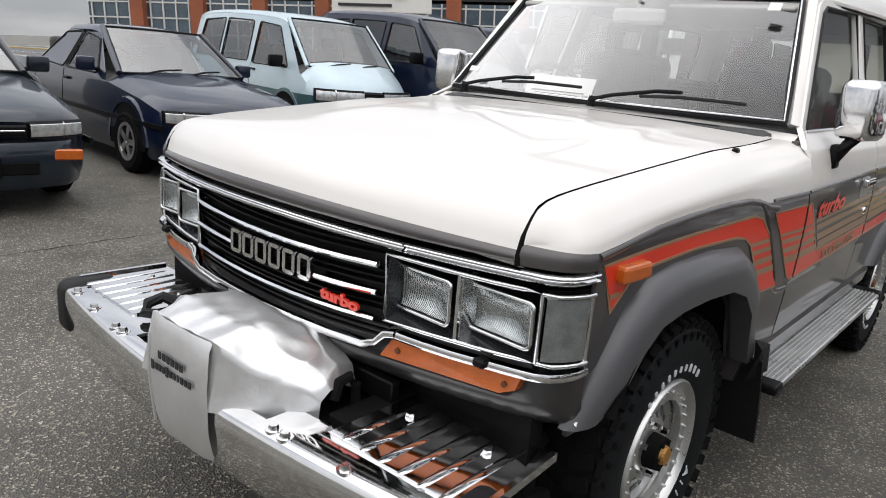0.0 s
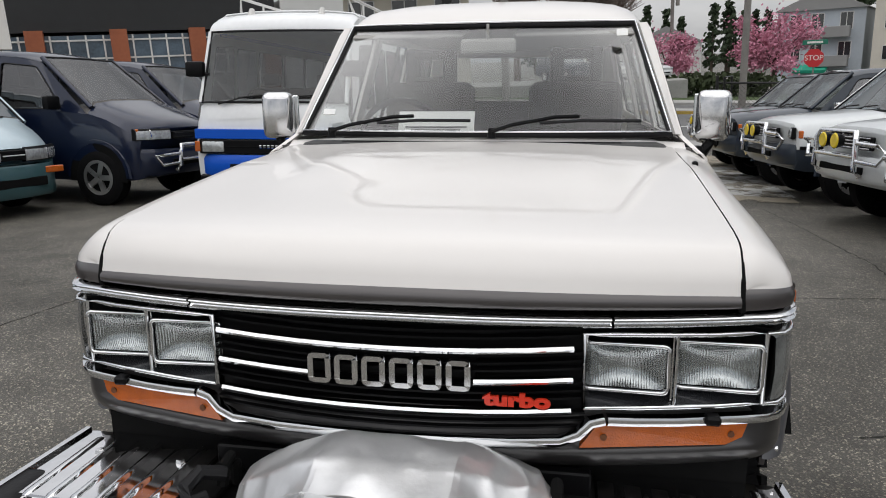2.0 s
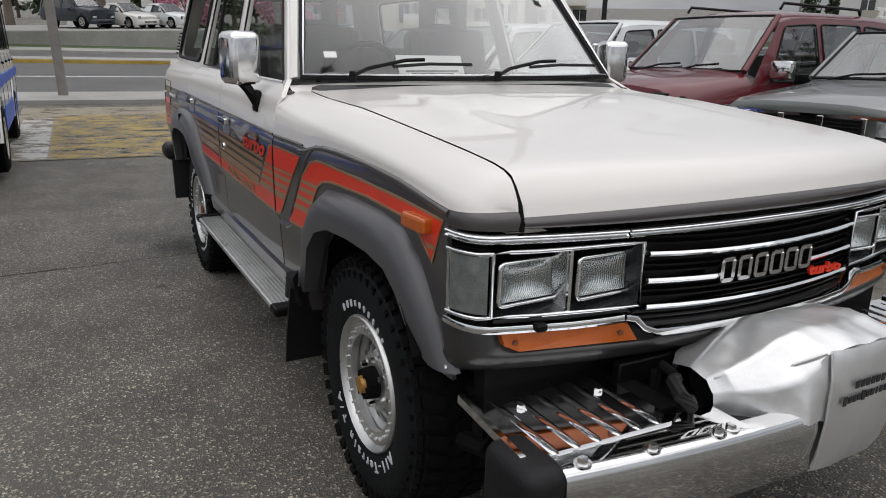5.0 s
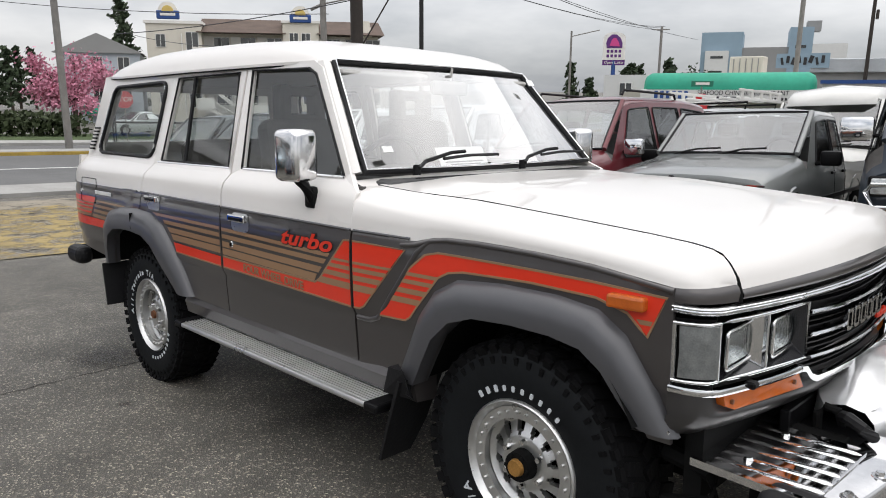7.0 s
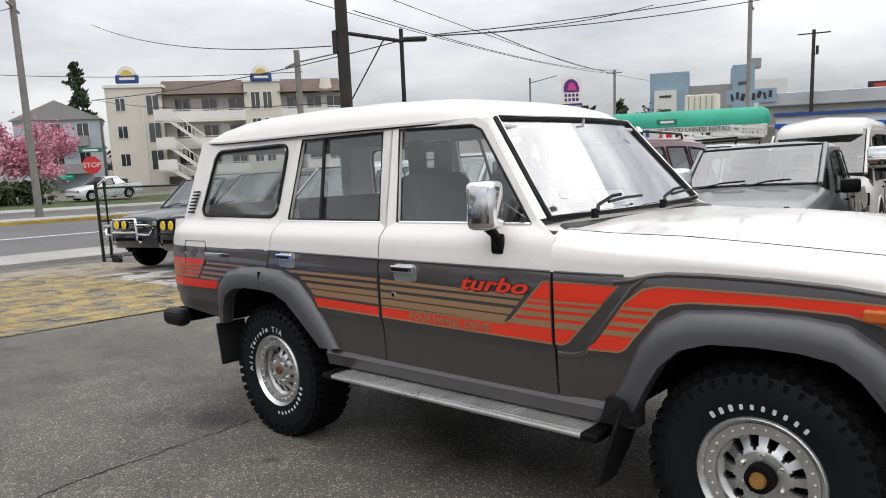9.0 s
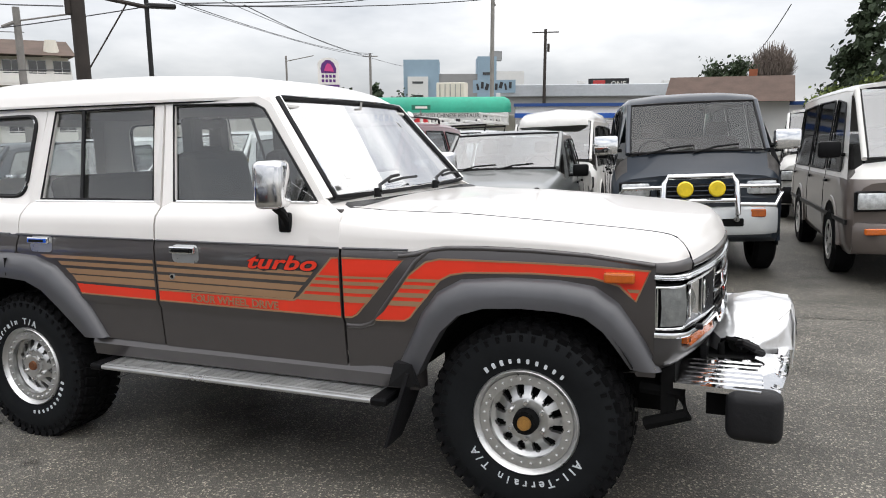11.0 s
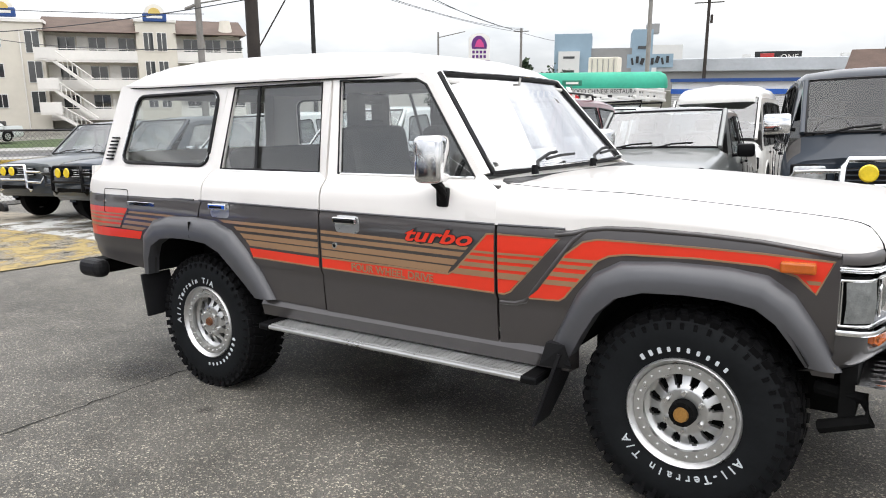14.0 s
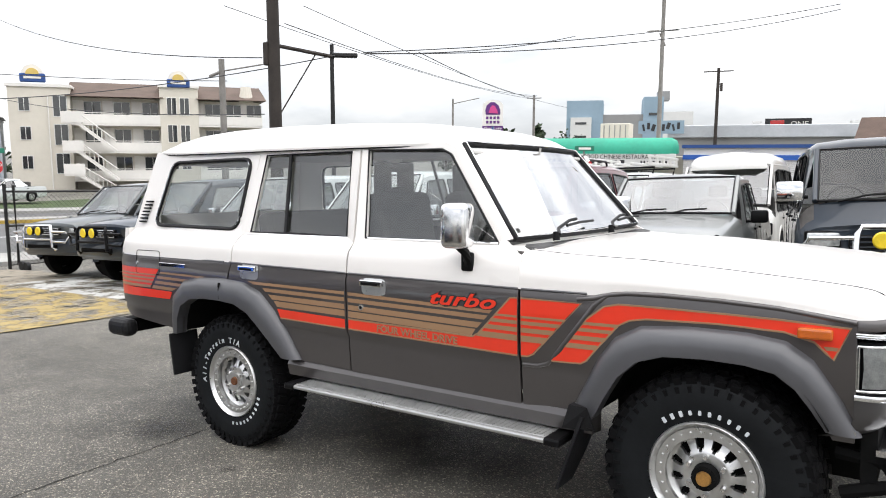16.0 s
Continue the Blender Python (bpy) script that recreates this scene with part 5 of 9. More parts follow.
part("sun_visor", box((0.10, -0.36, 1.665), (0.20, 0.50, 0.02), 0.008, 1, (0, 12, 0)), HEADLINER, wagon)
part("sun_visor", box((0.10, 0.36, 1.665), (0.20, 0.50, 0.02), 0.008, 1, (0, 12, 0)), HEADLINER, wagon)
part("windscreen_sticker", box((0.505, -0.625, 1.332), (0.004, 0.050, 0.026), 0, 1, (0, -35, 0)), PAPER, wagon)
part("windscreen_sticker", box((0.262, 0.555, 1.645), (0.004, 0.045, 0.035), 0, 1, (0, -35, 0)), PAPER, wagon)

# price sheet lying behind the windscreen
sheet = tagged(part("paper_sheet", box((0.490, -0.18, 1.280), (0.12, 0.31, 0.003), 0, 1, (0, 60.6, 3)), PAPER), "white printed sheet of paper on the dashboard", "paper")
sheet.matrix_world = BODY
for k in range(4):
    q = 0.012 + 0.013 * k
    part("print_line", box((0.490 + 0.49 * q + 0.003, -0.18, 1.280 - 0.87 * q + 0.002), (0.005, 0.25 - 0.05 * (k % 3), 0.002), 0, 1, (0, 60.6, 3)), BLACK_PRINT, sheet)

# bumper, step plates and winch
bumper = part("front_bumper", box((2.10, 0, 0.50), (0.18, 1.40, 0.10), 0.0), DARK, wagon, "chrome winch bumper with ribbed step plates")
sec = [(2.190, 0.581), (2.296, 0.582), (2.312, 0.577), (2.320, 0.566), (2.322, 0.535), (2.310, 0.424), (2.298, 0.410), (2.278, 0.416), (2.302, 0.54), (2.290, 0.572), (2.190, 0.573)]
bow = lambda y: -0.058 * (abs(y) / 0.755) ** 2.0
for a, b in ((-0.775, -0.30), (0.30, 0.775)):
    part("bumper_channel", loft([[(x + bow(y), y, z) for x, z in sec] for y in np.linspace(a, b, 9)]), BUMPER_CHROME, bumper, "polished chrome channel", True, 35)
face_sec = [(2.270, 0.580), (2.296, 0.582), (2.312, 0.577), (2.320, 0.566), (2.322, 0.535), (2.310, 0.424), (2.298, 0.410), (2.278, 0.416)]
part("bumper_channel", loft([[(x + bow(y), y, z) for x, z in face_sec] for y in np.linspace(-0.30, 0.30, 9)]), BUMPER_CHROME, bumper, "polished chrome channel", True, 35)
for s in (-1, 1):
    outline = rounded([(1.908, 0.435), (1.908, 0.812), (2.19, 0.828), (2.205, 0.435)], 0.02)
    sp = part("step_plate", prism(outline, lambda u, v, t: (u, s * v, t), 0.580, 0.588), BUMPER_CHROME, bumper, "ribbed chrome step plate")
    for k in range(6):
        y = 0.480 + 0.0555 * k
        rib = [(1.935, -0.004), (1.945, 0.004), (2.185, 0.004), (2.200, -0.003)]
        part("rib", loft([[(x, s * (y + dy * 0.010 * (0.5 if x in (1.935, 2.200) else 1.0)), 0.588 + h * (0.0 if x in (1.935, 2.200) else 1.0)) for dy, h in ((-1.3, -0.002), (-0.9, 0.002), (0, 0.0045), (0.9, 0.002), (1.3, -0.002))] for x, _ in rib]), BUMPER_CHROME, sp, smooth=True, angle=60)
    part("plate_flange", tube([(1.905, s * 0.815, 0.586), (2.19, s * 0.832, 0.586)], 0, 6, False, SQ(0.007, 0.010)), BUMPER_CHROME, sp)
    for x, y in ((2.007, 0.715), (2.019, 0.502)):
        part("bolt", cyl((x, s * y, 0.586), (x, s * y, 0.597), 0.012, 0.010, 6), DULL_CHROME, sp)
    for x, y in ((2.241, 0.724), (2.278, 0.386), (2.277, 0.345), (2.262, 0.56)):
        part("bolt", cyl((x, s * y, 0.580), (x, s * y, 0.594), 0.013, 0.010, 6), DULL_CHROME, bumper)
        part("washer", cyl((x, s * y, 0.580), (x, s * y, 0.584), 0.019, None, 12), DULL_CHROME, bumper)
    bm = box((2.170, s * 0.812, 0.505), (0.182, 0.112, 0.176), 0.038, 4)
    part("bumper_end", bm, BLACK_RUBBER, bumper, "black rubber bumper end", True, 50)
    part("frame_rail", box((1.97, s * 0.395, 0.53), (0.34, 0.07, 0.10), 0.004, 1), DARK, bumper)
    part("bumper_bracket", tube([(1.78, s * 0.70, 0.53), (1.93, s * 0.74, 0.53), (1.95, s * 0.76, 0.46), (1.80, s * 0.74, 0.40)], 0.025, 6), DARK, bumper)
    part("tow_hook", tube([(2.05, s * 0.35, 0.57), (2.05, s * 0.35, 0.62), (2.07, s * 0.35, 0.645), (2.10, s * 0.35, 0.64), (2.115, s * 0.35, 0.60)], 0.013, 8), DARK, bumper, "black tow hook")
part("winch_tray", box((2.10, 0, 0.548), (0.36, 0.74, 0.03), 0.0), BLACK_PLASTIC, bumper)
part("cross_member", box((1.985, 0, 0.60), (0.03, 0.84, 0.06), 0.004, 1), BLACK_PLASTIC, bumper)
part("winch_drum", cyl((2.12, -0.26, 0.61), (2.12, 0.26, 0.61), 0.05, None, 16), DARK, bumper, "winch drum under the cover")

# the draped winch cover
def crumple(p, k):
    """Folds with sharp ridges, as stiff vinyl takes them."""
    v = Vector(p)
    a = 1 - abs(noise.noise(v * 7.0 + Vector((k, 0, 0)))) * 2
    b = 1 - abs(noise.noise(Vector((v.x * 9, v.y * 16, v.z * 9)) + Vector((0, k, 3)))) * 2
    c = noise.noise(v * 30.0)
    return v + Vector((0.007 * (a - 0.5) + 0.001 * c, 0.004 * (b - 0.5), 0.009 * (a - 0.5) + 0.004 * (b - 0.5) + 0.001 * c))


cover = thing("winch_cover", BODY @ Matrix.Translation((-0.012, 0, 0.006)), "crumpled silver vinyl winch cover on the bumper", "winch cover")
sections = {-0.290: [(2.04, .566), (2.055, .622), (2.11, .634), (2.165, .628), (2.188, .60), (2.192, .535)], -0.26: [(2.02, .566), (2.03, .632), (2.11, .655), (2.19, .648), (2.225, .61), (2.235, .545)],
            -0.20: [(2.0, .566), (2.01, .640), (2.10, .685), (2.22, .690), (2.275, .63), (2.292, .556)], -0.14: [(2.0, .566), (2.02, .67), (2.10, .71), (2.23, .722), (2.305, .66), (2.335, .556)],
            -0.098: [(2.0, .566), (2.04, .695), (2.10, .726), (2.235, .738), (2.322, .715), (2.338, .56)], -0.085: [(2.0, .566), (2.04, .697), (2.10, .728), (2.237, .741), (2.326, .720), (2.342, .56)],
            0.03: [(2.0, .566), (2.05, .702), (2.10, .730), (2.24, .747), (2.330, .724), (2.344, .56)], 0.165: [(2.0, .566), (2.05, .70), (2.10, .726), (2.24, .744), (2.322, .722), (2.340, .56)],
            0.178: [(2.0, .566), (2.05, .698), (2.10, .722), (2.238, .738), (2.315, .715), (2.335, .56)], 0.23: [(2.0, .566), (2.03, .675), (2.10, .704), (2.21, .708), (2.27, .67), (2.29, .552)],
            0.28: [(2.01, .566), (2.03, .655), (2.10, .682), (2.18, .680), (2.22, .64), (2.24, .552)], 0.315: [(2.03, .566), (2.045, .645), (2.10, .668), (2.15, .662), (2.195, .63), (2.21, .552)], 0.350: [(2.05, .566), (2.06, .61), (2.10, .628), (2.14, .622), (2.165, .60), (2.175, .552)]}
bm = loft([[(x, y, z) for x, z in sec] for y, sec in sections.items()], closed=False)
bmesh.ops.subdivide_edges(bm, edges=bm.edges[:], cuts=7, use_grid_fill=True, smooth=0.35)
for v in bm.verts:
    v.co = crumple(v.co, 1.7)
part("cover_body", bm, COVER_CLOTH, cover, "creased silver vinyl body", True, 50)
rows = []
for z, x, w in ((0.724, 2.334, 0.128), (0.70, 2.345, 0.130), (0.62, 2.351, 0.131), (0.56, 2.351, 0.131), (0.50, 2.346, 0.131), (0.45, 2.338, 0.130), (0.416, 2.328, 0.126)):
    rows.append([(x - 0.010 * abs(t) ** 4 + 0.004 * noise.noise(Vector((z * 11, t * 4, 0))), 0.038 + t * w, z + 0.006 * t * (z < 0.43)) for t in (-1, -0.9, -0.7, -0.45, -0.2, 0, 0.2, 0.45, 0.7, 0.9, 1)])
part("cover_flap", loft(rows, closed=False), COVER_CLOTH, cover, "flat front flap with black print", True, 50)
part("seam", tube([(2.327, -0.090, 0.722), (2.341, -0.092, 0.66), (2.344, -0.093, 0.56), (2.332, -0.090, 0.43)], 0.0035, 5), COVER_CLOTH, cover)
part("seam", tube([(2.320, -0.095, 0.717), (2.27, -0.15, 0.675), (2.23, -0.21, 0.655), (2.175, -0.28, 0.632)], 0.004, 5), COVER_CLOTH, cover)
for k in range(6):
    part("print_bar", box((2.3550, -0.016 + 0.0195 * k, 0.640), (0.002, 0.0135, 0.019)), BLACK_PRINT, cover)
for k, (w, h) in enumerate(((0.012, 0.024), (0.012, 0.017), (0.012, 0.017), (0.012, 0.017), (0.012, 0.025), (0.012, 0.017), (0.012, 0.017), (0.005, 0.017), (0.011, 0.017), (0.011, 0.017), (0.012, 0.017))):
    part("print_bar", box((2.3545, -0.052 + 0.0168 * k, 0.604 + 0.0006 * k), (0.002, w, h)), BLACK_PRINT, cover)
part("strap", tube([(2.12, -0.345, 0.62), (2.15, -0.385, 0.635), (2.19, -0.40, 0.62), (2.21, -0.385, 0.60), (2.18, -0.36, 0.596)], 0.017, 8), BLACK_RUBBER, cover, "black rubber hook loop")
# ---- the other parked vehicles ----
def car_paint(name, colour, metal=0.35):
    return mat(name, colour, 0.32, metal * 0.4, 2.0, 0.06, coat=0.8, spec=0.2)


NAVY = car_paint("navy_paint", (0.005, 0.010, 0.030))
DARK_BLUE_GREY = car_paint("dark_blue_grey_paint", (0.010, 0.016, 0.026))
SLATE = car_paint("slate_paint", (0.022, 0.030, 0.042))
ICE_BLUE = car_paint("ice_blue_paint", (0.46, 0.56, 0.61))
TEAL = car_paint("teal_grey_paint", (0.040, 0.095, 0.105))
SILVER = car_paint("silver_paint", (0.60, 0.62, 0.62), 0.45)
MAROON = car_paint("maroon_paint", (0.110, 0.012, 0.018))
GREEN_GREY = car_paint("dark_green_paint", (0.022, 0.040, 0.038))
LIGHT_SLATE = car_paint("light_slate_paint", (0.085, 0.095, 0.098))
CHARCOAL = car_paint("charcoal_paint", (0.050, 0.062, 0.066))
PICKUP_GREY = car_paint("silver_grey_paint", (0.20, 0.21, 0.205), 0.6)
BUS_WHITE = car_paint("bus_white_paint", (0.80, 0.81, 0.81), 0.0)
BUS_BLUE = mat("bus_blue_paint", (0.002, 0.085, 0.52), 0.45, 0.0, 2.0, 0.05, coat=0.15, spec=0.25)
BROWN = car_paint("brown_grey_paint", (0.110, 0.092, 0.082))
OFF_WHITE = car_paint("off_white_paint", (0.62, 0.61, 0.58), 0.0)


def road_wheel(parent, x, y, s, r, look_mat, wide=0.20):
    w = thing_part("wheel", parent)
    w.location = (x, y, r)
    rr = r * 0.62
    prof = [(-wide, rr), (-wide - 0.01, r * 0.86), (-wide + 0.025, r), (-0.025, r), (0.008, r * 0.86), (0.0, rr)]
    bm = bmesh.new()
    n = 32
    rings = [[bm.verts.new((q * math.cos(a), s * d, q * math.sin(a))) for d, q in prof] for a in (2 * math.pi * k / n for k in range(n))]
    for k in range(n):
        a, b = rings[k], rings[(k + 1) % n]
        for j in range(len(prof) - 1):
            bm.faces.new((a[j], a[j + 1], b[j + 1], b[j]))
    part("tyre", bm, TYRE, w, "", True, 40)
    bm = bmesh.new()
    add_ring(bm, rr * 0.82, rr, s * -0.03, s * 0.003, 28)
    for k in range(5):
        a = 2 * math.pi * k / 5
        m = Matrix.Rotation(-a, 4, 'Y') @ Matrix.Translation((rr * 0.5, s * -0.018, 0)) @ Matrix.Diagonal((rr * 0.85, 0.03, rr * 0.30, 1))
        bmesh.ops.create_cube(bm, size=1.0, matrix=m)
    add_cyl(bm, (0, s * -0.05, 0), (0, s * -0.008, 0), rr * 0.26, rr * 0.22, 16)
    part("rim", bm, look_mat, w, "", True, 40)
    part("brake_disc", cyl((0, s * -0.10, 0), (0, s * -0.06, 0), rr * 0.9, None, 24), DARK, w)


def vehicle(name, m, label, stations, paint, lower=None, split=0.0, wheels=(-0.9, -3.5), r=0.33, w_track=None, screen=None, side_windows=(), glass_mat=None, category="car", group="parked vehicles",
            lamp=None, grille=None, bumper=None, indicators=None, mirrors=None, trim_z=None, bar=None, fogs=None, rim=None, screen_in=0.97, plate=None, arch=None, rails=False, face_frame=None, screen_glass=None, bow=0.10, band=None):
    """A parked vehicle with its front at x = 0 and its tail towards -x. stations: (x, underside, belt, top, half width, half roof width)."""
    root = thing(name, m, label, category, group)
    sec = lambda x, zb, zm, zt, w, wr: [(x, -w * 0.93, zb), (x, -w * 0.985, zb + 0.10), (x, -w, zb + (zm - zb) * 0.45), (x, -w * 0.995, zb + (zm - zb) * 0.75), (x, -w * 0.965, zm), (x, -wr * 1.02, zt - min(0.07, (zt - zm) * 0.5)), (x, -wr * 0.93, zt - min(0.02, (zt - zm) * 0.2)), (x, -wr * 0.5, zt + 0.012), (x, 0, zt + 0.018),
                                         (x, wr * 0.5, zt + 0.012), (x, wr * 0.93, zt - min(0.02, (zt - zm) * 0.2)), (x, wr * 1.02, zt - min(0.07, (zt - zm) * 0.5)), (x, w * 0.965, zm), (x, w * 0.995, zb + (zm - zb) * 0.75), (x, w, zb + (zm - zb) * 0.45), (x, w * 0.985, zb + 0.10), (x, w * 0.93, zb)]
    x_front, w_front = stations[0][0], stations[0][4]
    # rounder bonnet and roof: stations between the given ones, never across the windscreen
    tall = [st[3] - st[2] >= 0.4 for st in stations]
    fine = []
    for k, st in enumerate(stations):
        fine.append(st)
        if k + 1 < len(stations) and tall[k] == tall[k + 1] and abs(stations[k + 1][0] - st[0]) > 0.09:
            p0, p3 = stations[max(k - 1, 0)], stations[min(k + 2, len(stations) - 1)]
            if k == 0 or tall[k - 1] != tall[k]:
                p0 = st
            if k + 2 >= len(stations) or tall[k + 2] != tall[k]:
                p3 = stations[k + 1]
            for q in (0.33, 0.67):
                fine.append(tuple(0.5 * (2 * b + (c - a) * q + (2 * a - 5 * b + 4 * c - d) * q * q + (3 * b - a - 3 * c + d) * q ** 3) for a, b, c, d in zip(p0, st, stations[k + 1], p3)))
    stations = fine

    def bowed(p):
        x, y, z = p
        return (x - bow * (abs(y) / w_front) ** 2.5 * max(0.0, 1 - (x_front - x) / 0.6), y, z)

    cabin = [st for st in stations if st[3] - st[2] >= 0.4]
    rings = []
    for st in stations:
        ring = sec(*st)
        if st in cabin or st[0] < cabin[-1][0]:
            # the body ends at the belt; roof and glass stand on it
            ring = ring[:5] + [(px, py, st[2] - 0.02) for px, py, pz in ring[5:12]] + ring[12:]
        rings.append([bowed(p) for p in ring])
    bm = loft(rings)
    bm.faces.ensure_lookup_table()
    x_cab = cabin[0][0]
    for f in bm.faces:
        c = f.calc_center_median()
        if c.x < screen[0][0] - 0.02 and c.x > stations[-1][0] + 0.05 and f.normal.z > -2 and all(abs(v.co.y) < interp(v.co.x, [(st[0], st[4]) for st in stations[::-1]]) * 0.97 and v.co.z > 0.7 for v in f.verts):
            f.material_index = 2
    if lower:
        bmesh.ops.bisect_plane(bm, geom=bm.verts[:] + bm.edges[:] + bm.faces[:], plane_co=(0, 0, split), plane_no=(0, 0, 1))
        for f in bm.faces:
            if f.calc_center_median().z < split and f.material_index == 0:
                f.material_index = 1
    body = part("body", bm, [paint, lower or paint, SEAT_CLOTH], root, "", True, 32)
    roof_rows = []
    for st in cabin:
        ring = sec(*st)[5:12]
        roof_rows.append(ring + [(px, py * 0.97, pz - 0.035) for px, py, pz in ring[::-1]])
    part("roof", loft(roof_rows), paint, body, "", True, 40)
    xs = [st[0] for st in stations][::-1]

    def at(x):
        col = [[(st[0], st[k]) for st in stations[::-1]] for k in range(1, 6)]
        return [interp(x, c) for c in col]

    def ysurf(x, z):
        zb, zm, zt, w, wr = at(x)
        if z <= zm:
            return interp(z, [(zb, w * 0.93), (zb + 0.10, w * 0.985), (zb + (zm - zb) * 0.45, w), (zb + (zm - zb) * 0.75, w * 0.995), (zm, w * 0.965)])
        return interp(z, [(zm, w * 0.965), (zt - min(0.07, (zt - zm) * 0.5), wr * 1.02), (zt, wr * 0.93)])

    gm = glass_mat or DARK_GLASS
    for s in (-1, 1):
        edge_z = lambda st: st[3] - min(0.07, (st[3] - st[2]) * 0.5) + 0.01
        outer = [(screen[0][0] - 0.03, at(screen[0][0] - 0.03)[1] - 0.01)] + [(st[0], edge_z(st)) for st in cabin] + [(cabin[-1][0] - 0.06, cabin[-1][2] - 0.01)]
        bm = bmesh.new()
        for loop in [outer] + [rounded(poly, 0.05, 3) for poly in side_windows]:
            vs = [bm.verts.new((x, 0, z)) for x, z in loop if True]
            for a, b in zip(vs, vs[1:] + vs[:1]):
                bm.edges.new((a, b))
        bmesh.ops.triangle_fill(bm, use_beauty=True, use_dissolve=False, edges=bm.edges[:])
        for v in bm.verts:
            v.co.y = s * (ysurf(v.co.x, v.co.z) + 0.001)
        part("side_panel", bm, paint, body)
        for poly in side_windows:
            bm = bmesh.new()
            pts = rounded(poly, 0.05, 3)
            a = [bm.verts.new((x, s * (ysurf(x, z) - 0.008), z)) for x, z in pts]
            bm.faces.new(a)
            pane = part("side_window", bm, TINT_GLASS if gm is DARK_GLASS else CAR_GLASS, body)
            pane.visible_shadow = False
            xr = min(x for x, z in poly) - 0.035
            if len(side_windows) > 1 and xr > stations[-1][0] + 0.3:
                zb, zm = at(xr)[0], at(xr)[1]
                part("door_gap", tube([(xr, s * (ysurf(xr, z) + 0.0005), z) for z in np.linspace(zb + 0.12, zm, 7)], 0.0035, 4), DARK, body)
                zh = zm - 0.10
                part("door_handle", box((xr + 0.12, s * (ysurf(xr, zh) + 0.012), zh), (0.13, 0.03, 0.03), 0.008, 1), BLACK_PLASTIC, body)
            part("window_rubber", tube([(x, s * (ysurf(x, z) + 0.006), z) for x, z in pts], 0.009, 5, True), BLACK_RUBBER, pane)
        tr = w_track or stations[len(stations) // 2][4]
        for x in wheels:
            bmw = bmesh.new()
            rows = []
            for k in range(13):
                a = math.pi * k / 12
                ro = (r + 0.075) * 1.0
                rows.append([(x + ro * math.cos(a), s * (ysurf(x, 0.6) - 0.10), r + ro * math.sin(a)), (x + ro * math.cos(a), s * (ysurf(x, 0.6) + 0.012), r + ro * math.sin(a)), (x + (ro + 0.045) * math.cos(a), s * (ysurf(x, 0.6) + 0.010), r + (ro + 0.045) * math.sin(a)), (x + (ro + 0.06) * math.cos(a), s * (ysurf(x, 0.6) - 0.02), r + (ro + 0.06) * math.sin(a))])
            add_loft(bmw, rows, True, True)
            part("wheel_arch", bmw, arch or (lower or paint), body, "", True, 50)
            bmw = bmesh.new()
            poly = [((r + 0.076) * math.cos(math.pi * k / 14), (r + 0.076) * math.sin(math.pi * k / 14)) for k in range(15)]
            add_prism(bmw, [(u, v) for u, v in poly], lambda u, v, t: (x + u, s * t, r + v), ysurf(x, 0.6) - 0.02, ysurf(x, 0.6) + 0.004)
            add_box(bmw, (x, s * (ysurf(x, 0.6) - 0.008), r - 0.02), (2 * (r + 0.076), 0.024, 0.06))
            part("wheel_well", bmw, DARK, body)
            road_wheel(root, x, s * (ysurf(x, 0.6) + 0.012), s, r, rim or ALUMINIUM)
        if trim_z:
            part("side_trim", tube([(x, s * (ysurf(x, trim_z) + 0.004), trim_z) for x in np.linspace(stations[-1][0] + 0.1, stations[0][0] - 0.12, 12)], 0, 6, False, [(-0.01, -0.022), (0.01, -0.022), (0.01, 0.022), (-0.01, 0.022)]), BLACK_PLASTIC, body)
    # windscreen, from its base to its top
    if screen:
        (xb, zbs), (xt, zts) = screen
        wb, wt = ysurf(xb, zbs) * screen_in, at(xt)[4] * screen_in
        d = Vector((xt - xb, 0, zts - zbs)).normalized()
        nrm = Vector((d.z, 0, -d.x)) * 0.022
        bm = bmesh.new()
        rows = []
        for t in (0.02, 0.35, 0.7, 0.97):
            rows.append([(xb + (xt - xb) * t + nrm.x + 0.02 * (1 - u * u), u * (wb + (wt - wb) * t), zbs + (zts - zbs) * t + nrm.z + 0.008 * (1 - u * u)) for u in (-1, -0.75, -0.4, 0, 0.4, 0.75, 1)])
        add_loft(bm, rows, False)
        ws2 = part("windscreen", bm, screen_glass or (TINT_GLASS if name == "minibus" else SCREEN_GLASS), body, "reflecting windscreen", True)
        ws2.visible_shadow = False
        for s in (-1, 1):
            k0 = 0 if s < 0 else -1
            part("screen_pillar", tube([Vector(r2[k0]) + Vector((-0.015, s * 0.022, -0.004)) for r2 in rows], 0.030, 8), paint, body, "", True, 60)
            zb, zm = at(xt - 0.45)[0], at(xt - 0.45)[1]
            st3 = part("front_seat", box((xt - 0.55, s * 0.36, zm + 0.08), (0.14, 0.46, 0.40), 0.05, 2), SEAT_CLOTH, body)
            part("headrest", box((xt - 0.57, s * 0.36, zm + 0.37), (0.09, 0.24, 0.15), 0.04, 2), SEAT_CLOTH, st3)
        part("rear_seat", box((xt - 1.45, 0, at(xt - 1.45)[1] + 0.08), (0.14, 1.2, 0.40), 0.05, 2), SEAT_CLOTH, body)
        ring = [(xt - 0.20 + 0.05 * math.cos(a), (0.36 if name != "pickup_truck" else -0.36) * -1 + 0.18 * math.sin(a), at(xt - 0.2)[1] + 0.10 + 0.16 * math.cos(a)) for a in np.linspace(0, 2 * math.pi, 21)[:-1]]
        part("steering_wheel", tube(ring, 0.014, 6, True), BLACK_PLASTIC, body)
        # rear glass
        zc = cabin[-1]
        bm = bmesh.new()
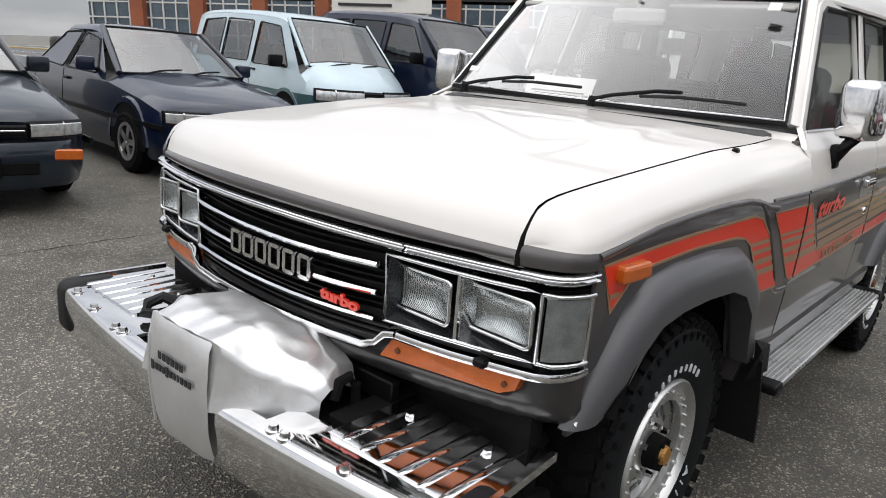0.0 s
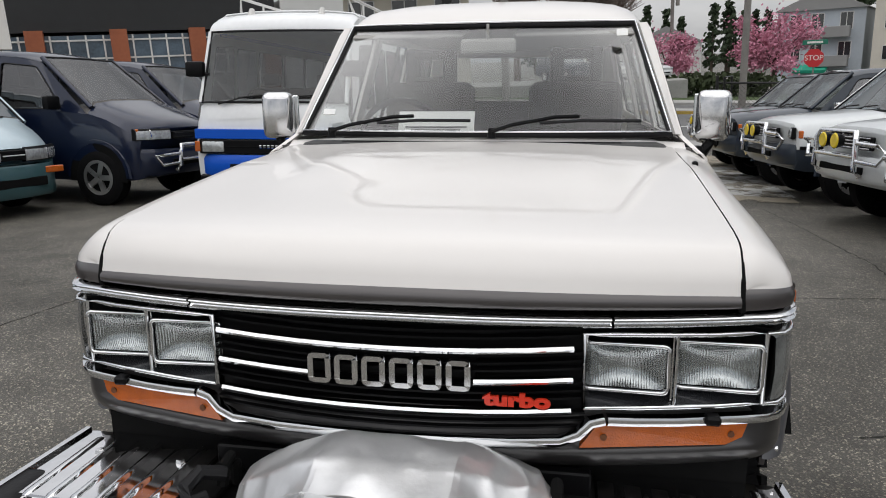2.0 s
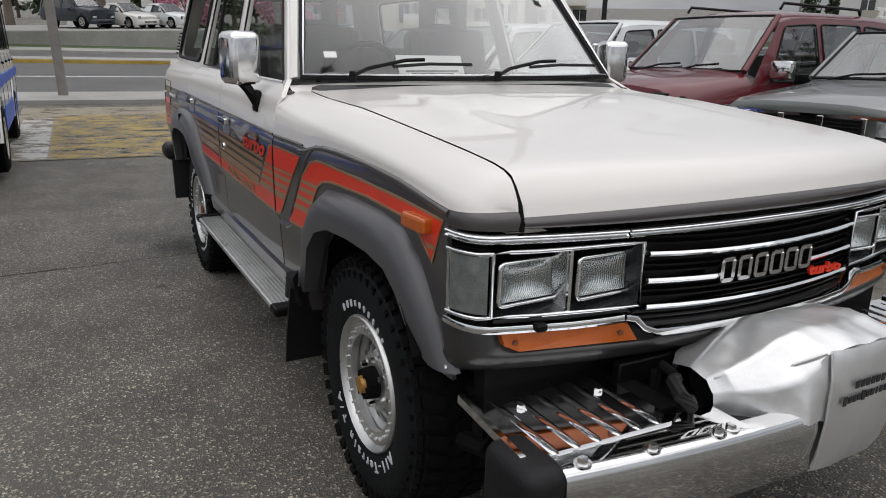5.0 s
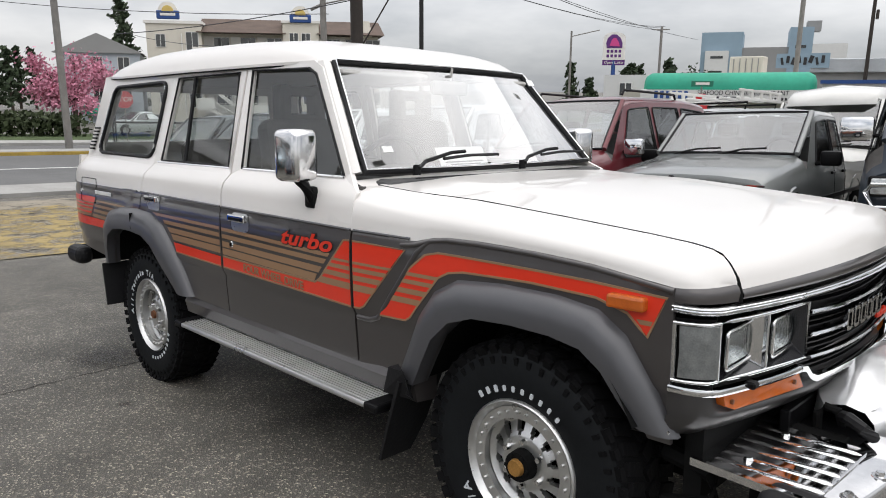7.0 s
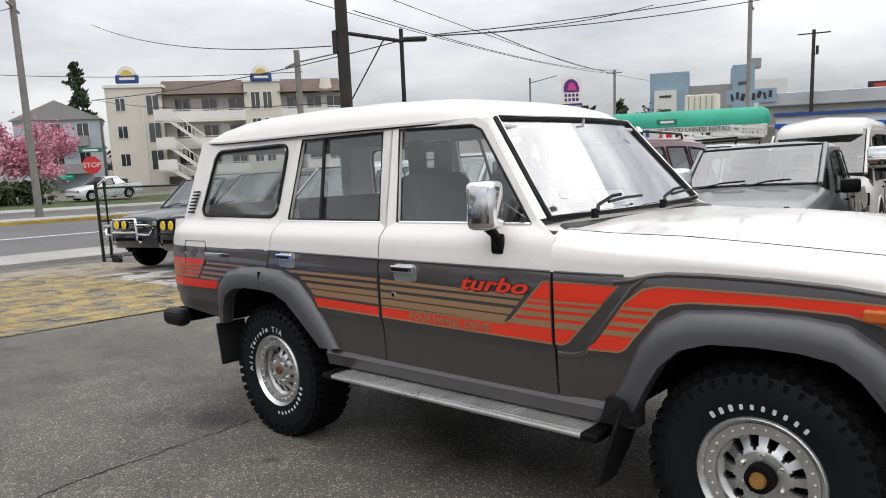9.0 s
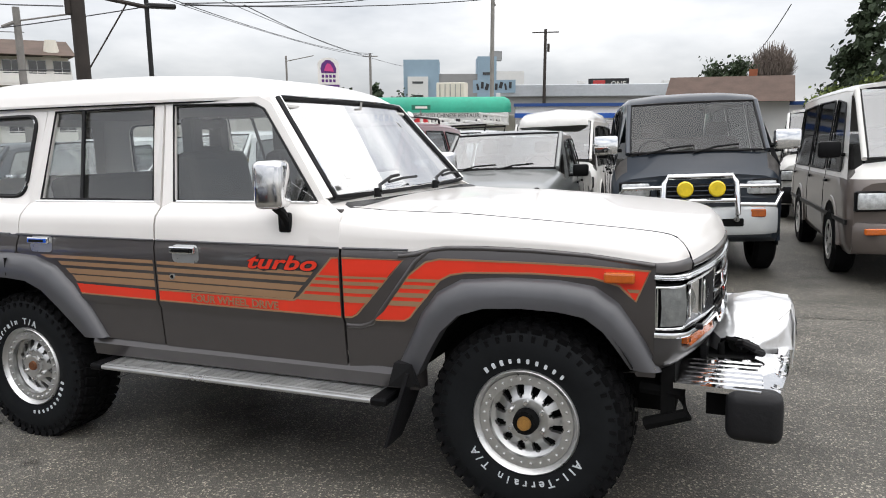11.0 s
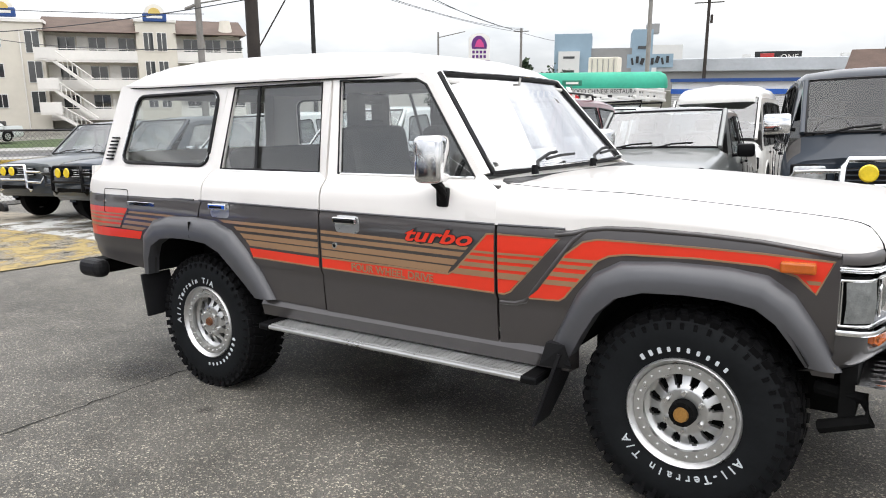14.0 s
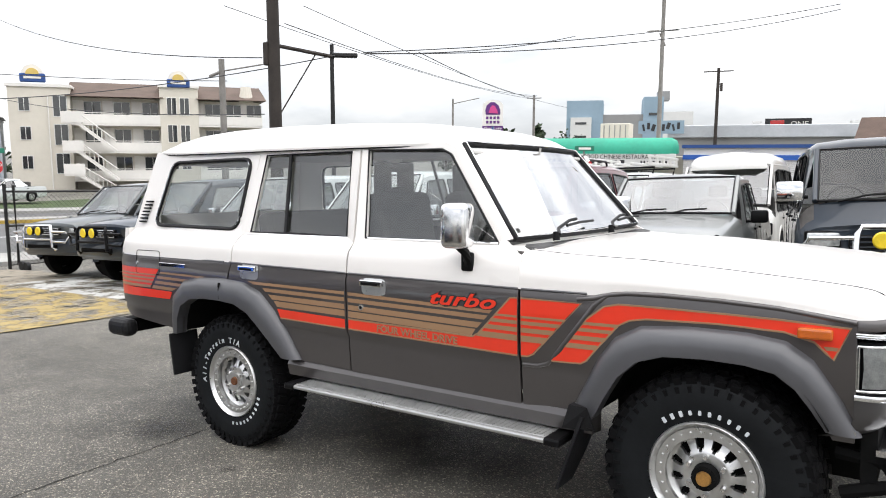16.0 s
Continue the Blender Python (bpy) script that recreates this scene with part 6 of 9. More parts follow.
        bm.faces.new([bm.verts.new(p) for p in ((zc[0] - 0.05, -zc[4] * 0.94, zc[2]), (zc[0] - 0.05, zc[4] * 0.94, zc[2]), (zc[0] + 0.01, zc[5] * 0.98, zc[3] - 0.05), (zc[0] + 0.01, -zc[5] * 0.98, zc[3] - 0.05))])
        part("rear_window", bm, TINT_GLASS, body).visible_shadow = False
        edge = rows[0] + [r2[-1] for r2 in rows[1:-1]] + rows[-1][::-1] + [r2[0] for r2 in rows[-2:0:-1]]
        part("windscreen_rubber", tube(edge, 0.014, 5, True), BLACK_RUBBER, ws2)
        for a, b in ((-0.75, -0.05), (-0.05, 0.62)):
            p0 = Vector((xb + nrm.x + 0.03, a * wb, zbs + nrm.z + 0.0))
            p1 = Vector((xb + (xt - xb) * 0.10 + nrm.x + 0.04, b * wb, zbs + (zts - zbs) * 0.10 + nrm.z + 0.02))
            part("wiper", tube([p0, (p0 + p1) / 2 + Vector((0.01, 0, 0.02)), p1], 0.010, 5), BLACK_PLASTIC, body)
    # front face
    def fx(y):
        # a slightly bowed front
        return stations[0][0] - bow * (abs(y) / stations[0][4]) ** 2.5

    if lamp:
        y0, y1, z0, z1, depth = lamp
        for s in (-1, 1):
            yc, zc = (y0 + y1) / 2, (z0 + z1) / 2
            ang = -math.degrees(math.atan2(fx(y0) - fx(y1), y1 - y0))
            h = part("headlamp", box(((fx(y0) + fx(y1)) / 2 + depth, s * yc, zc), (0.06, y1 - y0, z1 - z0), 0.02, 2, (0, 0, s * ang)), CLEAR_LENS, root, "clear headlamp", True, 40)
            part("headlamp_surround", box(((fx(y0) + fx(y1)) / 2 + depth - 0.012, s * yc, zc), (0.055, y1 - y0 + 0.03, z1 - z0 + 0.03), 0.012, 1, (0, 0, s * ang)), BLACK_PLASTIC, h)
    if band:
        # lamps that run round the front as one band, with a plate between them
        y0, y1, z0, z1 = band
        for s in (-1, 1):
            ys = np.linspace(y0, y1, 7)
            prof = [(-0.03, (z0 - z1) / 2), (0.022, (z0 - z1) / 2), (0.030, (z0 - z1) / 4), (0.024, (z1 - z0) / 3), (0.004, (z1 - z0) / 2), (-0.03, (z1 - z0) / 2)]
            rows = [[(fx(y) + u, s * y, (z0 + z1) / 2 + v) for u, v in prof] for y in ys]
            h = part("headlamp", loft(rows), CLEAR_LENS, root, "clear headlamp", True, 40)
            part("lamp_divider", loft([[(fx(y) + u + 0.003, s * y, (z0 + z1) / 2 + v) for u, v in prof] for y in (y0 + (y1 - y0) * 0.62, y0 + (y1 - y0) * 0.64)]), DULL_CHROME, h)
            part("headlamp_surround", loft([[(fx(y) + u - 0.006, s * y, (z0 + z1) / 2 + v * 1.16) for u, v in prof] for y in np.linspace(y0 - 0.008, y1 + 0.008, 7)]), BLACK_PLASTIC, h)
    if grille:
        yw, z0, z1, gmat, bars = grille
        g = part("grille", box((fx(0) + 0.006, 0, (z0 + z1) / 2), (0.05, 2 * yw, z1 - z0), 0.012, 2), BLACK_PLASTIC, root)
        for k in range(bars):
            part("grille_bar", box((fx(0) + 0.030, 0, z0 + (k + 0.5) * (z1 - z0) / bars), (0.014, 2 * yw - 0.03, 0.014), 0.004, 1), gmat, g)
    if face_frame:
        yw, z0, z1, bars = face_frame
        ff = part("face_frame", tube([(fx(y) + 0.035, y, z) for y, z in [(-yw, z0), (-yw * 0.5, z0), (0, z0), (yw * 0.5, z0), (yw, z0), (yw, z1), (yw * 0.5, z1), (0, z1), (-yw * 0.5, z1), (-yw, z1)]], 0, 4, True, [(-0.012, -0.012), (0.012, -0.012), (0.012, 0.012), (-0.012, 0.012)]), CHROME, root, "chrome frame round lamps and grille")
        for y in bars:
            part("frame_bar", box((fx(y) + 0.036, y, (z0 + z1) / 2), (0.022, 0.05, z1 - z0), 0.004, 1), DULL_CHROME, ff)
    if bumper:
        z0, z1, bmat, proud = bumper
        w0 = stations[0][4]
        rows = []
        for y in np.linspace(-w0 * 1.01, w0 * 1.01, 13):
            x = fx(y * 0.97) + proud - (0.10 if abs(y) > w0 else 0)
            rows.append([(x - 0.22, y, z0), (x - 0.03, y, z0), (x, y, z0 + 0.04), (x, y, z1 - 0.05), (x - 0.03, y, z1), (x - 0.22, y, z1)])
        b = part("front_bumper", loft(rows), bmat, root, "", True, 40)
        part("bumper_slot", box((fx(0) + proud - 0.012, 0, (z0 + z1) / 2 - 0.01), (0.03, w0 * 1.1, (z1 - z0) * 0.28), 0.01, 1), DARK, b)
        if plate:
            part("number_plate", box((fx(0) + proud + 0.008, 0, (z0 + z1) / 2), (0.012, 0.33, 0.15), 0.004, 1), plate, b)
    if indicators:
        y0, y1, z0, z1, proud = indicators
        for s in (-1, 1):
            part("indicator", box((fx((y0 + y1) / 2) + proud, s * (y0 + y1) / 2, (z0 + z1) / 2), (0.05, y1 - y0, z1 - z0), 0.01, 1, (0, 0, s * -6)), ORANGE_LENS, root)
    if mirrors:
        x, z, mm2, big = mirrors
        for s in (-1, 1):
            y = ysurf(x, z)
            mb = part("door_mirror", box((x, s * (y + 0.15), z + 0.06), (0.10, 0.19 * big, 0.15 * big), 0.03, 2), mm2, root, "", True, 40)
            part("mirror_arm", tube([(x - 0.04, s * (y - 0.01), z), (x, s * (y + 0.09), z + 0.01)], 0.02, 6), BLACK_PLASTIC, mb)
    if bar:
        bmat2, yw, z0, z1 = bar
        x = fx(0) + 0.17
        bb = part("bull_bar", tube([(x - 0.06, -yw, z0), (x, -yw, z0 + 0.06), (x, -yw * 0.96, z1 - 0.06), (x - 0.02, -yw * 0.84, z1), (x - 0.02, yw * 0.84, z1), (x, yw * 0.96, z1 - 0.06), (x, yw, z0 + 0.06), (x - 0.06, yw, z0)], 0.030, 8), bmat2, root, "tubular bull bar", True, 50)
        part("bar_tube", tube([(x, -yw, (z0 + z1) / 2 - 0.02), (x, yw, (z0 + z1) / 2 - 0.02)], 0.024, 8), bmat2, bb, "", True, 50)
        for s in (-1, 1):
            w0 = stations[0][4]
            part("bar_loop", tube([(x, s * yw, z1 - 0.10), (x - 0.03, s * w0 * 0.94, z1 - 0.11), (x - 0.10, s * w0 * 1.0, (z0 + z1) / 2 + 0.05), (x - 0.06, s * w0 * 0.92, (z0 + z1) / 2 - 0.08), (x, s * yw, (z0 + z1) / 2 - 0.06)], 0.022, 8), bmat2, bb, "", True, 50)
    if fogs:
        fm, yy, z, rr = fogs
        for s in (-1, 1):
            x = fx(0) + 0.24
            fo = part("fog_lamp", cyl((x - 0.08, s * yy, z), (x, s * yy, z), rr * 0.7, rr, 18), BLACK_PLASTIC if fm is YELLOW_LENS else CHROME, root, "round auxiliary lamp", True, 40)
            part("fog_lens", cyl((x, s * yy, z), (x + 0.012, s * yy, z), rr * 0.95, rr * 0.8, 18), fm, fo)
    if rails:
        for s in (-1, 1):
            zb, zm, zt, w, wr = at(-2.6)
            part("roof_rail", tube([(-1.9, s * wr * 0.9, zt), (-1.95, s * wr * 0.9, zt + 0.06), (-3.4, s * wr * 0.9, zt + 0.06), (-3.45, s * wr * 0.9, zt)], 0.016, 6), BLACK_PLASTIC, root)
    return root


def facing_out(x, y, rz=0):
    """Fronts of the row beyond the wagon's left look back over it."""
    return on_lot(x, y, 0.05, -90 + rz)


def facing_in(x, y, rz=0):
    return on_lot(x, y, 0, 90 + rz)


SEDAN = [(0.0, 0.24, 0.60, 0.66, 0.74, 0.60), (-0.10, 0.20, 0.66, 0.735, 0.82, 0.70), (-0.45, 0.18, 0.72, 0.815, 0.84, 0.72), (-0.9, 0.18, 0.78, 0.875, 0.845, 0.72), (-1.22, 0.18, 0.83, 0.92, 0.85, 0.73), (-1.30, 0.18, 0.84, 0.94, 0.85, 0.70),
         (-2.02, 0.18, 0.88, 1.36, 0.85, 0.56), (-2.3, 0.18, 0.89, 1.39, 0.85, 0.555), (-2.9, 0.18, 0.90, 1.375, 0.85, 0.555), (-3.65, 0.20, 0.92, 1.02, 0.845, 0.62), (-4.25, 0.24, 0.90, 0.96, 0.82, 0.66), (-4.4, 0.30, 0.80, 0.86, 0.78, 0.62)]
SEDAN_WIN = ([(-1.62, 0.90), (-1.98, 1.24), (-2.40, 1.30), (-2.40, 0.905)], [(-2.46, 0.905), (-2.46, 1.30), (-2.95, 1.27), (-3.25, 0.935)])
for label, x, y, rz, paint in (("dark blue-grey saloon parked on the asphalt", 1.68, -4.14, -3, DARK_BLUE_GREY), ("navy saloon with five-spoke wheels parked beside a van", -0.85, -4.70, -1, NAVY)):
    vehicle("saloon_car", facing_in(x, y, rz), label, SEDAN, paint, wheels=(-0.82, -3.35), r=0.305, screen=((-1.28, 0.90), (-2.02, 1.36)), side_windows=SEDAN_WIN, glass_mat=PALE_GLASS,
            bow=0.17, band=(0.38, 0.77, 0.565, 0.665), grille=(0.35, 0.575, 0.65, DULL_CHROME, 1), bumper=(0.20, 0.53, paint, 0.07), indicators=(0.46, 0.72, 0.395, 0.475, 0.080), mirrors=(-1.62, 0.93, paint, 0.95), trim_z=0.52, plate=BLACK_PLASTIC)

VAN = [(0.0, 0.28, 0.66, 0.80, 0.76, 0.62), (-0.10, 0.22, 0.74, 0.90, 0.82, 0.69), (-0.30, 0.20, 0.86, 1.01, 0.85, 0.72), (-0.50, 0.20, 0.95, 1.10, 0.86, 0.72), (-0.62, 0.20, 1.00, 1.17, 0.865, 0.72), (-1.28, 0.20, 1.04, 1.72, 0.865, 0.66), (-1.7, 0.20, 1.05, 1.79, 0.865, 0.66), (-3.2, 0.20, 1.05, 1.83, 0.865, 0.66), (-4.2, 0.22, 1.05, 1.79, 0.86, 0.65), (-4.45, 0.26, 1.02, 1.72, 0.84, 0.62), (-4.55, 0.32, 0.95, 1.30, 0.80, 0.60)]
VAN_WIN = ([(-0.95, 1.04), (-1.42, 1.60), (-2.05, 1.65), (-2.05, 1.04)], [(-2.20, 1.06), (-2.24, 1.66), (-3.15, 1.68), (-3.15, 1.06)], [(-3.25, 1.06), (-3.25, 1.68), (-4.05, 1.64), (-4.15, 1.06)])
vehicle("van", facing_in(-3.75, -6.10, -7), "pale blue over teal people carrier van with wide windows", VAN, ICE_BLUE, TEAL, 0.72, (-0.95, -3.6), 0.32, screen=((-0.56, 1.06), (-1.28, 1.72)), side_windows=VAN_WIN, glass_mat=PALE_GLASS, category="van",
        bow=0.20, band=(0.17, 0.80, 0.67, 0.815), grille=(0.165, 0.68, 0.80, SILVER, 1), bumper=(0.24, 0.62, TEAL, 0.05), indicators=(0.40, 0.70, 0.50, 0.58, 0.075), screen_glass=NEAR_SCREEN, mirrors=(-1.05, 1.06, BLACK_PLASTIC, 1.1), trim_z=None)
SPACE = [(0.0, 0.38, 0.86, 0.99, 0.76, 0.62), (-0.14, 0.34, 0.97, 1.10, 0.84, 0.70), (-0.80, 0.32, 1.17, 1.31, 0.855, 0.72), (-0.92, 0.32, 1.19, 1.36, 0.86, 0.72), (-1.72, 0.32, 1.24, 1.92, 0.86, 0.64), (-2.2, 0.32, 1.24, 2.0, 0.86, 0.65), (-3.6, 0.32, 1.24, 2.03, 0.86, 0.65), (-4.5, 0.34, 1.22, 1.97, 0.85, 0.64), (-4.7, 0.40, 1.0, 1.5, 0.82, 0.60)]
SPACE_WIN = ([(-1.30, 1.25), (-1.78, 1.80), (-2.35, 1.85), (-2.35, 1.25)], [(-2.48, 1.25), (-2.48, 1.86), (-3.45, 1.88), (-3.45, 1.25)], [(-3.55, 1.25), (-3.55, 1.88), (-4.35, 1.84), (-4.45, 1.25)])
for x, y, rz, lab in ((-5.66, -4.99, -6, "navy four-wheel-drive van with a chrome bumper bar"), (-8.4, -5.3, -6, "dark navy van parked beyond another van")):
    vehicle("van", facing_in(x, y, rz), lab, SPACE, NAVY, CHARCOAL if x < -8 else NAVY, 0.62, (-0.78, -3.70), 0.37, screen=((-0.86, 1.24), (-1.72, 1.92)), side_windows=SPACE_WIN, category="van",
            bow=0.18, band=(0.36, 0.80, 0.865, 0.99), screen_glass=NEAR_SCREEN, grille=(0.34, 0.86, 0.96, BLACK_PLASTIC, 2), bumper=(0.40, 0.74, NAVY, 0.08), indicators=(0.72, 0.80, 0.92, 1.0, -0.02), mirrors=(-1.32, 1.27, BLACK_PLASTIC, 1.15), bar=(CHROME, 0.42, 0.46, 0.78))
vehicle("van", facing_in(-11.6, -5.9, -14), "long white van at the end of the row", SPACE, OFF_WHITE, None, 0, (-0.95, -3.75), 0.36, screen=((-0.86, 1.24), (-1.72, 1.92)), side_windows=SPACE_WIN, category="van",
        lamp=(0.42, 0.76, 0.86, 0.98, -0.01), grille=(0.34, 0.80, 0.92, BLACK_PLASTIC, 2), bumper=(0.40, 0.74, BLACK_PLASTIC, 0.06), mirrors=(-1.32, 1.16, BLACK_PLASTIC, 1.0))

# four-wheel drives beyond the wagon
JEEP = [(0.0, 0.50, 0.88, 1.00, 0.78, 0.66), (-0.12, 0.44, 0.95, 1.09, 0.84, 0.74), (-1.05, 0.40, 1.06, 1.19, 0.85, 0.76), (-1.20, 0.40, 1.08, 1.22, 0.855, 0.76), (-1.80, 0.40, 1.10, 1.76, 0.855, 0.64), (-2.2, 0.40, 1.10, 1.82, 0.855, 0.64), (-3.6, 0.40, 1.10, 1.84, 0.855, 0.64), (-4.35, 0.42, 1.10, 1.80, 0.85, 0.62), (-4.5, 0.48, 1.0, 1.4, 0.82, 0.60)]
JEEP_WIN = ([(-1.52, 1.11), (-1.88, 1.66), (-2.42, 1.70), (-2.42, 1.11)], [(-2.52, 1.11), (-2.52, 1.70), (-3.30, 1.71), (-3.30, 1.11)], [(-3.40, 1.11), (-3.40, 1.71), (-4.20, 1.68), (-4.28, 1.11)])
for x, y, rz, lab, paint, low, bmat, fog, zf in (
        (-4.85, 3.13, 9, "silver four-wheel drive with chrome bull bar and yellow lamps", SILVER, SILVER, CHROME, YELLOW_LENS, 0.93),
        (-7.20, 2.85, 6, "silver four-wheel drive with yellow auxiliary lamps", SILVER, SLATE, CHROME, YELLOW_LENS, 0.93),
        (-9.45, 2.60, 4, "dark grey four-wheel drive with a black bull bar", SLATE, SLATE, BLACK_PLASTIC, YELLOW_LENS, 0.93),
        (-11.7, 2.75, 9, "slate grey four-wheel drive with chrome bull bar beside the fence", LIGHT_SLATE, SLATE, CHROME, YELLOW_LENS, 0.93)):
    vehicle("four_wheel_drive", facing_out(x, y, rz), lab, JEEP, paint, low, 0.72, (-0.85, -3.40), 0.385, screen=((-1.18, 1.18), (-1.80, 1.76)), side_windows=JEEP_WIN, glass_mat=PALE_GLASS,
            lamp=(0.46, 0.76, 0.86, 0.98, -0.02), grille=(0.42, 0.84, 0.98, DULL_CHROME, 4), bumper=(0.52, 0.78, low, 0.10), indicators=(0.76, 0.83, 0.86, 0.96, -0.03), mirrors=(-1.50, 1.17, CHROME, 1.05), bar=(bmat, 0.42, 0.58, 1.02), fogs=(fog, 0.12, zf, 0.085), trim_z=0.74)
vehicle("four_wheel_drive", facing_out(-2.40, 3.02, 6), "maroon four-wheel drive with chrome bull bar and bonnet guard", JEEP, MAROON, GREEN_GREY, 0.80, (-0.85, -3.40), 0.39, screen=((-1.18, 1.18), (-1.80, 1.76)), side_windows=JEEP_WIN, glass_mat=PALE_GLASS,
        lamp=(0.42, 0.78, 0.87, 1.00, -0.015), grille=(0.40, 0.86, 1.0, BLACK_PLASTIC, 3), bumper=(0.50, 0.80, GREEN_GREY, 0.12), indicators=(0.50, 0.70, 0.66, 0.72, 0.10), mirrors=(-1.50, 1.17, CHROME, 1.2), bar=(CHROME, 0.46, 0.55, 0.98), fogs=(CLEAR_LENS, 0.25, 0.80, 0.10), rails=True)
PICKUP = [(0.0, 0.50, 0.84, 0.94, 0.78, 0.68), (-0.12, 0.44, 0.88, 1.02, 0.82, 0.74), (-1.15, 0.42, 1.0, 1.13, 0.825, 0.74), (-1.30, 0.42, 1.02, 1.17, 0.825, 0.74), (-1.92, 0.42, 1.05, 1.59, 0.84, 0.67), (-2.2, 0.42, 1.05, 1.63, 0.84, 0.67), (-3.0, 0.42, 1.05, 1.62, 0.84, 0.67), (-3.18, 0.42, 1.03, 1.12, 0.825, 0.74), (-4.5, 0.46, 1.02, 1.06, 0.82, 0.76), (-4.7, 0.5, 1.0, 1.04, 0.81, 0.74)]
PICKUP_WIN = ([(-1.66, 1.06), (-1.98, 1.48), (-2.40, 1.52), (-2.40, 1.06)], [(-2.48, 1.06), (-2.48, 1.52), (-2.92, 1.51), (-2.95, 1.06)])
vehicle("pickup_truck", facing_out(-0.50, 3.50, 7), "silver-grey pickup truck with a chrome three-slot grille", PICKUP, PICKUP_GREY, None, 0, (-0.85, -3.75), 0.375, screen=((-1.28, 1.14), (-1.92, 1.585)), side_windows=PICKUP_WIN, glass_mat=PALE_GLASS, category="truck",
        lamp=(0.53, 0.72, 0.78, 0.90, 0.0), grille=(0.47, 0.77, 0.91, BLACK_PLASTIC, 5), bumper=(0.48, 0.72, SILVER, 0.10), indicators=(0.48, 0.70, 0.56, 0.62, 0.09), face_frame=(0.76, 0.765, 0.915, (-0.47, -0.16, 0.16, 0.47)), mirrors=(-1.62, 1.06, BLACK_PLASTIC, 1.0), trim_z=0.70)
BOX = [(0.0, 0.42, 0.98, 1.06, 0.78, 0.70), (-0.05, 0.38, 1.02, 1.14, 0.83, 0.74), (-0.10, 0.36, 1.14, 1.29, 0.845, 0.74), (-0.55, 0.36, 1.18, 1.82, 0.845, 0.66), (-0.95, 0.36, 1.18, 1.93, 0.845, 0.68), (-3.9, 0.36, 1.18, 1.96, 0.845, 0.68), (-4.2, 0.40, 1.08, 1.9, 0.83, 0.66), (-4.28, 0.44, 1.0, 1.5, 0.80, 0.64)]
BOX_WIN = ([(-0.42, 1.20), (-0.78, 1.76), (-1.30, 1.82), (-1.30, 1.20)], [(-1.42, 1.20), (-1.42, 1.82), (-2.60, 1.84), (-2.60, 1.20)], [(-2.70, 1.20), (-2.70, 1.84), (-3.85, 1.84), (-3.90, 1.20)])
vehicle("van", facing_out(1.66, 4.24, 12), "dark slate box van with chrome bar and yellow lamps", BOX, SLATE, None, 0, (-0.72, -3.0), 0.36, screen=((-0.11, 1.28), (-0.57, 1.82)), side_windows=BOX_WIN, category="van",
        lamp=(0.46, 0.76, 0.86, 1.00, 0.0), grille=(0.40, 0.84, 0.98, SLATE, 3), bumper=(0.46, 0.74, SILVER, 0.10), indicators=(0.50, 0.64, 0.64, 0.72, 0.10), mirrors=(-0.26, 1.34, CHROME, 1.35), bar=(CHROME, 0.36, 0.62, 1.06), fogs=(YELLOW_LENS, 0.15, 0.94, 0.085), screen_in=0.93, plate=SLATE, screen_glass=BUS_GLASS)
HIACE = [(0.0, 0.34, 0.86, 0.98, 0.78, 0.70), (-0.06, 0.30, 0.92, 1.04, 0.83, 0.74), (-0.22, 0.28, 1.00, 1.16, 0.845, 0.74), (-0.82, 0.28, 1.04, 1.86, 0.845, 0.68), (-1.1, 0.28, 1.04, 1.94, 0.845, 0.69), (-4.1, 0.28, 1.04, 1.98, 0.845, 0.69), (-4.5, 0.32, 1.02, 1.9, 0.83, 0.66), (-4.6, 0.4, 0.95, 1.5, 0.80, 0.64)]
HIACE_WIN = ([(-0.62, 1.06), (-0.98, 1.74), (-1.48, 1.80), (-1.48, 1.06)], [(-1.60, 1.06), (-1.60, 1.80), (-2.75, 1.82), (-2.75, 1.06)], [(-2.85, 1.06), (-2.85, 1.82), (-4.1, 1.80), (-4.2, 1.06)])
vehicle("van", facing_out(3.83, 4.11, 4), "white and brown-grey van with long side windows", HIACE, OFF_WHITE, BROWN, 1.00, (-0.95, -3.45), 0.34, screen=((-0.24, 1.16), (-0.84, 1.87)), side_windows=HIACE_WIN, category="van",
        lamp=(0.46, 0.78, 0.72, 0.88, 0.0), grille=(0.34, 0.76, 0.84, CHROME, 3), bumper=(0.32, 0.60, BROWN, 0.10), indicators=(0.46, 0.72, 0.50, 0.56, 0.10), mirrors=(-0.60, 1.22, BLACK_PLASTIC, 1.1), screen_in=0.93, trim_z=0.60)
vehicle("van", facing_out(*far(3.0, 10.6), -3), "white van standing behind another van", HIACE, OFF_WHITE, None, 0, (-0.95, -3.45), 0.34, screen=((-0.24, 1.16), (-0.84, 1.87)), side_windows=HIACE_WIN, category="van", lamp=(0.46, 0.78, 0.72, 0.88, 0.0), bumper=(0.32, 0.60, BLACK_PLASTIC, 0.08), screen_glass=CAR_GLASS, mirrors=(-0.60, 1.22, BLACK_PLASTIC, 1.1))
high = vehicle("van", facing_out(-1.15, 8.75, 6), "white high-roof van behind the pickup", HIACE, OFF_WHITE, None, 0, (-0.95, -3.45), 0.35, screen=((-0.24, 1.16), (-0.84, 1.87)), side_windows=HIACE_WIN, category="van", lamp=(0.46, 0.78, 0.72, 0.88, 0.0), bumper=(0.32, 0.60, BLACK_PLASTIC, 0.08), screen_glass=CAR_GLASS, mirrors=(-0.60, 1.22, BLACK_PLASTIC, 1.2))
rows = []
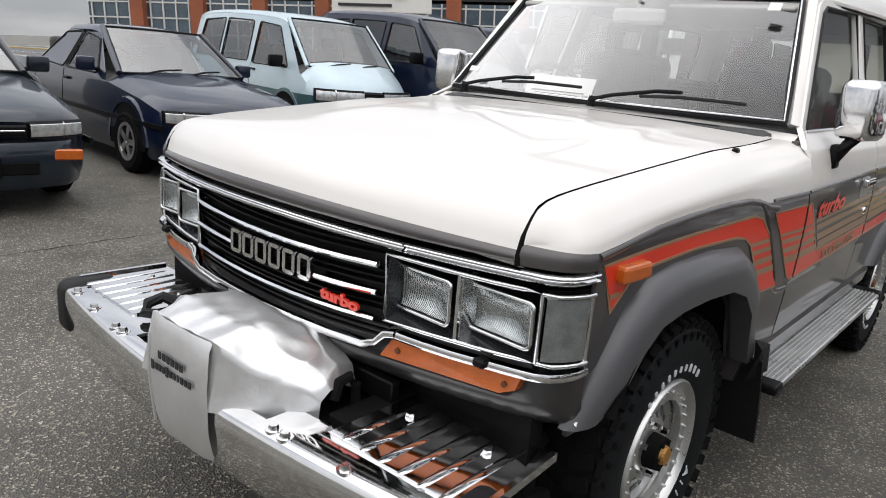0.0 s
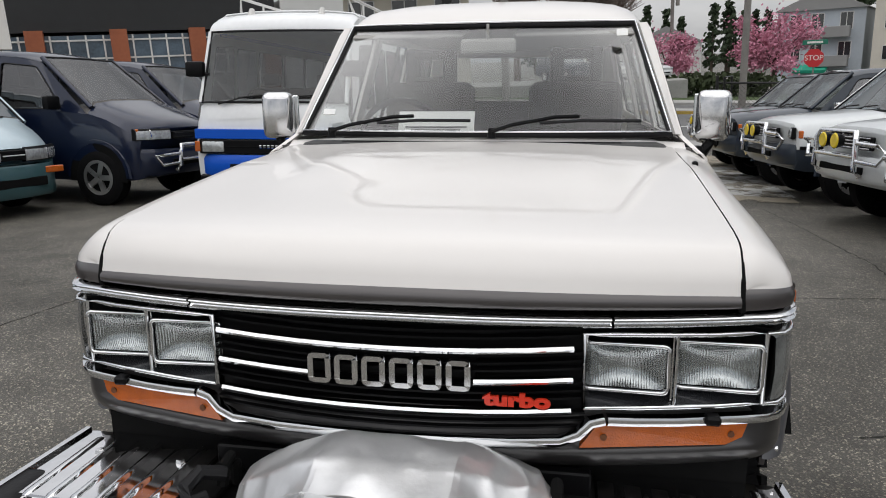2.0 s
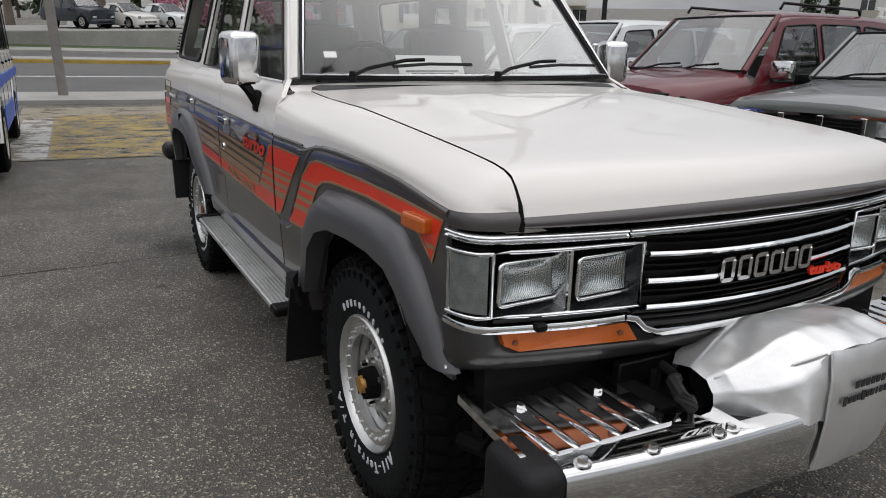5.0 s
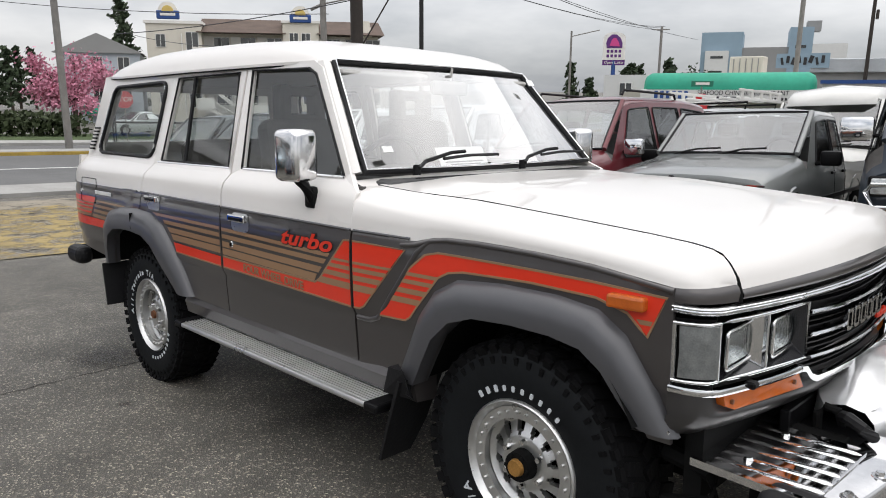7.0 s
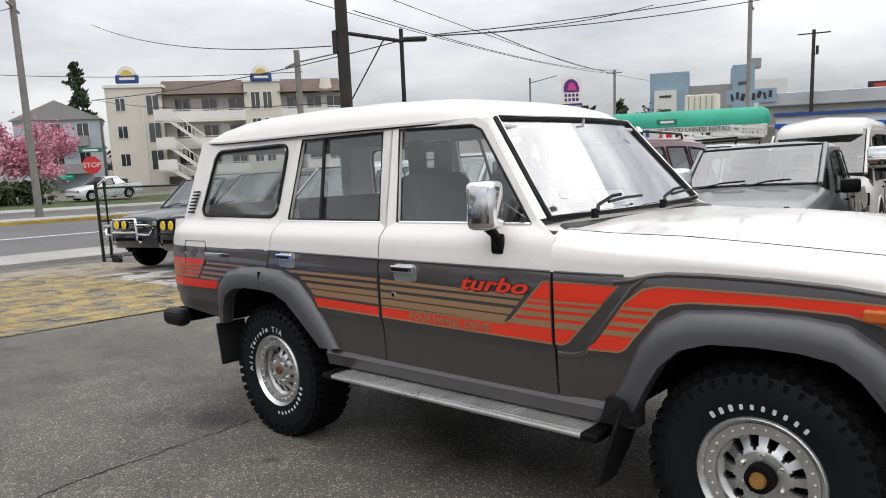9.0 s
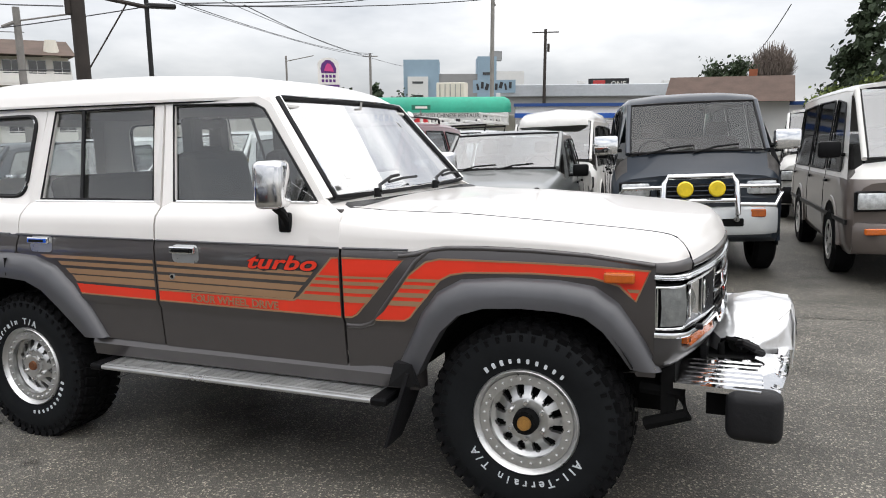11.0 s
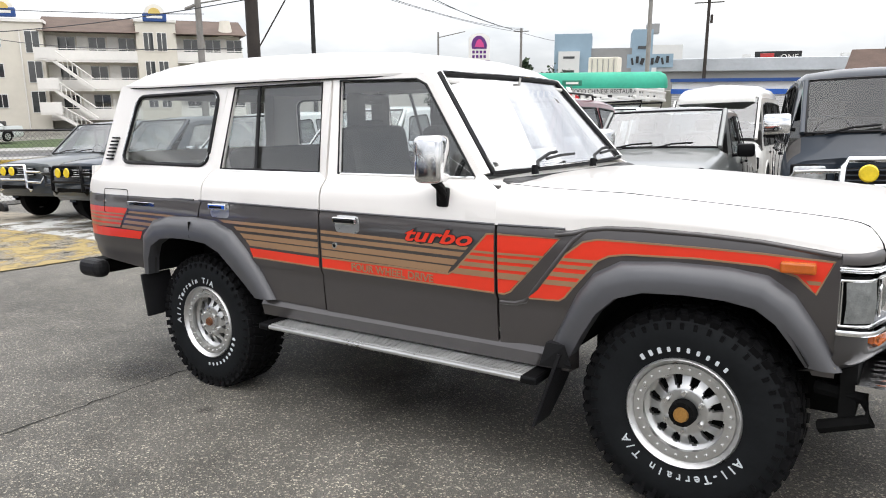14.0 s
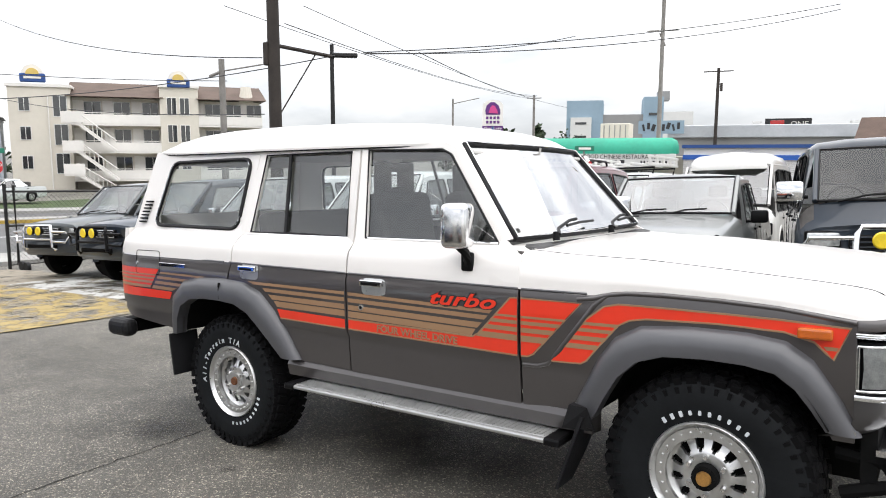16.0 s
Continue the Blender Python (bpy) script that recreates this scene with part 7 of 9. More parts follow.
for x, w, z in ((-0.62, 0.45, 1.86), (-0.72, 0.60, 1.98), (-0.95, 0.66, 2.05), (-1.4, 0.68, 2.11), (-3.8, 0.68, 2.12), (-4.3, 0.66, 2.05), (-4.5, 0.62, 1.92)):
    rows.append([(x, -w * 1.02, 1.80), (x, -w, 1.80 + (z - 1.80) * 0.55), (x, -w * 0.88, 1.80 + (z - 1.80) * 0.9), (x, 0, z + 0.03), (x, w * 0.88, 1.80 + (z - 1.80) * 0.9), (x, w, 1.80 + (z - 1.80) * 0.55), (x, w * 1.02, 1.80)])
part("high_roof", loft(rows), OFF_WHITE, high, "white raised roof", True, 50)
rackcar = vehicle("four_wheel_drive", facing_out(-3.25, 7.9, 3), "grey four-wheel drive with a white ladder rack", JEEP, SILVER, None, 0, (-0.85, -3.40), 0.385, screen=((-1.18, 1.18), (-1.80, 1.76)), side_windows=JEEP_WIN, glass_mat=PALE_GLASS, lamp=(0.46, 0.76, 0.86, 0.98, -0.02), bumper=(0.52, 0.78, SLATE, 0.10), mirrors=(-1.55, 1.10, BLACK_PLASTIC, 1.0))
for x in (-2.0, -3.4):
    part("rack_foot", tube([(x, -0.62, 1.80), (x, -0.66, 1.92), (x, 0.66, 1.92), (x, 0.62, 1.80)], 0.02, 6), BLACK_PLASTIC, rackcar)
for k in range(5):
    part("rack_slat", box((-2.7, -0.6 + 0.3 * k, 1.99), (2.0, 0.06, 0.05), 0.01, 1), OFF_WHITE, rackcar)
for y in (-0.63, 0.63):
    for z in (1.97, 2.12):
        part("rack_rail", box((-2.7, y, z), (2.05, 0.03, 0.05), 0.008, 1), OFF_WHITE, rackcar)
    for k in range(5):
        part("rack_post", box((-3.6 + 0.45 * k, y, 2.05), (0.12, 0.028, 0.14), 0.006, 1), OFF_WHITE, rackcar)
vehicle("saloon_car", facing_out(*far(-6.0, 10.5), 0), "maroon estate car in the second row", SEDAN, MAROON, None, 0, (-0.82, -3.35), 0.305, screen=((-1.28, 0.90), (-2.02, 1.36)), side_windows=SEDAN_WIN, glass_mat=PALE_GLASS, lamp=(0.42, 0.72, 0.56, 0.68, -0.035), bumper=(0.22, 0.50, MAROON, 0.06), mirrors=(-1.62, 0.93, MAROON, 0.95))

# the bus
BUS = [(0.0, 0.42, 0.98, 1.10, 0.93, 0.86), (-0.04, 0.34, 1.06, 1.22, 0.985, 0.90), (-0.08, 0.32, 1.14, 1.32, 0.995, 0.90), (-0.38, 0.32, 1.20, 2.15, 0.995, 0.88), (-0.43, 0.32, 1.20, 2.23, 0.995, 0.88), (-0.52, 0.32, 1.20, 2.30, 0.995, 0.88), (-0.75, 0.32, 1.20, 2.36, 0.995, 0.88), (-1.2, 0.32, 1.20, 2.39, 0.995, 0.88), (-5.8, 0.34, 1.20, 2.39, 0.995, 0.88), (-6.2, 0.40, 1.15, 2.22, 0.97, 0.86)]
BUS_WIN = ([(-0.42, 1.22), (-0.60, 1.96), (-1.10, 2.00), (-1.10, 1.22)],) + tuple([(-1.9 - 0.95 * k, 1.26), (-1.9 - 0.95 * k, 1.98), (-2.75 - 0.95 * k, 1.98), (-2.75 - 0.95 * k, 1.26)] for k in range(4)) + ([(-1.20, 1.22), (-1.20, 1.98), (-1.80, 1.98), (-1.80, 1.22)],)
bus = vehicle("minibus", on_lot(-4.50, -3.25, 0.05, 1.2), "white minibus with blue stripes and a roof rack", BUS, BUS_WHITE, None, 0, (-1.05, -4.35), 0.36, screen=((-0.085, 1.27), (-0.40, 2.14)), side_windows=BUS_WIN, category="bus",
              lamp=(0.58, 0.85, 0.715, 0.845, 0.055), grille=(0.90, 0.695, 0.865, DARK, 1), bumper=(0.42, 0.685, BUS_BLUE, 0.06), mirrors=(-0.16, 1.62, BLACK_PLASTIC, 1.2), screen_in=0.96, screen_glass=BUS_GLASS, bow=0.05)
for s in (-1, 1):
    part("indicator", box((-0.005, s * 0.918, 0.782), (0.09, 0.085, 0.125), 0.012, 2, (0, 0, s * -20)), ORANGE_LENS, bus)
    part("stripe", box((-3.1, s * 0.992, 0.93), (5.9, 0.03, 0.11)), BUS_BLUE, bus)
    part("lower_panel", box((-3.4, s * 0.985, 0.50), (3.6, 0.03, 0.24)), BUS_BLUE, bus)
    part("stripe", box((-3.2, s * 0.915, 2.12), (5.0, 0.03, 0.05), 0, 1, (s * 12, 0, 0)), BUS_BLUE, bus)
part("chin", box((-0.06, 0, 0.39), (0.16, 1.84, 0.11), 0.02, 1), BLACK_PLASTIC, bus)
part("stripe", box((-0.008, 0, 0.928), (0.066, 1.90, 0.115), 0.006, 1), BUS_BLUE, bus)
bm = bmesh.new()
for k in range(6):
    add_box(bm, (0.036, -0.125 + 0.05 * k, 0.785), (0.008, 0.034, 0.036), 0.004, 1)
part("badge_letter_plate", bm, DULL_CHROME, bus)
part("rack_rail", tube([(-1.0, -0.75, 2.36), (-0.9, -0.70, 2.57), (-0.9, 0.70, 2.57), (-1.0, 0.75, 2.36)], 0.02, 6), OFF_WHITE, bus)
for s in (-1, 1):
    part("rack_rail", tube([(-0.9, s * 0.70, 2.57), (-5.6, s * 0.70, 2.57), (-5.7, s * 0.72, 2.36)], 0.02, 6), OFF_WHITE, bus)
    part("roof_lamp", cyl((-0.62, s * 0.45, 2.31), (-0.66, s * 0.45, 2.41), 0.05, 0.03, 10), OFF_WHITE, bus)
    for k in range(5):
        part("rack_post", tube([(-1.6 - 0.9 * k, s * 0.70, 2.36), (-1.6 - 0.9 * k, s * 0.70, 2.57)], 0.014, 5), OFF_WHITE, bus)
# ---- lot markings, cracks, fence, street ----
def sheet_on_lot(name, outline, z, material, label, category, kind="structure"):
    bm = bmesh.new()
    bm.faces.new([bm.verts.new((x, y, 0)) for x, y in outline])
    for co, no in [((0, y, 0), (0, 1, 0)) for y in (1.2, 1.5, 1.8, 2.1, 2.4)] + [((x, 0, 0), (1, 0, 0)) for x in (-15.5, -14, -13)]:
        bmesh.ops.bisect_plane(bm, geom=bm.verts[:] + bm.edges[:] + bm.faces[:], plane_co=co, plane_no=no)
    for v in bm.verts:
        v.co.z = z + 0.006 - dip(v.co.x, v.co.y)
    ob = part(name, bm, material, None, face_to=(0, 0, 1))
    ob.matrix_world = LOT
    return tagged(ob, label, category, kind=kind)


YELLOW_PAINT = worn_paint("worn_yellow_paint", (0.30, 0.225, 0.085), 0.47)
PALE_PAINT = worn_paint("worn_white_paint", (0.42, 0.42, 0.40), 0.46)
TAN_GRIT = worn_paint("tan_grit", (0.24, 0.21, 0.16), 0.40)
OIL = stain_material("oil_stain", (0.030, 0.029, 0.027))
sheet_on_lot("lot_grit", [(-15.5, -2.6), (-6.7, -2.5), (-6.6, 3.2), (-15.5, 3.6)], 0.004, TAN_GRIT, "tan grit over old lot paint", "ground paint")
sheet_on_lot("lot_paint", [(-13.2, -1.93), (-6.75, -1.93), (-6.55, 1.9), (-9.6, 2.0), (-13.4, 1.9)], 0.008, YELLOW_PAINT, "worn yellow paint on the asphalt", "ground paint")
sheet_on_lot("lot_paint", [(-12.5, -2.45), (-6.8, -2.45), (-6.75, -1.96), (-12.6, -1.96)], 0.008, PALE_PAINT, "worn white paint on the asphalt", "ground paint")
sheet_on_lot("lot_paint", [(-11.6, 2.0), (-7.4, 2.0), (-7.0, 3.3), (-11.6, 3.4)], 0.008, PALE_PAINT, "worn white paint on the asphalt", "ground paint")
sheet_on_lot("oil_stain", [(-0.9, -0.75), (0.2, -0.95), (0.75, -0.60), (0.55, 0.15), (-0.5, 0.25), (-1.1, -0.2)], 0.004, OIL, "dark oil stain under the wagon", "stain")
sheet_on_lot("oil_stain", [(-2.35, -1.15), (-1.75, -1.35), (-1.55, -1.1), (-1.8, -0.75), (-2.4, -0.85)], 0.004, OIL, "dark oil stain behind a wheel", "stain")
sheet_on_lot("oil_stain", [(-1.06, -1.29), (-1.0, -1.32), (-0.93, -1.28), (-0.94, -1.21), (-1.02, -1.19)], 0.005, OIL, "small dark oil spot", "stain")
sheet_on_lot("oil_stain", [(0.2, 1.9), (0.7, 1.6), (0.9, 2.1), (0.5, 2.5)], 0.004, OIL, "dark oil stain beside the wagon", "stain")


def crack(pts, width, seed):
    rnd = random.Random(seed)
    bm = bmesh.new()
    row = []
    for (x0, y0), (x1, y1) in zip(pts, pts[1:]):
        n = max(3, int(math.hypot(x1 - x0, y1 - y0) / 0.06))
        for k in range(n):
            t = k / n
            row.append((x0 + (x1 - x0) * t + rnd.uniform(-0.012, 0.012), y0 + (y1 - y0) * t + rnd.uniform(-0.012, 0.012)))
    a = []
    for k, (x, y) in enumerate(row):
        q = row[min(k + 1, len(row) - 1)]
        p = row[max(k - 1, 0)]
        d = Vector((q[0] - p[0], q[1] - p[1])).normalized()
        w = width * rnd.uniform(0.25, 1.0)
        a.append((bm.verts.new((x - d.y * w, y + d.x * w, 0.003 - dip(x, y))), bm.verts.new((x + d.y * w, y - d.x * w, 0.003 - dip(x, y)))))
    for (p, q), (r, s2) in zip(a, a[1:]):
        bm.faces.new((p, q, s2, r))
    ob = part("asphalt_crack", bm, mat("crack_dirt", (0.022, 0.022, 0.018), 0.95, 0, 12, 0.4), None, face_to=(0, 0, 1))
    ob.matrix_world = LOT
    return tagged(ob, "dark crack in the asphalt", "crack", kind="structure")


crack([(-1.35, -2.75), (-1.6, -2.13), (-1.66, -1.5), (-1.70, -0.82), (-1.75, 0.3), (-1.8, 2.5)], 0.008, 1)
crack([(-6, 2.6), (-3, 2.75), (0, 2.55), (3.2, 2.7), (6, 2.6)], 0.007, 2)
crack([(0.4, 1.5), (0.2, 2.2), (-0.6, 2.7), (-0.9, 3.4)], 0.007, 3)
crack([(-4.2, -3.2), (-2.2, -3.0), (0.5, -3.3), (3, -3.1)], 0.006, 4)

# pavement, street, median, lines
CONCRETE = mat("pavement_concrete", (0.30, 0.295, 0.28), 0.85, 0, 0.9, 0.18, 0.3, 40)
KERB_YELLOW = mat("yellow_kerb_paint", (0.36, 0.25, 0.05), 0.8, 0, 1.5, 0.3)
LINE_PAINT = mat("road_line_paint", (0.62, 0.62, 0.60), 0.7, 0, 2, 0.15)
STREET = mat("street_asphalt", (0.105, 0.105, 0.104), 0.85, 0, 0.4, 0.18, 0.3, 60)
GRASS = mat("verge_green", (0.045, 0.07, 0.02), 0.95, 0, 1.2, 0.45, 0.8, 30)


def strip(name, x0, x1, lift, material, label, category, y0=-120, y1=160, thick=0.0):
    """A band along the street, following the ground."""
    bm = bmesh.new()
    ys = [y for y in (-120, -60, -30, -16, -8, 0, 8, 17, 30, 60, 160) if y0 <= y <= y1]
    top = [[bm.verts.new((x, y, ground_z(x, y) + lift)) for x in (x0, x1)] for y in ys]
    for a, b in zip(top, top[1:]):
        bm.faces.new((a[0], a[1], b[1], b[0]))
    if thick:
        low = [[bm.verts.new((x, y, ground_z(x, y) + lift - thick)) for x in (x0, x1)] for y in ys]
        for k in range(len(ys) - 1):
            for j in (0, 1):
                bm.faces.new((top[k][j], top[k + 1][j], low[k + 1][j], low[k][j]))
    return tagged(part(name, bm, material, None, face_to=(0, 0, 1)), label, category, kind="structure")


strip("road", -36.0, -18.6, 0.012, STREET, "wide grey street beyond the fence", "road")
strip("pavement", -18.5, -16.6, 0.10, CONCRETE, "pale concrete pavement along the street", "pavement", thick=0.2)
strip("road_line", -24.0, -23.8, 0.020, LINE_PAINT, "white line painted on the street", "road marking")
strip("median", -31.4, -30.0, 0.16, CONCRETE, "raised concrete median with yellow kerb", "median", thick=0.25)
strip("median_kerb", -29.98, -29.8, 0.14, KERB_YELLOW, "yellow painted kerb of the median", "kerb", thick=0.25)
strip("pavement", -38.5, -36.1, 0.14, CONCRETE, "concrete pavement across the street", "pavement", thick=0.25)
strip("verge", -46.0, -38.6, 0.10, GRASS, "green verge across the street", "grass")

BLACK_STEEL = mat("black_steel", (0.014, 0.014, 0.014), 0.5, 0.3, 6, 0.2)
WOOD_POLE = mat("tarred_wood", (0.030, 0.024, 0.020), 0.85, 0, 3, 0.35, 0.5, 40)
GREY_POLE = mat("weathered_pole", (0.20, 0.19, 0.175), 0.85, 0, 3, 0.2, 0.4, 30)
FENCE_X = -15.4
fence = thing("chain_link_fence", Matrix.Identity(4), "black chain-link fence along the street", "fence", kind="structure")
posts = [3.6, 6.3, 9.0, 11.7, 14.4, 17.1]
for y in posts:
    z = ground_z(FENCE_X, y)
    part("post", cyl((FENCE_X, y, z - 0.1), (FENCE_X, y, z + 1.95), 0.038, None, 10), BLACK_STEEL, fence)
for h in (0.10, 1.0, 1.78):
    part("rail", tube([(FENCE_X, y, ground_z(FENCE_X, y) + h) for y in posts], 0.024 if h > 0.2 else 0.012, 8), BLACK_STEEL, fence)
bm = bmesh.new()
y0, y1, step = posts[0], posts[-1], 0.11
n = int((y1 - y0 + 1.7) / step)
for k in range(n):
    for sg in (1, -1):
        a = y0 + k * step - (1.7 if sg > 0 else 0)
        pts = []
        for t in (0.0, 1.0):
            pts.append([a + sg * 1.7 * t, 0.10 + 1.68 * t])
        if sg < 0:
            pts = [[y0 + k * step, 0.10], [y0 + k * step - 1.7, 1.78]]
        # clip to the fence's ends
        (ya, za), (yb, zb2) = pts
        lo, hi = 0.0, 1.0
        for lim, up in ((y0, True), (y1, False)):
            if yb != ya:
                t = (lim - ya) / (yb - ya)
                if (up and yb > ya) or (not up and yb < ya):
                    lo = max(lo, t)
                else:
                    hi = min(hi, t)
        if hi <= lo:
            continue
        e = [(ya + (yb - ya) * t, za + (zb2 - za) * t) for t in (lo, hi)]
        add_tube(bm, [(FENCE_X, yy, ground_z(FENCE_X, yy) + zz) for yy, zz in e], 0.0035, 3)
tagged(part("fence_mesh", bm, BLACK_STEEL, fence), kind="stuff")
# sliding gate end with its rollers
gate = thing("gate", Matrix.Identity(4), "end of a black sliding gate with rollers", "gate")
gz = ground_z(-15.2, 3.7)
part("gate_frame", tube([(-15.3, 3.75, gz + 0.12), (-15.3, 3.75, gz + 1.9), (-16.0, 4.05, gz + 1.9), (-16.0, 4.05, gz + 0.12)], 0.03, 8, True), BLACK_STEEL, gate)
for dx in (0, 0.22):
    part("roller", cyl((-14.9 + dx, 3.62, gz + 0.11), (-14.9 + dx, 3.70, gz + 0.11), 0.105, None, 16), BLACK_RUBBER, gate)
part("roller_bracket", tube([(-15.3, 3.72, gz + 0.12), (-14.65, 3.68, gz + 0.12)], 0.025, 6), BLACK_STEEL, gate)

# ---- poles and wires ----
def pole(x, y, top, r, material, label, arms=(), base=None):
    x, y = far(x, y)
    z = ground_z(x, y) if base is None else base
    p = thing("utility_pole", Matrix.Translation((x, y, 0)), label, "pole", "utility poles")
    part("shaft", cyl((0, 0, z - 0.3), (0, 0, top), r, r * 0.8, 12), material, p, "", True, 40)
    for (dx, dy, za), (ex, ey, zb2), rr in arms:
        part("crossarm", tube([(dx, dy, za), (ex, ey, zb2)], rr, 6), material, p)
    return p


p = pole(-12.36, 9.14, 13.5, 0.165, WOOD_POLE, "tall tarred wooden utility pole beside the lot", (((-0.12, -0.14, 4.35), (0.95, 1.05, 4.08), 0.05), ((0.66, 0.78, 4.15), (0.09, 0.11, 2.7), 0.02)))
part("transformer_bracket", box((-0.1, -0.12, 4.1), (0.16, 0.16, 0.55), 0.02, 1), WOOD_POLE, p)
p = pole(-13.54, 12.34, 4.80, 0.075, BLACK_STEEL, "black lamp post with a flat lamp head")
part("lamp_head", box((0.25, 0.26, 4.50), (0.75, 0.30, 0.12), 0.03, 1, (0, 0, 46)), BLACK_STEEL, p)
p = pole(-21.7, 14.75, 5.2, 0.14, GREY_POLE, "weathered grey pole across the lot", (((0, 0, 4.75), (1.3, 0.9, 5.0), 0.03), ((0, -0.1, 4.7), (-0.35, -0.3, 4.55), 0.06)))
pole(-33.7, 9.1, 8.4, 0.17, GREY_POLE, "grey utility pole across the street", (((-0.9, 0.5, 7.85), (0.9, -0.5, 7.95), 0.05),))
pole(-32.8, 45.3, 6.0, 0.09, GREY_POLE, "street lamp with a long arm", (((0, 0, 5.6), (1.7, 1.2, 6.05), 0.04),))
pole(-32.3, 57.4, 7.0, 0.13, GREY_POLE, "distant grey utility pole", (((-0.6, -0.3, 6.75), (0.6, 0.3, 6.75), 0.05),))
pole(-15.3, 43.4, 11.5, 0.15, GREY_POLE, "tall utility pole behind the restaurant", (((-0.9, -0.3, 9.35), (0.9, 0.3, 9.35), 0.05), ((-0.2, 0, 9.2), (0.2, 0, 8.4), 0.05)))
pole(-14.9, 54.0, 8.0, 0.14, WOOD_POLE, "dark utility pole behind the restaurant", (((-1.0, -0.2, 7.75), (1.0, 0.2, 7.75), 0.05), ((0.25, 0, 6.9), (0.25, 0, 6.3), 0.10)))
pole(-55.8, 9.1, 6.7, 0.15, GREY_POLE, "distant utility pole with transformers", (((-0.2, -0.9, 6.3), (0.2, 0.9, 6.3), 0.06), ((0, 0.35, 5.6), (0, 0.35, 4.9), 0.14)))
pole(-21.3, -3.0, 4.2, 0.22, BLACK_STEEL, "thick black sign pole behind the bus")
pole(-18.5, -1.0, 9.0, 0.12, GREY_POLE, "grey pole near the street")
WIRE = mat("wire_black", (0.02, 0.02, 0.022), 0.6)


def wire(a, b, sag, r=0.014):
    a, b = Vector((*far(*a[:2]), a[2])), Vector((*far(*b[:2]), b[2]))
    pts = [a.lerp(b, t) - Vector((0, 0, sag * 4 * t * (1 - t))) for t in np.linspace(0, 1, 13)]
    tagged(part("overhead_wire", tube(pts, r, 4), WIRE), "black overhead wire between poles", "wire", "overhead wires")


wire((-12.04, 12.01, 4.43), (-3.31, 30.05, 7.5), 0.3)
wire((-12.04, 12.01, 4.39), (-3.31, 30.05, 7.30), 0.45)
wire((-39.08, 14.64, 8.33), (-12.38, 8.79, 3.98), 0.5)
wire((-17.65, 11.82, 6.24), (-31.32, 55.7, 6.52), 0.4)
wire((-16.06, 13.66, 6.35), (-29.71, 58.84, 5.89), 0.4)
wire((-25.42, 8.43, 3.49), (-12.59, 11.49, 4.33), 0.2)
wire((-13.67, 10.69, 5.17), (-32.3, 57.94, 7.04), 0.5)
wire((-11.5, 23.73, 6.26), (-12.18, 12.29, 4.45), 0.2)
wire((-43.83, 16.39, 4.74), (-13.19, 9.5, 2.69), 0.3)
wire((-21.3, -3.0, 4.1), (-33.7, 9.1, 7.9), 0.4)
wire((-46.22, 5.26, 6.54), (-22.25, 15.4, 4.47), 0.4)
wire((-10.91, 13.07, 4.46), (-27.3, 48.89, 6.14), 0.3)
wire((2.11, 16.61, 4.14), (0.35, 36.57, 4.07), 0.2)

# ---- buildings ----
def wall_block(parent, name, frame_m, u0, u1, z0, z1, depth, material, label=""):
    ob = part(name, box(((u0 + u1) / 2, depth / 2, (z0 + z1) / 2), (u1 - u0, depth, z1 - z0)), material, parent, label)
    return ob


def house_window(parent, u, z, w, h, proud=0.0, frame_mat=None, glass_m=None):
    f = part("window", box((u, proud - 0.02, z), (w + 0.12, 0.06, h + 0.12)), frame_mat or FRAME_WHITE, parent)
    part("pane", box((u, proud - 0.055, z), (w, 0.02, h)), glass_m or DARK_GLASS, f)
    part("mullion", box((u, proud - 0.07, z), (0.05, 0.02, h)), frame_mat or FRAME_WHITE, f)
    return f


FRAME_WHITE = mat("window_frame_white", (0.62, 0.62, 0.60), 0.6, 0, 2, 0.06)
CREAM = mat("cream_stucco", (0.60, 0.565, 0.49), 0.9, 0, 0.3, 0.07, 0.2, 12)
CREAM_WHITE = mat("white_balcony_paint", (0.72, 0.70, 0.66), 0.8, 0, 0.5, 0.06)
BROWN_ROOF = mat("brown_roof_shingle", (0.10, 0.070, 0.055), 0.9, 0, 0.8, 0.25, 0.5, 10)
SIGN_BLUE = mat("sign_blue", (0.015, 0.06, 0.22), 0.5, 0, 2, 0.08)
SIGN_YELLOW = mat("sign_yellow", (0.60, 0.44, 0.12), 0.5, 0, 2, 0.08)
BLUE_WALL = mat("blue_grey_siding", (0.24, 0.33, 0.40), 0.85, 0, 0.2, 0.06)
GREY_WALL = mat("grey_siding", (0.26, 0.26, 0.255), 0.85, 0, 0.2, 0.08)
PALE_WALL = mat("pale_wall", (0.60, 0.60, 0.58), 0.85, 0, 0.3, 0.06)
GREEN_AWNING = mat("green_awning_cloth", (0.012, 0.30, 0.19), 0.6, 0, 0.6, 0.16, 0.2, 6)
BRICK_RED = mat("orange_brick", (0.30, 0.095, 0.045), 0.85, 0, 1.0, 0.2, 0.3, 12)
BLACK_CLAD = mat("black_cladding", (0.018, 0.019, 0.020), 0.7, 0, 0.4, 0.25)

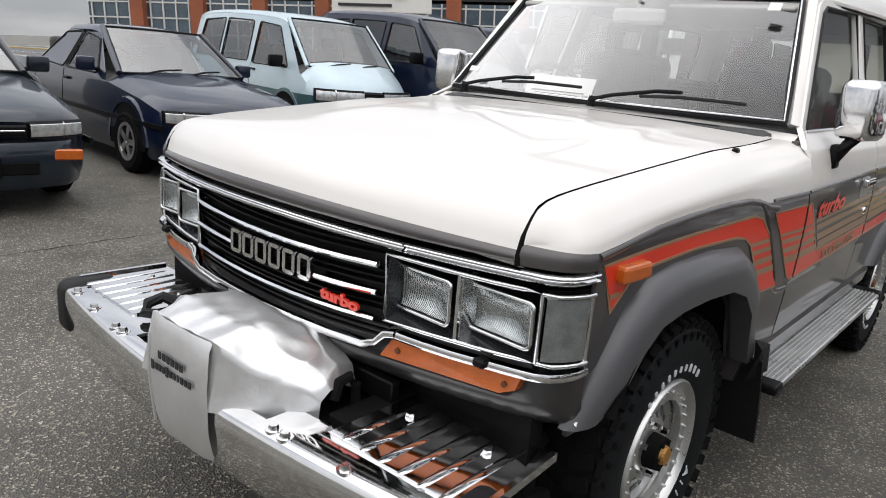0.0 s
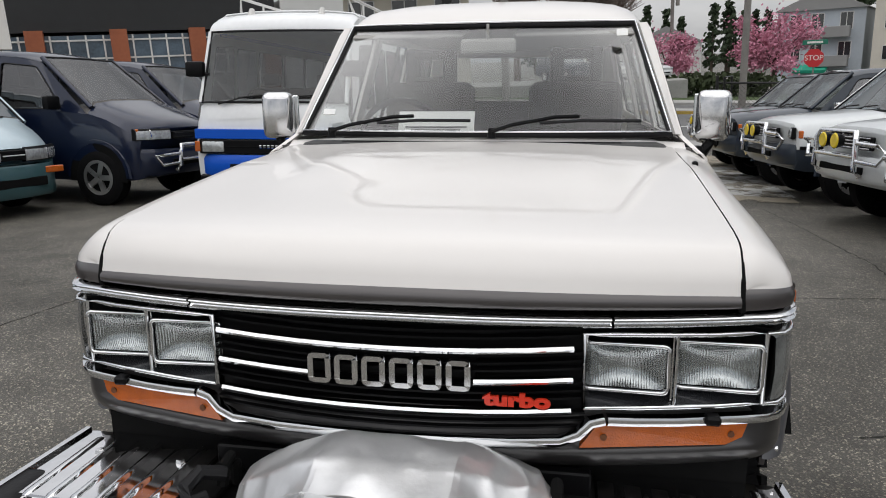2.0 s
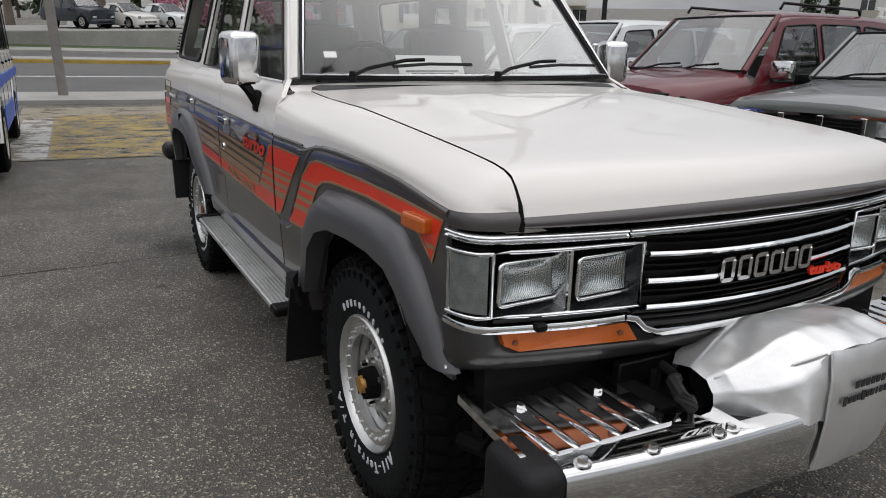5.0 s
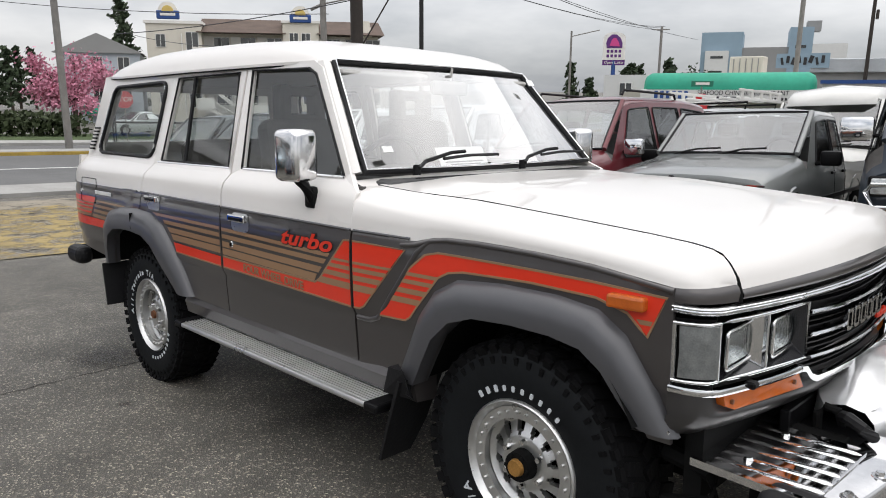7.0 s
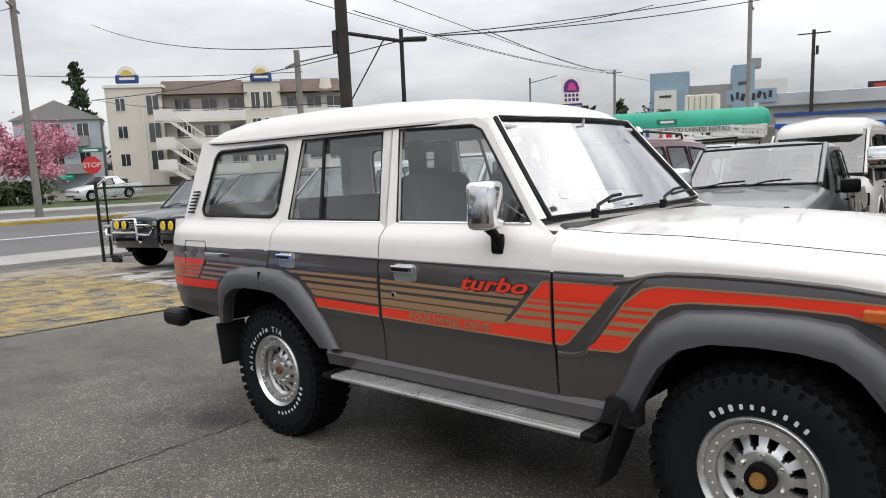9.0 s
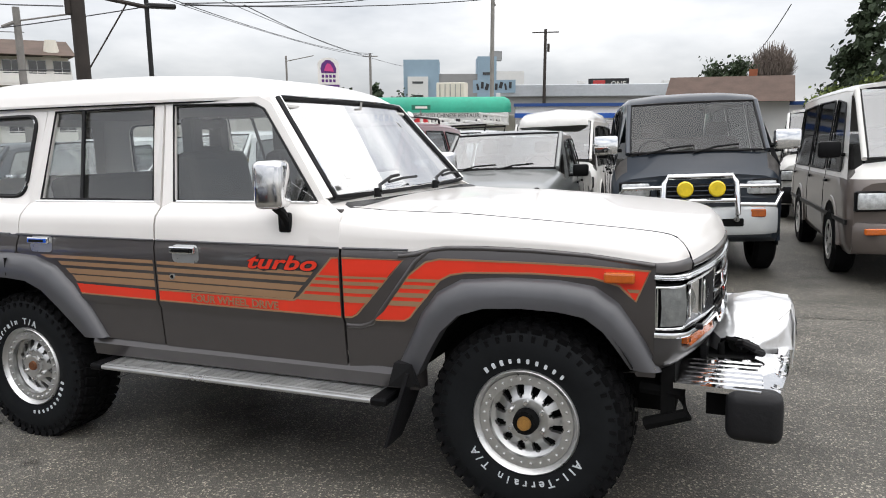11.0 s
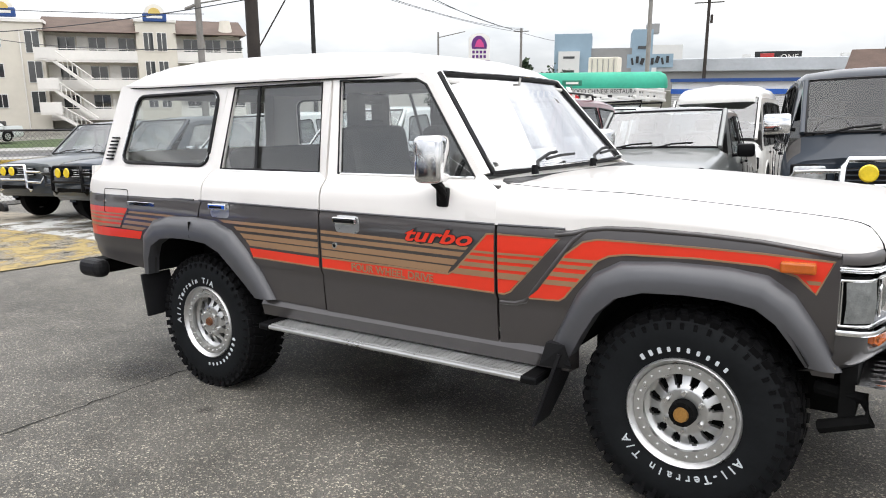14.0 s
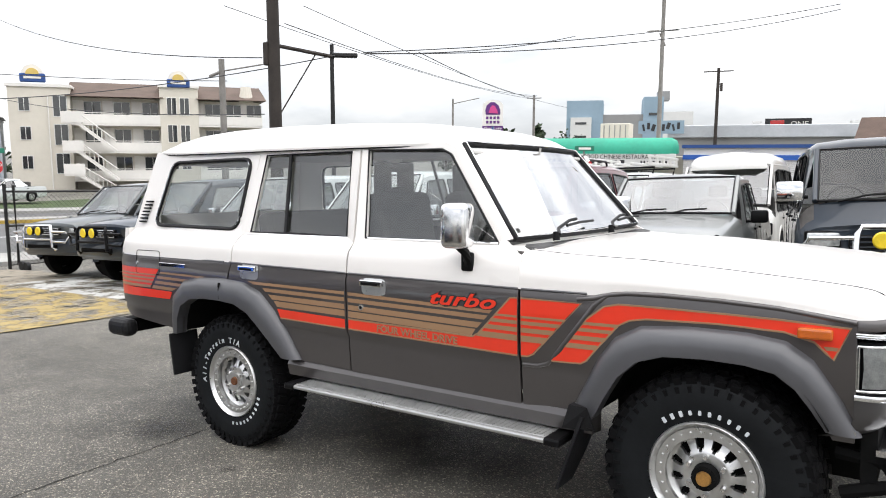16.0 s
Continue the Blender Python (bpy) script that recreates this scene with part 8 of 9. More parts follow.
# three-storey inn: u along the front, y into the block
ang = math.degrees(math.atan2(17.7, 11.1))
inn = thing("inn", Matrix.Translation((*far(-65.6, 26.6), 0)) @ Matrix.Rotation(radians(ang), 4, 'Z'), "cream three-storey inn with white balconies and brown roofs", "building")
wall_block(inn, "end_wall", None, 0.0, 4.7, -2.5, 7.25, 10.0, CREAM, "cream stucco end block")
wall_block(inn, "wing_wall", None, 4.7, 11.9, -2.5, 6.7, 9.0, CREAM).location.y = 1.6
wall_block(inn, "tower", None, 11.9, 15.2, -2.5, 7.55, 9.0, CREAM)
wall_block(inn, "wing_wall", None, 15.2, 20.9, -2.5, 6.5, 9.0, CREAM).location.y = 1.6
for u0, u1 in ((4.3, 12.2), (15.0, 21.3)):
    bm = bmesh.new()
    add_prism(bm, [(-0.3, 6.55), (5.0, 8.15), (10.8, 6.55)], lambda u, v, t: (t, u, v), u0, u1)
    part("roof", bm, BROWN_ROOF, inn, "brown shingle roof")
part("parapet", box((2.35, 5, 7.35), (5.0, 10.3, 0.25)), CREAM_WHITE, inn)
part("parapet", box((13.55, 4.5, 7.62), (3.5, 9.3, 0.2)), CREAM_WHITE, inn)
for k, z in enumerate((-0.75, 1.72, 4.15)):
    for u0, u1 in ((4.7, 11.9), (15.2, 20.9)):
        b = part("balcony", box(((u0 + u1) / 2, 0.8, z), (u1 - u0, 1.7, 0.18)), CREAM_WHITE, inn, "white balcony")
        part("balcony_front", box(((u0 + u1) / 2, 0.0, z + 0.45), (u1 - u0, 0.10, 0.85)), CREAM_WHITE, b)
        part("balcony_rail", box(((u0 + u1) / 2, -0.02, z + 1.0), (u1 - u0, 0.08, 0.06)), CREAM_WHITE, b)
        for j in range(3):
            uu = u0 + (j + 0.5) * (u1 - u0) / 3
            house_window(inn, uu + 0.4, z + 1.35, 1.3, 1.35, 1.58)
            part("room_door", box((uu - 0.75, 1.57, z + 1.15), (0.85, 0.06, 2.0)), CREAM_WHITE, inn)
    for u in (1.2,):
        house_window(inn, u, z + 1.6, 0.75, 1.05, 0.0)
    house_window(inn, 3.9, z + 1.5, 1.0, 1.7, 0.0)
    house_window(inn, 12.9, z + 1.7, 0.75, 1.5, 0.0, CREAM_WHITE)
    house_window(inn, 14.0, z + 1.7, 0.75, 1.5, 0.0, CREAM_WHITE)
# outside stairs in two flights
for k, (z0, z1, ua, ub) in enumerate(((-2.2, -0.2, 8.2, 5.2), (-0.7, 1.75, 8.3, 5.3), (1.75, 4.2, 8.3, 5.3))):
    st = part("outside_stair", tube([(ua, -1.2, z0), (ub, -1.2, z1)], 0, 4, False, [(-0.6, -0.12), (0.6, -0.12), (0.6, 0.12), (-0.6, 0.12)]), CREAM_WHITE, inn, "white outside stair flight")
    part("stair_rail", tube([(ua, -1.8, z0 + 0.95), (ub, -1.8, z1 + 0.95)], 0.05, 5), CREAM_WHITE, st)
    for j in range(9):
        t = (j + 0.5) / 9
        part("baluster", box((ua + (ub - ua) * t, -1.8, z0 + (z1 - z0) * t + 0.5), (0.06, 0.04, 0.9)), CREAM_WHITE, st)
    part("stair_landing", box((4.9, -1.2, z1), (1.6, 1.3, 0.16)), CREAM_WHITE, st)
    part("landing_front", box((4.9, -1.85, z1 + 0.5), (1.6, 0.06, 0.9)), CREAM_WHITE, st)
for u, z in ((2.0, 8.0), (13.55, 7.95)):
    sg = part("inn_sign", box((u, -0.15, z - 0.05), (1.95, 0.2, 0.75), 0.08, 1), SIGN_BLUE, inn, "blue rounded inn sign with a yellow half sun")
    bm = bmesh.new()
    add_prism(bm, [(0.50 * math.cos(a), 0.50 * math.sin(a)) for a in np.linspace(0, math.pi, 13)], lambda p2, q2, t: (u + p2, t, z + 0.25 + q2), -0.30, 0.1)
    part("sign_sun", bm, SIGN_YELLOW, sg)
    bm = bmesh.new()
    add_prism(bm, [(0.85 * math.cos(a), 0.85 * math.sin(a)) for a in np.linspace(0, math.pi, 13)], lambda p2, q2, t: (u + p2, t, z + 0.22 + q2), -0.12, 0.15)
    part("sign_arch", bm, CREAM_WHITE, sg)
    part("sign_bar", box((u, -0.27, z - 0.02), (1.3, 0.03, 0.22), 0.02, 1), CREAM_WHITE, sg)
part("roof_dome", cyl((19.6, 1.2, 6.5), (19.6, 1.2, 7.9), 0.7, 0.45, 16), CREAM, inn)
part("drain_pipe", tube([(3.0, -0.08, -2), (3.0, -0.08, 6.4)], 0.06, 6), CREAM_WHITE, inn)


def simple_house(x, y, rz, w, d, z0, z1, peak, wall, label, windows, roof=BROWN_ROOF):
    x, y = far(x, y)
    h = thing("house", Matrix.Translation((x, y, 0)) @ Matrix.Rotation(radians(rz), 4, 'Z'), label, "house")
    part("wall", box((w / 2, d / 2, (z0 + z1) / 2), (w, d, z1 - z0)), wall, h)
    bm = bmesh.new()
    add_prism(bm, [(-0.3, z1), (w / 2, peak), (w + 0.3, z1)], lambda u, v, t: (u, t, v), -0.3, d + 0.3)
    part("roof", bm, roof, h)
    for u, z, ww, hh in windows:
        house_window(h, u, z, ww, hh, 0.0)
    return h


hs = simple_house(-69.6, 20.2, 66, 6.8, 8, -2, 4.6, 6.3, mat("blue_grey_boards", (0.42, 0.46, 0.50), 0.85, 0, 0.4, 0.08), "grey-blue apartment house with balconies", [(1.5, 3.6, 0.9, 1.3), (3.2, 3.6, 0.9, 1.3), (1.5, 1.2, 0.9, 1.3), (3.2, 1.2, 0.9, 1.3), (5.4, 1.2, 0.9, 1.3), (5.4, 3.6, 0.9, 1.3)], GREY_WALL)
for z in (0.3, 2.7):
    part("balcony", box((4.6, -0.6, z), (2.4, 1.2, 0.9), 0.03, 1), GREY_WALL, hs)
part("awning", box((3.0, -0.8, -0.3), (2.6, 1.4, 0.35), 0.05, 1, (18, 0, 0)), GREEN_AWNING, hs)
simple_house(-78, 8.6, 80, 6.5, 8, -1.5, 2.6, 4.2, PALE_WALL, "white gabled house behind a flowering tree", [(1.5, 1.6, 0.9, 1.1), (4.4, 1.6, 0.9, 1.1)], GREY_WALL)
simple_house(-84, 2.2, 85, 6.0, 8, -1.5, 2.2, 3.8, PALE_WALL, "white house with a red-brown roof", [(2.5, 1.2, 1.0, 1.2)], mat("red_brown_roof", (0.20, 0.07, 0.045), 0.9, 0, 0.8, 0.2))

# restaurant with a rounded green awning
ra = math.degrees(math.atan2(38.58 - 36.76, -12.40 + 20.98))
rest = thing("restaurant", Matrix.Translation((*far(-20.98, 36.76), 0)) @ Matrix.Rotation(radians(ra), 4, 'Z'), "beige restaurant with a rounded green awning", "building")
part("wall", box((4.0, 4.6, -0.4), (11.4, 8, 3.9)), mat("beige_wall", (0.42, 0.40, 0.34), 0.85, 0, 0.5, 0.1), rest)
rows = []
for u, k in ((-0.15, 0.0), (-0.05, 0.6), (0.25, 1.0), (8.4, 1.0), (8.7, 0.6), (8.8, 0.0)):
    rows.append([(u, 0.3 - 0.0, 1.75)] + [(u, 0.35 - (0.9 * k + 0.05) * math.cos(a), 1.70 + (0.92 * (0.55 + 0.45 * k)) * math.sin(a)) for a in np.linspace(0, math.pi / 2, 7)] + [(u, 0.7, 1.75)])
part("awning", loft(rows), GREEN_AWNING, rest, "faded green cloth awning", True, 50)
band = part("sign_band", box((4.32, -0.55, 1.40), (8.9, 0.10, 0.62), 0.03, 1), PALE_WALL, rest, "white sign band with dark lettering")
for k in range(6):
    part("sign_bar", box((0.80 + 0.335 * k, -0.62, 1.42), (0.20, 0.03, 0.42), 0.02, 1), SIGN_BLUE, band)
lettering("sign_lettering", "SEAFOOD CHINESE RESTAURANT", 0.34, axes((5.4, -0.61, 1.53), (1, 0, 0), (0, 0, 1)), BLACK_PRINT, band, 0.01, width=4.6)
for k in range(7):
    part("sign_bar", box((3.3 + 0.42 * k, -0.61, 1.25), (0.27, 0.03, 0.20), 0.02, 1), BLACK_PRINT, band)
for k in range(9):
    part("sign_bar", box((6.9 + 0.17 * k, -0.61, 1.24), (0.10, 0.03, 0.14), 0.01, 1), BLACK_PRINT, band)
for u in (1.6, 4.0, 6.6):
    house_window(rest, u, 0.0, 1.6, 1.4, 0.55)
part("annexe", box((-1.6, 5, 0.6), (2.8, 8, 3.9)), PALE_WALL, rest)
house_window(rest, -1.6, 1.7, 0.7, 0.7, 1.0)
part("cooling_unit", box((4.2, 6.0, 3.05), (1.9, 1.4, 1.25), 0.04, 1), CREAM, rest)
for k in range(5):
    part("unit_louvre", box((3.5 + 0.35 * k, 5.26, 3.05), (0.05, 0.04, 1.0)), GREY_WALL, rest)

shop = thing("shop_building", Matrix.Translation((*far(-12.1, 38.3), 0)) @ Matrix.Rotation(radians(-0.5), 4, 'Z'), "long white shop with blue stripes", "building")
part("wall", box((9.5, 5, 0.1), (19, 9, 4.0)), mat("white_shop_paint", (0.78, 0.77, 0.76), 0.8, 0, 0.4, 0.06), shop)
part("coping", box((9.5, 0.45, 2.12), (19.1, 0.3, 0.18)), SIGN_BLUE, shop)
part("stripe", box((9.5, 0.47, 1.52), (19.05, 0.1, 0.26)), mat("stripe_blue", (0.02, 0.10, 0.42), 0.6, 0, 1, 0.1), shop)
for k in range(14):
    part("wall_board", box((9.5, 0.485, 0.1 + 0.11 * k), (19.0, 0.03, 0.012)), GREY_WALL, shop)
ware = thing("warehouse", Matrix.Translation((*far(-17.2, 53.4), 0)) @ Matrix.Rotation(radians(14), 4, 'Z'), "grey flat-roofed warehouse behind the shops", "building")
part("wall", box((7, 6, 0.5), (16, 10, 6.4)), GREY_WALL, ware)
part("roof_edge", box((7, 0.9, 3.4), (16.2, 0.5, 0.95), 0.05, 1), mat("galvanised_edge", (0.42, 0.44, 0.46), 0.55, 0.4, 0.5, 0.12), ware)
for u, w in ((5.2, 0.6), (12.2, 1.6)):
    part("roof_block", box((u, 1.6, 3.95), (w, 0.8, 0.35)), PALE_WALL, ware)
part("graffiti_board", box((-1.6, 0.55, 3.75), (3.4, 0.1, 1.0)), BLUE_WALL, ware)
for k in range(8):
    part("graffiti_bar", box((-2.9 + 0.37 * k, 0.48, 3.72 + 0.12 * (k % 2)), (0.16 + 0.05 * (k % 3), 0.03, 0.5), 0, 1, (0, 14 * (k % 3) - 12, 0)), BLACK_PRINT, ware)
apart = thing("apartment_building", Matrix.Translation((*far(-45.8, 90.4), 0)) @ Matrix.Rotation(radians(23), 4, 'Z'), "blue and grey apartment block far behind", "building")
for u0, u1, z1, m2, nm in ((0, 4.9, 8.9, BLUE_WALL, "blue_block"), (4.9, 10.2, 7.0, GREY_WALL, "grey_block"), (10.2, 12.8, 9.3, BLUE_WALL, "blue_block"), (12.8, 16.6, 7.3, PALE_WALL, "white_block")):
    part(nm, box(((u0 + u1) / 2, 4 + (0.4 if m2 is GREY_WALL else 0), (z1 - 3) / 2), (u1 - u0, 8, z1 + 3)), m2, apart)
part("bay", box((2.0, -0.3, 4.6), (2.8, 0.8, 4.0)), PALE_WALL, apart)
for z in (4.0, 5.8):
    part("window", box((2.0, -0.72, z), (1.5, 0.06, 0.3)), DARK_GLASS, apart)
    part("window", box((11.5, -0.05, z + 1.2), (1.2, 0.06, 0.35)), DARK_GLASS, apart)
part("roof_plant", box((12.9, 4, 9.6), (1.6, 3, 1.2)), GREY_WALL, apart)
bill = thing("billboard", Matrix.Translation((*far(-17.4, 79.3), 0)) @ Matrix.Rotation(radians(11), 4, 'Z'), "dark billboard on a far roof", "billboard")
part("board", box((2.1, 0, 4.75), (4.3, 0.3, 1.15)), BLACK_CLAD, bill)
part("picture_shape", box((1.1, -0.18, 4.75), (1.3, 0.04, 0.75), 0.1, 1), RED_LENS, bill)
lettering("board_lettering", "ONE", 0.75, axes((3.15, -0.17, 4.72), (1, 0, 0), (0, 0, 1)), CREAM_WHITE, bill, 0.02, width=1.6)
part("board_legs", box((2.1, 0.2, 3.3), (2.4, 0.2, 2.2)), BLACK_STEEL, bill)
part("base_roof", box((3.0, 3, 1.5), (14, 6, 4.4)), PALE_WALL, bill)
brn = thing("house", Matrix.Translation((*far(-3.3, 36.2), 0)), "house with a big brown tiled roof and chimney", "house")
part("wall", box((2.9, 4, 0.6), (5.6, 6, 3.6)), PALE_WALL, brn)
bm = bmesh.new()
add_prism(bm, [(0.0, 2.2), (2.6, 3.5), (3.4, 3.5), (6.2, 2.2)], lambda u, v, t: (t, u, v), -0.1, 5.9)
part("roof", bm, mat("brown_tiles", (0.085, 0.055, 0.042), 0.9, 0, 1.5, 0.25, 0.6, 14), brn)
part("chimney", box((3.95, 3.0, 3.5), (0.4, 0.4, 0.7)), BRICK_RED, brn)

# the tall roadside sign: plain shapes in its colours
tz0, tz1 = 3.87, 6.0
tc2 = thing("roadside_sign", Matrix.Translation((*far(-31.3, 48.84), 0)) @ Matrix.Rotation(radians(32), 4, 'Z'), "tall white roadside sign with a purple bell shape", "sign")
part("sign_post", cyl((0, 0, -2), (0, 0, 3.9), 0.16, None, 12), SIGN_BLUE, tc2)
bm = bmesh.new()
out2 = [(-0.85, 3.95), (0.85, 3.95), (0.85, 5.55)] + [(0.85 * math.cos(a), 5.55 + 0.5 * math.sin(a)) for a in np.linspace(0.2, math.pi - 0.2, 9)] + [(-0.85, 5.55)]
add_prism(bm, out2, lambda u, v, t: (u, t, v), -0.15, 0.15)
pn = part("sign_panel", bm, CREAM_WHITE, tc2)
PURPLE = mat("sign_purple", (0.10, 0.02, 0.16), 0.5, 0, 2, 0.08)
PINK = mat("sign_pink", (0.55, 0.05, 0.22), 0.5, 0, 2, 0.08)
bm = bmesh.new()
add_prism(bm, [(-0.55, 4.85), (0.6, 4.85), (0.62, 5.2), (0.45, 5.6), (0.15, 5.85), (-0.2, 5.85), (-0.5, 5.6), (-0.62, 5.2)], lambda u, v, t: (u, t, v), -0.19, -0.14)
part("bell_shape", bm, PURPLE, pn)
bm = bmesh.new()
add_prism(bm, [(-0.35, 5.0), (0.42, 4.95), (0.34, 5.25), (0.16, 5.55), (-0.05, 5.6), (-0.2, 5.45)], lambda u, v, t: (u, t, v), -0.22, -0.185)
part("bell_shape", bm, PINK, pn)
for k in range(4):
    part("sign_bar", box((-0.45 + 0.30 * k, -0.17, 4.60), (0.20, 0.03, 0.22), 0.02, 1), PURPLE, pn)
    part("sign_bar", box((-0.45 + 0.30 * k, -0.17, 4.25), (0.20, 0.03, 0.22), 0.02, 1), PURPLE, pn)
pl = part("lower_panel", box((0, 0, 3.75), (1.7, 0.25, 0.40), 0.02, 1), PURPLE, tc2)
for word, u in (("Open", -0.38), ("Late", 0.40)):
    lettering("sign_lettering", word, 0.30, axes((u, -0.14, 3.75), (1, 0, 0), (0, 0, 1)), CREAM_WHITE, pl, 0.01, width=0.64)


def stop_sign(x, y, z, rz, size, label):
    x, y = far(x, y)
    s3 = thing("stop_sign", Matrix.Translation((x, y, 0)) @ Matrix.Rotation(radians(rz), 4, 'Z'), label, "sign")
    bm = bmesh.new()
    add_prism(bm, [(size * math.cos(a), size * math.sin(a)) for a in np.linspace(math.pi / 8, 2 * math.pi + math.pi / 8, 9)[:-1]], lambda u, v, t: (u, t, z + v), -0.015, 0.015)
    pl2 = part("plate", bm, mat("stop_red", (0.50, 0.02, 0.025), 0.5, 0, 2, 0.08), s3)
    lettering("sign_lettering", "STOP", size * 0.75, axes((0, -0.02, z), (1, 0, 0), (0, 0, 1)), CREAM_WHITE, pl2, 0.004)
    part("post", cyl((0, 0.05, ground_z(x, y)), (0, 0.05, z + 0.9), 0.035, None, 8), GREY_POLE, s3)
    g2 = part("street_plate", box((0, 0, z + 0.78), (size * 2.4, 0.03, 0.24), 0.01, 1), mat("sign_green", (0.01, 0.16, 0.10), 0.5, 0, 2, 0.08), s3)
    part("plate_bar", box((0, -0.02, z + 0.78), (size * 1.5, 0.01, 0.10)), CREAM_WHITE, g2)


stop_sign(-12.8, 27.55, 1.15, 52, 0.40, "red stop sign with green street plate beside the restaurant")
stop_sign(-38.5, 13.6, 1.0, 70, 0.48, "red stop sign with green street plate across the street")

# black-fronted building with brick pillars
bang = math.degrees(math.atan2(-16.69 + 9.85, -15.94 + 20.56))
blk = thing("garage_building", Matrix.Translation((-20.56, -9.85, 0)) @ Matrix.Rotation(radians(bang), 4, 'Z'), "garage with black fascia and orange brick pillars", "building")
part("fascia", box((12, -0.3, 4.1), (24, 0.6, 2.2)), BLACK_CLAD, blk, "plain black fascia")
part("back_wall", box((12, -4.5, 1.2), (24, 0.3, 7)), GREY_WALL, blk)
part("roof_slab", box((12, -2.5, 4.0), (24, 4.4, 0.2)), GREY_WALL, blk)
for k in range(9):
    u = 0.25 + 2.35 * k
    part("brick_pillar", box((u, 0.0, 1.0), (0.5, 0.5, 4.1)), BRICK_RED, blk, "orange brick pillar")
    b2 = part("garage_window", box((u + 1.18, -0.12, 1.2), (1.85, 0.08, 3.4)), mat("shop_glass", (0.06, 0.09, 0.12), 0.05, 0, 1.5, 0.5, spec=0.8), blk)
    for j in range(4):
        part("mullion", box((u + 0.45 + 0.5 * j, -0.05, 1.2), (0.05, 0.05, 3.4)), FRAME_WHITE, b2)
    for j in range(6):
        part("glazing_bar", box((u + 1.18, -0.05, 0.0 + 0.55 * j), (1.85, 0.05, 0.05)), FRAME_WHITE, b2)
part("white_end", box((-1.3, -2.0, 1.6), (2.2, 4, 4.6)), PALE_WALL, blk)
sb = thing("sign_board", Matrix.Translation((-12.4, -15.2, 0)) @ Matrix.Rotation(radians(133.5), 4, 'Z'), "white board sign with a red disc", "sign")
part("board", box((0, 0, 3.2), (3.0, 0.12, 1.6), 0.02, 1), CREAM_WHITE, sb)
part("disc", cyl((0.5, -0.09, 3.35), (0.5, -0.06, 3.35), 0.55, None, 24), RED_LENS, sb)
part("text_bar", box((-0.9, -0.08, 3.0), (0.9, 0.03, 0.22)), BLACK_PRINT, sb)
part("text_bar", box((-0.5, -0.08, 2.62), (1.6, 0.03, 0.08)), BLACK_PRINT, sb)
part("post", cyl((-1.2, 0.1, ground_z(-12.4, -15.2)), (-1.2, 0.1, 3.2), 0.08, None, 10), WOOD_POLE, sb)
part("post", cyl((1.2, 0.1, ground_z(-12.4, -15.2)), (1.2, 0.1, 3.2), 0.08, None, 10), WOOD_POLE, sb)
bei = thing("walkway_building", Matrix.Translation((-34.0, -14.5, 0)) @ Matrix.Rotation(radians(103), 4, 'Z'), "beige motel with an upper walkway rail", "building")
part("wall", box((4.5, 5, 1.8), (9.5, 9, 7.6)), CREAM, bei)
part("roof_slab", box((5.0, 3.6, 5.7), (11, 10, 0.25)), CREAM_WHITE, bei)
wk = part("walkway", box((5.2, -0.4, 3.0), (10.5, 1.6, 0.2)), CREAM_WHITE, bei)
part("walkway_rail", box((5.2, -1.15, 4.0), (10.5, 0.06, 0.07)), CREAM_WHITE, wk)
for k in range(30):
    part("baluster", box((0.2 + 0.35 * k, -1.15, 3.5), (0.04, 0.04, 1.0)), CREAM_WHITE, wk)
for k in range(4):
    house_window(bei, 1.2 + 2.3 * k, 4.3, 1.3, 1.2, 0.45)

# raised lot across the street, with three cars on it
slab = tagged(part("parking_slab", box((-46.0, -1.0, -0.65), (9.0, 15.0, 1.4), 0.05, 1), CONCRETE), "pale concrete parking lot across the street", "parking lot", kind="structure")
for y, lab, paint, shape, win, scr, rr in ((0.6, "dark four-wheel drive parked across the street", SLATE, JEEP, JEEP_WIN, ((-1.18, 1.18), (-1.80, 1.76)), 0.385), (3.0, "white saloon parked across the street", OFF_WHITE, SEDAN, SEDAN_WIN, ((-1.28, 0.90), (-2.02, 1.36)), 0.305), (5.3, "silver saloon parked across the street", SILVER, SEDAN, SEDAN_WIN, ((-1.28, 0.90), (-2.02, 1.36)), 0.305)):
    vehicle("parked_car", Matrix.Translation((-43.0, y, 0.05)) @ Matrix.Rotation(radians(35), 4, 'Z'), lab, shape, paint, None, 0, (-0.82, -3.35), rr, screen=scr, side_windows=win, lamp=(0.42, 0.72, 0.58, 0.70, -0.03), bumper=(0.26, 0.52, paint, 0.06), mirrors=(-1.60, 0.98, paint, 0.95))
# a parked car across the street
vehicle("saloon_car", Matrix.Translation((-44.0, 13.2, ground_z(-44, 13) + 0.1)) @ Matrix.Rotation(radians(-80), 4, 'Z'), "silver saloon parked across the street", SEDAN, SILVER, None, 0, (-0.82, -3.35), 0.305, screen=((-1.28, 0.90), (-2.02, 1.36)), side_windows=SEDAN_WIN, lamp=(0.42, 0.72, 0.56, 0.68, -0.035), bumper=(0.22, 0.50, SILVER, 0.06))

# ---- trees ----
BARK = mat("bark", (0.075, 0.058, 0.045), 0.95, 0, 4, 0.3, 0.8, 30)
LEAF_DARK = mat("dark_foliage", (0.030, 0.048, 0.020), 0.8, 0, 1.5, 0.5)
LEAF_LIGHT = mat("light_foliage", (0.115, 0.150, 0.035), 0.8, 0, 1.5, 0.4)
BLOSSOM = mat("pink_blossom", (0.52, 0.22, 0.30), 0.85, 0, 1.5, 0.3)
TWIG = mat("bare_twigs", (0.16, 0.13, 0.11), 0.95, 0, 2, 0.3)


